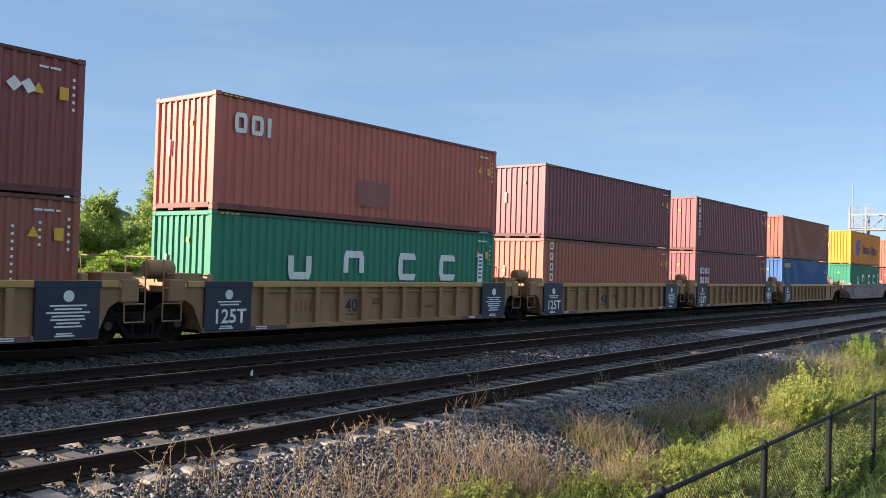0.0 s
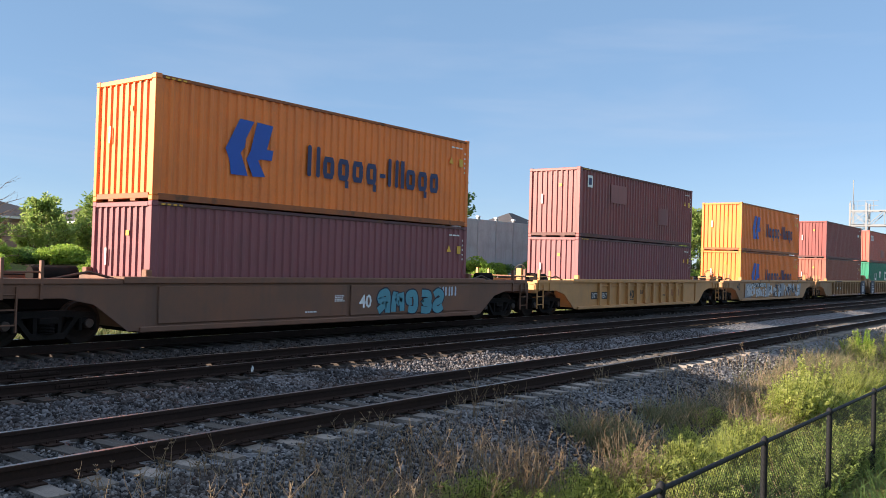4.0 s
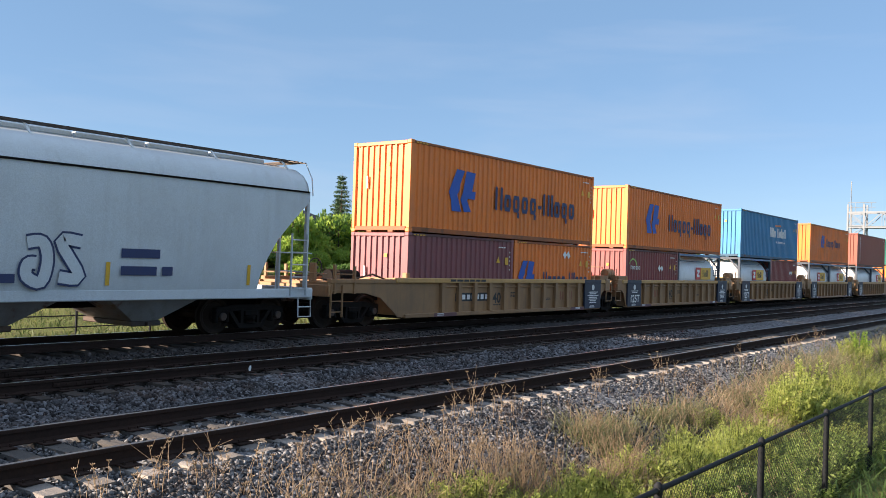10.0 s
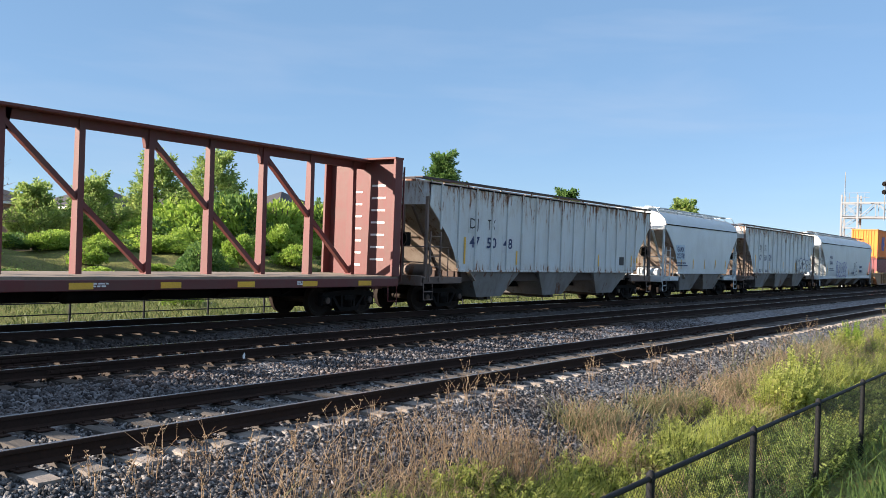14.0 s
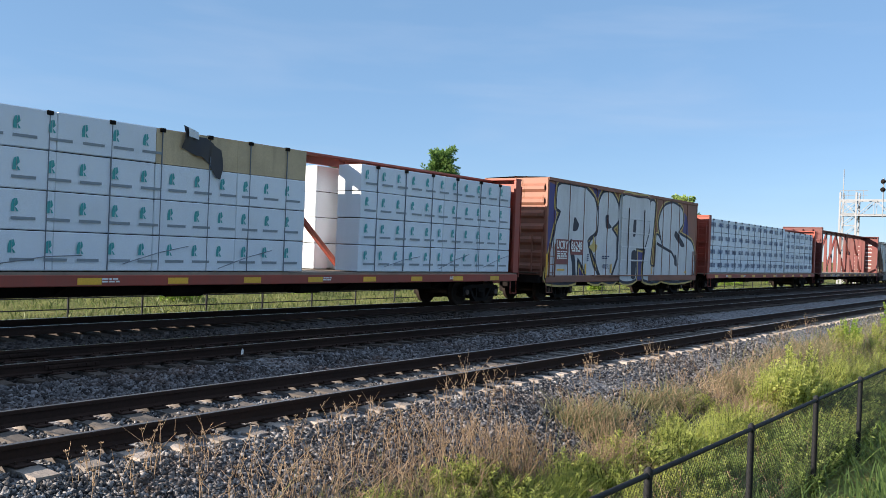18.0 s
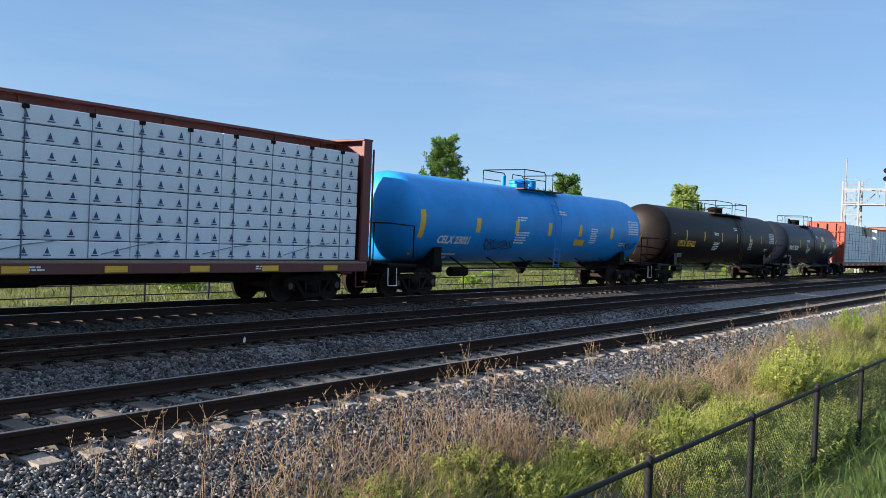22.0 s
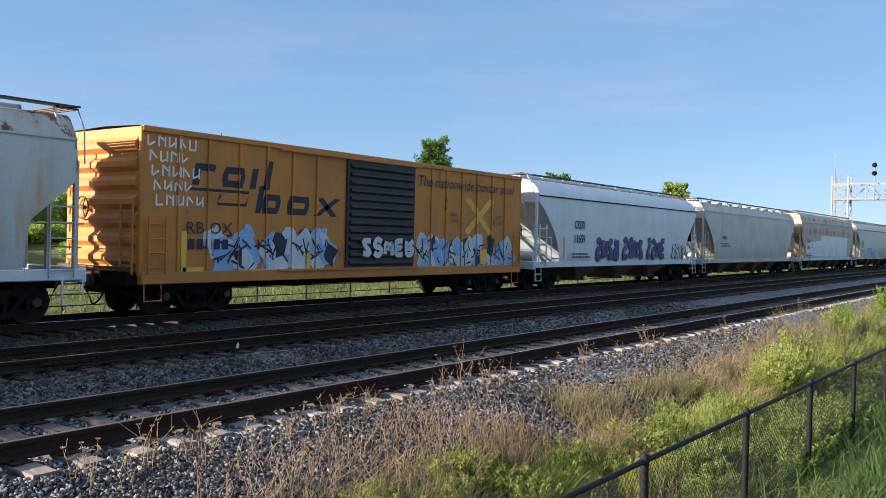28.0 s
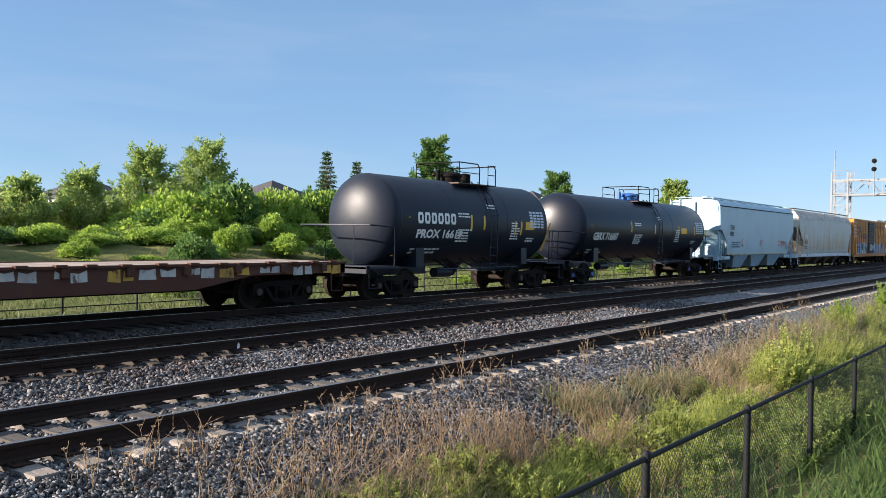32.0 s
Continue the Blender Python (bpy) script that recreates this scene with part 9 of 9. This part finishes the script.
decal(bars(-4.6, 1.9, 4, 0.15, 0.05, random.Random(3)) + bars(-4.0, 1.9, 4, 0.15, 0.05, random.Random(4)) + bars(-3.2, 1.85, 2, 0.7, 0.05, random.Random(5)) + bars(-3.1, 1.5, 4, 0.6, 0.03, random.Random(6)) + bars(-6.9, 1.0, 3, 0.4, 0.05, random.Random(7)), NAVY, b, -1.521, "small_print")
decal([rect(-8.0, 0.95, -7.85, 1.9), rect(-4.75, 1.1, -4.63, 1.55), rect(-2.35, 1.15, -2.23, 1.55), rect(2.1, 1.1, 2.2, 1.5), rect(-7.1, 1.25, -6.5, 1.32), rect(6.3, 1.15, 6.6, 1.25)], REFLECT, b, -1.522, "reflector_strip")
beam_wagon(-329.9, -307.0, BEAM_RUST, "rust-red centre beam wagon carrying wrapped timber, partly torn", True, seed=3, top=4.54)
lumber_load(-329.9, -307.0, -11.0, 0.7, 4, 0.815, 5, WRAP, [(leaf_mark, 0.26, 0.36, TEALINK, 0.72), (bar_mark, 0.1, 0.2, GREYINK, 0.72)], "white-wrapped timber packs with teal marks", seed=3, open_top=((3, 3), (3, 4)))
lumber_load(-329.9, -307.0, 2.9, 11.0, 4, 0.785, 4, WRAP, [(leaf_mark, 0.26, 0.36, TEALINK, 0.72), (bar_mark, 0.1, 0.2, GREYINK, 0.72)], "white-wrapped timber packs with teal marks", seed=4)

FLAP = paint((0.012, 0.012, 0.018), 0.45, dirty=0.2)
f = rider("torn_wrap", "black and white torn plastic wrap caught on the load", "plastic wrap", -318.45, 0.0)
rng = random.Random(5)
grid = [[(-3.3 + 0.16 * i + rng.uniform(-0.04, 0.04), -1.42 - 0.05 * math.sin(i * 1.7 + j), 4.56 - 0.06 * i - 0.17 * j - (0.25 if i > 5 else 0.0) * j / 3 + rng.uniform(-0.03, 0.03)) for j in range(4)] for i in range(8)]
part("black_sheet", Solid().sheet(grid), FLAP, f, angle=50)
grid = [[(-3.2 + 0.16 * i, -1.47 - 0.04 * math.sin(i * 2.1 + j), 4.54 - 0.04 * i - 0.10 * j + rng.uniform(-0.02, 0.02)) for j in range(3)] for i in range(3)]
part("white_patch", Solid().sheet(grid), WRAP, f, angle=50)

# tanks
BLACK = paint((0.006, 0.009, 0.019), 0.38, spec=0.3, dirty=0.1, dirt=(0.02, 0.021, 0.025), bump=0.03)
GREYTANK = paint((0.009, 0.013, 0.024), 0.45, spec=0.28, dirty=0.15, dirt=(0.03, 0.032, 0.036), bump=0.03)
OILY = paint((0.007, 0.005, 0.005), 0.5, spec=0.16, dirty=0.5, dirt=(0.02, 0.011, 0.008), bump=0.05)
TANKBLUE = paint((0.012, 0.25, 0.66), 0.45, spec=0.25, dirty=0.3, dirt=(0.02, 0.06, 0.16), bump=0.05)
CAP_BLUE = paint((0.03, 0.08, 0.4), 0.5)


def tank_marks(ob, stripes, text, tx, tz, size, width, R=1.47, zc=2.52, panel=None, seed=0, ink=None, wide=0.11):
    h = ob["half"]
    for x, z, q in stripes:
        on_shell(ob, [rect(x, z, x + wide, z + q)], REFLECT, R, zc, "reflector_strip")
    for i, t in enumerate(text):
        shell_letters(ob, t, tx, tz - i * size * 1.55, size, ink or WHITE, R, zc, width[i])
    rng = random.Random(seed)
    dec = []
    z = tz - len(text) * size * 1.5
    dec += bars(tx, z, 2, 1.6, 0.06, rng, 0.9)
    for x, zz, n, w in ((-h * 0.28, 2.75, 2, 0.7), (-h * 0.28, 2.2, 5, 0.9), (h * 0.08, 3.1, 2, 0.6), (h * 0.38, 2.5, 7, 0.6), (h * 0.86 - 1.3, 1.95, 2, 0.6)):
        dec += bars(x, zz, n, w, 0.05, rng, 0.9)
    on_shell(ob, dec, WHITE, R, zc, "small_print")
    x = h - 1.85
    on_shell(ob, [rect(x + 0.27 * a, 2.38 + 0.11 * b, x + 0.22 + 0.27 * a, 2.45 + 0.11 * b) for a in range(4) for b in range(6)], PALE, R, zc, "data_table", "white data table")
    if panel:
        on_shell(ob, [rect(*panel)], WARN, R, zc, "yellow_panel")
    on_shell(ob, [[(-h + 0.75, 1.35), (-h + 0.88, 1.35), (-h + 1.12, 2.6), (-h + 1.0, 2.6)], [(h - 0.42, 1.5), (h - 0.30, 1.5), (h - 0.24, 2.6), (h - 0.36, 2.6)]], REFLECT, R + 0.01, zc, "end_stripe")


t = tank_wagon(-347.1, -331.9, GREYTANK, "glossy black tank wagon with white lettering", seed=1, caps=CAP_BLUE, platform=(-1.5, 0.8))
tank_marks(t, [(-4.1, 2.2, 0.55), (-2.1, 2.25, 0.5), (1.7, 2.2, 0.5), (3.7, 2.2, 0.5)], ("PNWX 703209",), -6.78, 2.05, 0.30, (2.3,), panel=(2.1, 2.75, 2.95, 3.15), seed=1)
t = tank_wagon(-368.3, -349.4, OILY, "dull brown-black tank wagon with plain shell", R=1.5, zc=2.55, seed=2, platform=(-1.2, 4.4))
tank_marks(t, [(-6.8, 2.3, 0.5), (-4.2, 2.3, 0.5), (-1.4, 2.3, 0.5), (1.2, 2.3, 0.5), (3.6, 2.3, 0.5), (5.9, 2.3, 0.5)], ("UTLX 955422",), -7.8, 1.98, 0.30, (2.4,), 1.5, 2.55, seed=2, ink=WARN)
t = tank_wagon(-388.5, -370.8, TANKBLUE, "bright blue tank wagon with white lettering and dark scrawls", R=1.47, zc=2.55, seed=3, platform=(-1.3, 1.7), blue=TANKBLUE, under=UNDER)
tank_marks(t, [(-8.2, 1.9, 0.9), (-5.1, 2.15, 0.5), (-2.6, 2.15, 0.5), (-0.2, 2.15, 0.5), (2.3, 2.2, 0.45), (5.2, 2.15, 0.5)], ("CELX 23021",), -7.1, 1.75, 0.27, (1.8,), 1.47, 2.55, (2.1, 1.82, 2.95, 2.06), seed=3, wide=0.26)
rng = random.Random(61)
for x0, z0, n in ((-4.2, 1.75, 6), (6.9, 1.85, 4)):
    for q in range(n):
        pts = [(x0 + 0.32 * q + 0.22 * math.cos(2.1 * j + q) + rng.uniform(-0.05, 0.05), z0 + 0.2 * math.sin(1.6 * j + 2 * q) + rng.uniform(-0.05, 0.05)) for j in range(6)]
        on_shell(t, stroke(pts, 0.04, False), SPRAY_DARK, 1.476 + 0.001 * q, 2.55, "scrawl")

w = beam_wagon(-413.0, -390.3, BEAM_RED, "maroon centre beam wagon packed with small wrapped bundles", True, seed=5, top=4.62)
lettering("SOO", 0.2, WHITE, w, (-7.6, -1.506, 0.88), width=0.6)
lettering("601678", 0.2, WHITE, w, (-6.6, -1.506, 0.88), width=1.1)
lumber_load(-413.0, -390.3, -10.95, 10.95, 8, 0.385, 9, WRAP, [(tree_mark, 0.14, 0.11, BLUEINK, 0.52)], "white-wrapped bundles of timber in eight layers", seed=6, top=4.5)

h = hopper_wagon(-434.1, -415.0, SMOOTH, STONE, "pale grey covered hopper wagon with blue spray letters", 4, line="dark", seed=6, under=SHADERUST)
rng = random.Random(77)
for q in range(7):
    x, z = -9.1 + 0.15 * q, 3.25 - 0.11 * q
    decal(stroke([(x + rng.uniform(-0.15, 0.15), z + rng.uniform(-0.22, 0.22)) for j in range(7)], 0.05, False), BLACKP, h, -1.60 - 0.0005 * q, "sprayed_scribble", stack=0.0001)
side_marks(h, -7.1, 2.40, ("DCLX", "7130"), 0.24, BLACKP, -1.615, widths=(0.85, 0.75), lead=1.58)
decal([[(-5.5, 1.05), (-4.5, 1.05), (-4.2, 1.9), (-4.6, 1.95)], [(-0.6, 1.05), (0.35, 1.05), (-0.1, 2.0), (-0.8, 1.9)]], paint((0.62, 0.42, 0.30), 0.6, dirty=0.3), h, -1.598, "spray_ground")
scrawl(h, -4.8, 1.08, 4.6, 1.0, SPRAY_BLUE, PALE, -1.60, 5, 21)
scrawl(h, 1.6, 1.10, 4.5, 1.05, paint((0.50, 0.58, 0.50), 0.6, dirty=0.2), paint((0.36, 0.56, 0.74), 0.6, dirty=0.2), -1.60, 6, 22)
h = hopper_wagon(-454.2, -435.5, SHOULDER, CREAM, "cream covered hopper wagon with rust stains and repainted panel", 4, seed=7, sill=BLUEWHITE, under=SHADERUST, rise=0.12, ends=SLOPE, drop=2.95, cut=0.95, edge=[(0.0, 2.7), (0.25, 2.5), (0.95, 1.95), (1.05, 1.5), (1.08, 1.0)])
for k in (-1, 1):
    part("repainted_panel", Solid().sheet([[(x, k * (section_y(SMOOTH, z) + 0.012), z) for z in (1.17, 1.25, 1.5, 2.0, top)] for x, top in ((-7.8, 2.3), (-3.04, 2.52), (-3.03, 2.92), (6.65, 2.84))]), BLUEWHITE, h, "clean white repainted lower panel")
side_marks(h, -7.62, 2.29, ("CCBX", "59861"), 0.27, BLACKP, -1.622, widths=(0.88, 0.93), lead=1.75)
decal(ring_block(-6.08, 1.93, -5.82, 2.2, 0.03), BLACKP, h, -1.612, "small_print")
h = hopper_wagon(-475.0, -455.8, ROUND, paint((0.48, 0.47, 0.43), 0.55, dirty=0.3), "round-sided grey covered hopper wagon", 4, seed=8, under=SHADERUST, trough=False)
side_marks(h, -6.5, 2.3, ("NAHX",), 0.2, BLACKP, -1.62)
h = hopper_wagon(-493.3, -475.9, SMOOTH, BLUEWHITE, "white covered hopper wagon with dark purple spray letters", 3, line="dark", seed=9, under=SHADERUST)
side_marks(h, -5.6, 2.5, ("CRDX", "11659"), 0.34, BLACKP, -1.615, widths=(0.95, 0.95))
for i in range(3):
    scrawl(h, -3.6 + i * 2.7, 1.12, 2.3, 1.15, PURPLE, SPRAY_DARK, -1.60, 4, 31 + i)
scrawl(h, 5.0, 1.2, 1.7, 0.8, PALE, SPRAY_DARK, -1.60, 4, 35)

YBOX = paint((0.54, 0.20, 0.028), 0.6, dirty=0.5, dirt=(0.24, 0.12, 0.05), rust=0.15)
BDOOR = paint((0.016, 0.016, 0.022), 0.6, dirty=0.35)
posts = [-7.1, -6.25, -5.3, -4.4, -3.5, -2.6, 2.6, 3.4, 4.3, 5.2, 6.15, 7.0]
b = box_wagon(-510.75, -494.05, YBOX, "yellow box wagon with black louvred door and spray paint", posts, (-1.45, 1.65), BDOOR, "louvre", top=4.32, roofing=RUSTROOF, proud=0.045)
STEPS = [(x - 0.05, x + 0.05, -1.515) for x in posts]


def lean(polys, z0, k):
    return [[(x + (z - z0) * k, z) for x, z in p] for p in polys]


MARK = lean(ring_block(-5.9, 3.1, -5.2, 3.6, 0.17) + [rect(-6.75, 3.1, -6.55, 3.62), rect(-6.55, 3.45, -6.15, 3.62), rect(-5.0, 3.1, -4.8, 3.62), rect(-4.55, 3.1, -4.35, 3.85)], 3.1, 0.2)
MARK += lean([rect(-4.8, 2.5, -4.62, 3.2)] + ring_block(-4.62, 2.5, -4.0, 3.0, 0.16) + ring_block(-3.75, 2.5, -2.95, 3.0, 0.17) + [[(-2.75, 2.5), (-2.5, 2.5), (-1.75, 3.0), (-2.0, 3.0)], [(-2.7, 3.0), (-2.45, 3.0), (-1.8, 2.5), (-2.05, 2.5)]], 2.5, 0.2)
on_side(b, MARK, SPRAY_DARK, STEPS, 0.0, "word_mark")
on_side(b, stroke([(-6.9, 3.0), (-5.0, 3.0), (-5.1, 2.68), (-6.0, 2.68), (-5.9, 2.9)], 0.07, False), SPRAY_DARK, STEPS, 0.001, "rail_line_mark")
lettering("The nationwide boxcar pool", 0.34, SPRAY_DARK, b, (1.85, -1.52, 3.62), width=5.7, slant=0.2)
for text, x, z in (("next", 3.55, 2.72), ("load", 3.6, 2.5), ("any", 6.35, 2.72), ("road", 6.4, 2.5)):
    lettering(text, 0.17, SPRAY_DARK, b, (x, -1.52, z), slant=0.2)
on_side(b, [[(4.5, 3.3), (4.75, 3.4), (6.2, 2.2), (6.0, 2.1)]], paint((0.80, 0.46, 0.05), 0.6), STEPS, 0.001, "crossed_band")
on_side(b, [[(6.0, 3.4), (6.25, 3.3), (4.7, 2.1), (4.5, 2.25)]], paint((0.80, 0.46, 0.05), 0.6), STEPS, 0.002, "crossed_band")
rng = random.Random(12)


for x0, x1, z1, n, seed in ((-6.1, -2.0, 1.9, 54, 51), (1.9, 7.6, 1.85, 66, 52)):
    p, q, r, ln = wild(x0, x1, 1.15, z1, n, seed)
    on_side(b, p, SPRAY_BLUE, STEPS, 0.002, "spray_ground", stack=0.0009)
    on_side(b, q, PALE, STEPS, 0.0023, "spray_fill", stack=0.0009)
    on_side(b, r[: len(r) // 2], SPRAY_WHITE, STEPS, 0.0026, "spray_patch", stack=0.0009)
    on_side(b, r[len(r) // 2:len(r) * 3 // 4] + ln, SPRAY_DARK, STEPS, 0.0145, "spray_stroke", stack=0.0002)
scrawl(b, -0.9, 1.35, 2.5, 0.6, PALE, SPRAY_DARK, -1.605, 5, 53)
# white block scrawl of five short rows
rows = []
for r in range(5):
    for k in range(5 - r % 2):
        x, z = -7.95 + 0.28 * k + 0.06 * r, 3.9 - 0.33 * r
        rows += stroke([(x, z), (x, z + 0.24)], 0.045, False) + stroke([(x, z + (0.24 if (r + k) % 2 else 0.0)), (x + 0.17, z + 0.2 * rng.random())], 0.045, False) + (stroke([(x + 0.17, z), (x + 0.17, z + 0.24)], 0.045, False) if (r * 3 + k) % 3 else [])
on_side(b, rows, WHITE, STEPS, 0.002, "sprayed_scribble")
lettering("RB OX", 0.28, SPRAY_DARK, b, (-6.9, -1.52, 1.95), width=1.35)
decal([rect(-6.85 + 0.25 * k, 1.58, -6.68 + 0.25 * k, 1.82) for k in range(5)], SPRAY_DARK, b, -1.52, "number_bars")
decal([rect(-7.05, 0.95, -6.9, 2.0), rect(-7.0, 0.95, -6.4, 1.15), rect(-3.0, 1.0, -2.85, 1.5), rect(-4.9, 0.95, -4.4, 1.08), rect(5.4, 1.1, 5.8, 1.6)], REFLECT, b, -1.522, "reflector_strip")

h = hopper_wagon(-530.5, -511.8, ROUND, OLDWHITE, "off-white covered hopper wagon with yellow-brown stains", 4, seed=10, sill=BLUEWHITE, roofing=PALEROOF, under=SHADERUST, ends=SLOPE, drop=3.15, cut=0.95, edge=[(0.0, 3.0), (0.45, 2.62), (1.0, 2.15), (1.08, 1.6), (1.1, 1.0)])
part("name_patch", Solid().box(-7.6, -6.75, -1.625, -1.62, 2.33, 2.64), WHITE, h)
lettering("SRLX", 0.24, paint((0.35, 0.34, 0.32), 0.6), h, (-7.52, -1.63, 2.38), width=0.7)
lettering("45197", 0.24, BLACKP, h, (-7.53, -1.625, 1.93), width=0.8, bold=0.009)
decal(bars(-7.55, 1.68, 2, 0.75, 0.055, random.Random(9), 1.0), BLACKP, h, -1.61, "small_print")
h = hopper_wagon(-547.95, -531.85, SQUARE, PALEBLUE, "pale blue-grey covered hopper wagon with deep lower hoppers", 3, line="dark", seed=11, tight=True, board=PALEBLUE, rise=0.1)
side_marks(h, -6.22, 2.73, ("TGSX", "1495"), 0.24, BLACKP, -1.615, widths=(0.88, 0.75), small=False, lead=1.62)
decal(bars(-5.95, 1.92, 3, 1.9, 0.06, random.Random(14), 1.2), NAVY, h, -1.612, "small_print")
decal(bars(5.7, 1.75, 4, 1.1, 0.035, random.Random(15), 1.0), NAVY, h, -1.604, "small_print")
for x in (-3.73, 0.15, 4.15):
    for r, m, y in ((0.2, RED, -1.61), (0.155, WHITE, -1.612)):
        decal([[(x + r * math.cos(a * math.tau / 16), 1.95 + r * math.sin(a * math.tau / 16)) for a in range(16)]], m, h, y, "round_label")
    decal(stroke([(x - 0.11, 1.84), (x + 0.11, 2.06)], 0.035, False) + stroke([(x - 0.11, 2.06), (x + 0.11, 1.84)], 0.035, False), RED, h, -1.614, "round_label", stack=0.0004)
rng = random.Random(62)
for q in range(6):
    x = 4.6 + 0.22 * q
    decal(stroke([(x + rng.uniform(-0.05, 0.3), 1.93 + (0.34 - 0.03 * q) * (-1) ** j * rng.uniform(0.5, 1.0)) for j in range(5)], 0.05, False), RED, h, -1.605 - 0.001 * q, "sprayed_scribble", stack=0.0001)
for i in range(8):
    part("sill_reflector", Solid().box(-5.95 + 1.62 * i, -5.45 + 1.62 * i, -1.575, -1.535, 1.2, 1.29), REFLECT, h)

CAPB = paint((0.02, 0.12, 0.42), 0.45)
t = tank_wagon(-565.0, -549.6, BLACK, "glossy black tank wagon with blue top fittings", seed=4, caps=CAP_BLUE, platform=(-0.7, 1.8), blue=CAPB)
tank_marks(t, [(-2.6, 2.35, 0.5), (0.2, 2.3, 0.45), (3.3, 2.3, 0.45), (5.6, 2.3, 0.45)], ("GBRX 716687",), -6.4, 1.98, 0.32, (2.45,), panel=(3.7, 2.35, 4.5, 2.65), seed=4)
t = tank_wagon(-577.55, -567.3, GREYTANK, "short black tank wagon with white word shapes", R=1.47, zc=2.5, seed=5, platform=(-0.7, 1.6))
on_shell(t, word_shape("OOOOOO", -3.65, 2.40, 0.36, 0.85, 0.24, 0.14), WHITE, 1.475, 2.5, "word_mark")
tank_marks(t, [(-0.7, 2.25, 0.5), (0.1, 2.25, 0.5), (2.2, 2.1, 0.5), (2.6, 2.1, 0.5)], ("PROX 16619",), -3.65, 1.95, 0.27, (2.5,), 1.47, 2.5, (2.95, 2.3, 3.6, 2.6), seed=5)

# flat wagon at the tail
CHIPPED = paint((0.52, 0.50, 0.46), 0.75, dirty=0.45, dirt=(0.16, 0.1, 0.07), rust=0.45, size=0.5)
CHIPYEL = paint((0.58, 0.33, 0.05), 0.75, dirty=0.4, rust=0.45, size=0.5)


def flat_wagon(rear, front, label):
    L = front - rear
    s0, half = (front + rear) / 2, (front - rear) / 2
    ob = rider("flat_wagon", label, "flat wagon", s0)
    rusty = paint((0.10, 0.042, 0.030), 0.85, dirty=0.5, rust=0.4, spec=0.15)
    n = 60
    for i in range(n):
        x = -half + L * i / n
        part("deck_plank", once("plank", lambda: Solid().box(0.0, L / n - 0.012, -1.42, 1.42, 1.16, 1.22).mesh("deck_plank", paint((0.30, 0.235, 0.19), 0.85, dirty=0.4, vary=0.3))), None, ob, at=pose(x, 0, 0))
    for k in (-1, 1):
        poly = [(-half, 0.92), (-half + 3.4, 0.92), (-half + 5.2, 0.62), (half - 5.2, 0.62), (half - 3.4, 0.92), (half, 0.92), (half, 1.2), (-half, 1.2)]
        part("side_sill", Solid().prism(poly, "y", k * 1.45, k * 1.39), rusty, ob)
        part("sill_flange", Solid().box(-half, half, k * 1.50, k * 1.38, 1.17, 1.24, 0.01), rusty, ob)
        for i in range(18):
            x = -half + 0.9 + (L - 1.8) * i / 17
            part("stake_pocket", Solid().box(x - 0.1, x + 0.1, k * 1.45, k * 1.54, 0.98, 1.2, 0.015), rusty, ob)
        part("end_sill", Solid().box(k * half, k * (half - 0.2), -1.45, 1.45, 0.8, 1.2, 0.02), rusty, ob)
        truck(ob, k * (half - 2.0), s0)
        coupling(ob, k * half, k)
        st = Solid().tube([(k * (half - 0.15), -1.48, 0.9), (k * (half - 0.15), -1.5, 0.42), (k * (half - 0.6), -1.5, 0.42), (k * (half - 0.6), -1.48, 0.9)], 0.02, 5)
        part("sill_step", st, rusty, ob)
    part("centre_sill", Solid().box(-half, half, -0.35, 0.35, 0.5, 1.1, 0.02), UNDER, ob)
    rng = random.Random(8)
    for i in range(24):
        w = (L - 1.0) / 24 * rng.uniform(0.55, 0.95)
        x = half - 0.2 - (L - 1.0) * i / 24
        m = CHIPYEL if i % 3 == 0 else CHIPPED
        for q in range(2):
            a0, z = x - w * (0.5 * q + rng.uniform(0.4, 0.5)), rng.uniform(0.88, 0.98)
            part("painted_panel", Solid().prism([(a0, z), (x - w * 0.5 * q, z + rng.uniform(-0.03, 0.03)), (x - w * 0.5 * q - rng.uniform(0.0, 0.06), 1.15), ((a0 + x) / 2 - w * 0.25 * q, 1.15 - rng.uniform(0.0, 0.09)), (a0 + rng.uniform(0, 0.05), 1.15 - rng.uniform(0.0, 0.05))], "y", -1.458, -1.452), m, ob, "chipped white and yellow painted panel")
    for q in range(34):
        x = -half + 0.5 + (L - 1.0) * q / 33 + rng.uniform(-0.15, 0.15)
        part("deck_bracket", Solid().box(x - 0.13, x + 0.13, -1.56, -1.40, 1.20, 1.25 + rng.uniform(0.0, 0.02), 0.01), rusty, ob)
    lettering("0", 0.24, WHITE, ob, (half - 20.1, -1.462, 0.94), bold=0.01)
    return ob


flat_wagon(-607.0, -579.4, "long weathered flat wagon with a plank deck")


# ---- what moves ----
def motions():
    for ob, s0, z in MOVERS:
        walk(ob, [(t, pose(s0 + way(t), TRACKS[2], z)) for t in (0, 4, 8, 12, 16, 20, 24, 28, 32)])
    # wheels roll while their wagon passes near; spokeless discs farther off stay as they are
    for w, x, s0 in WHEELS:
        turn = lambda t: math.degrees((way(t)) / 0.457)
        near = [f for f in range(0, 961) if -5 < s0 + way(f / 30) < 42]
        if not near:
            continue
        base = turn(near[0] / 30)
        rows = [(0.0, pose(x, 0, 0.457))] if near[0] > 0 else []
        rows += [(f / 30, pose(x, 0, 0.457, 0, turn(f / 30) - base, 0)) for f in near]
        if near[-1] < 960:
            rows.append((32.0, pose(x, 0, 0.457, 0, turn(near[-1] / 30) - base, 0)))
        walk(w, rows)


motions()
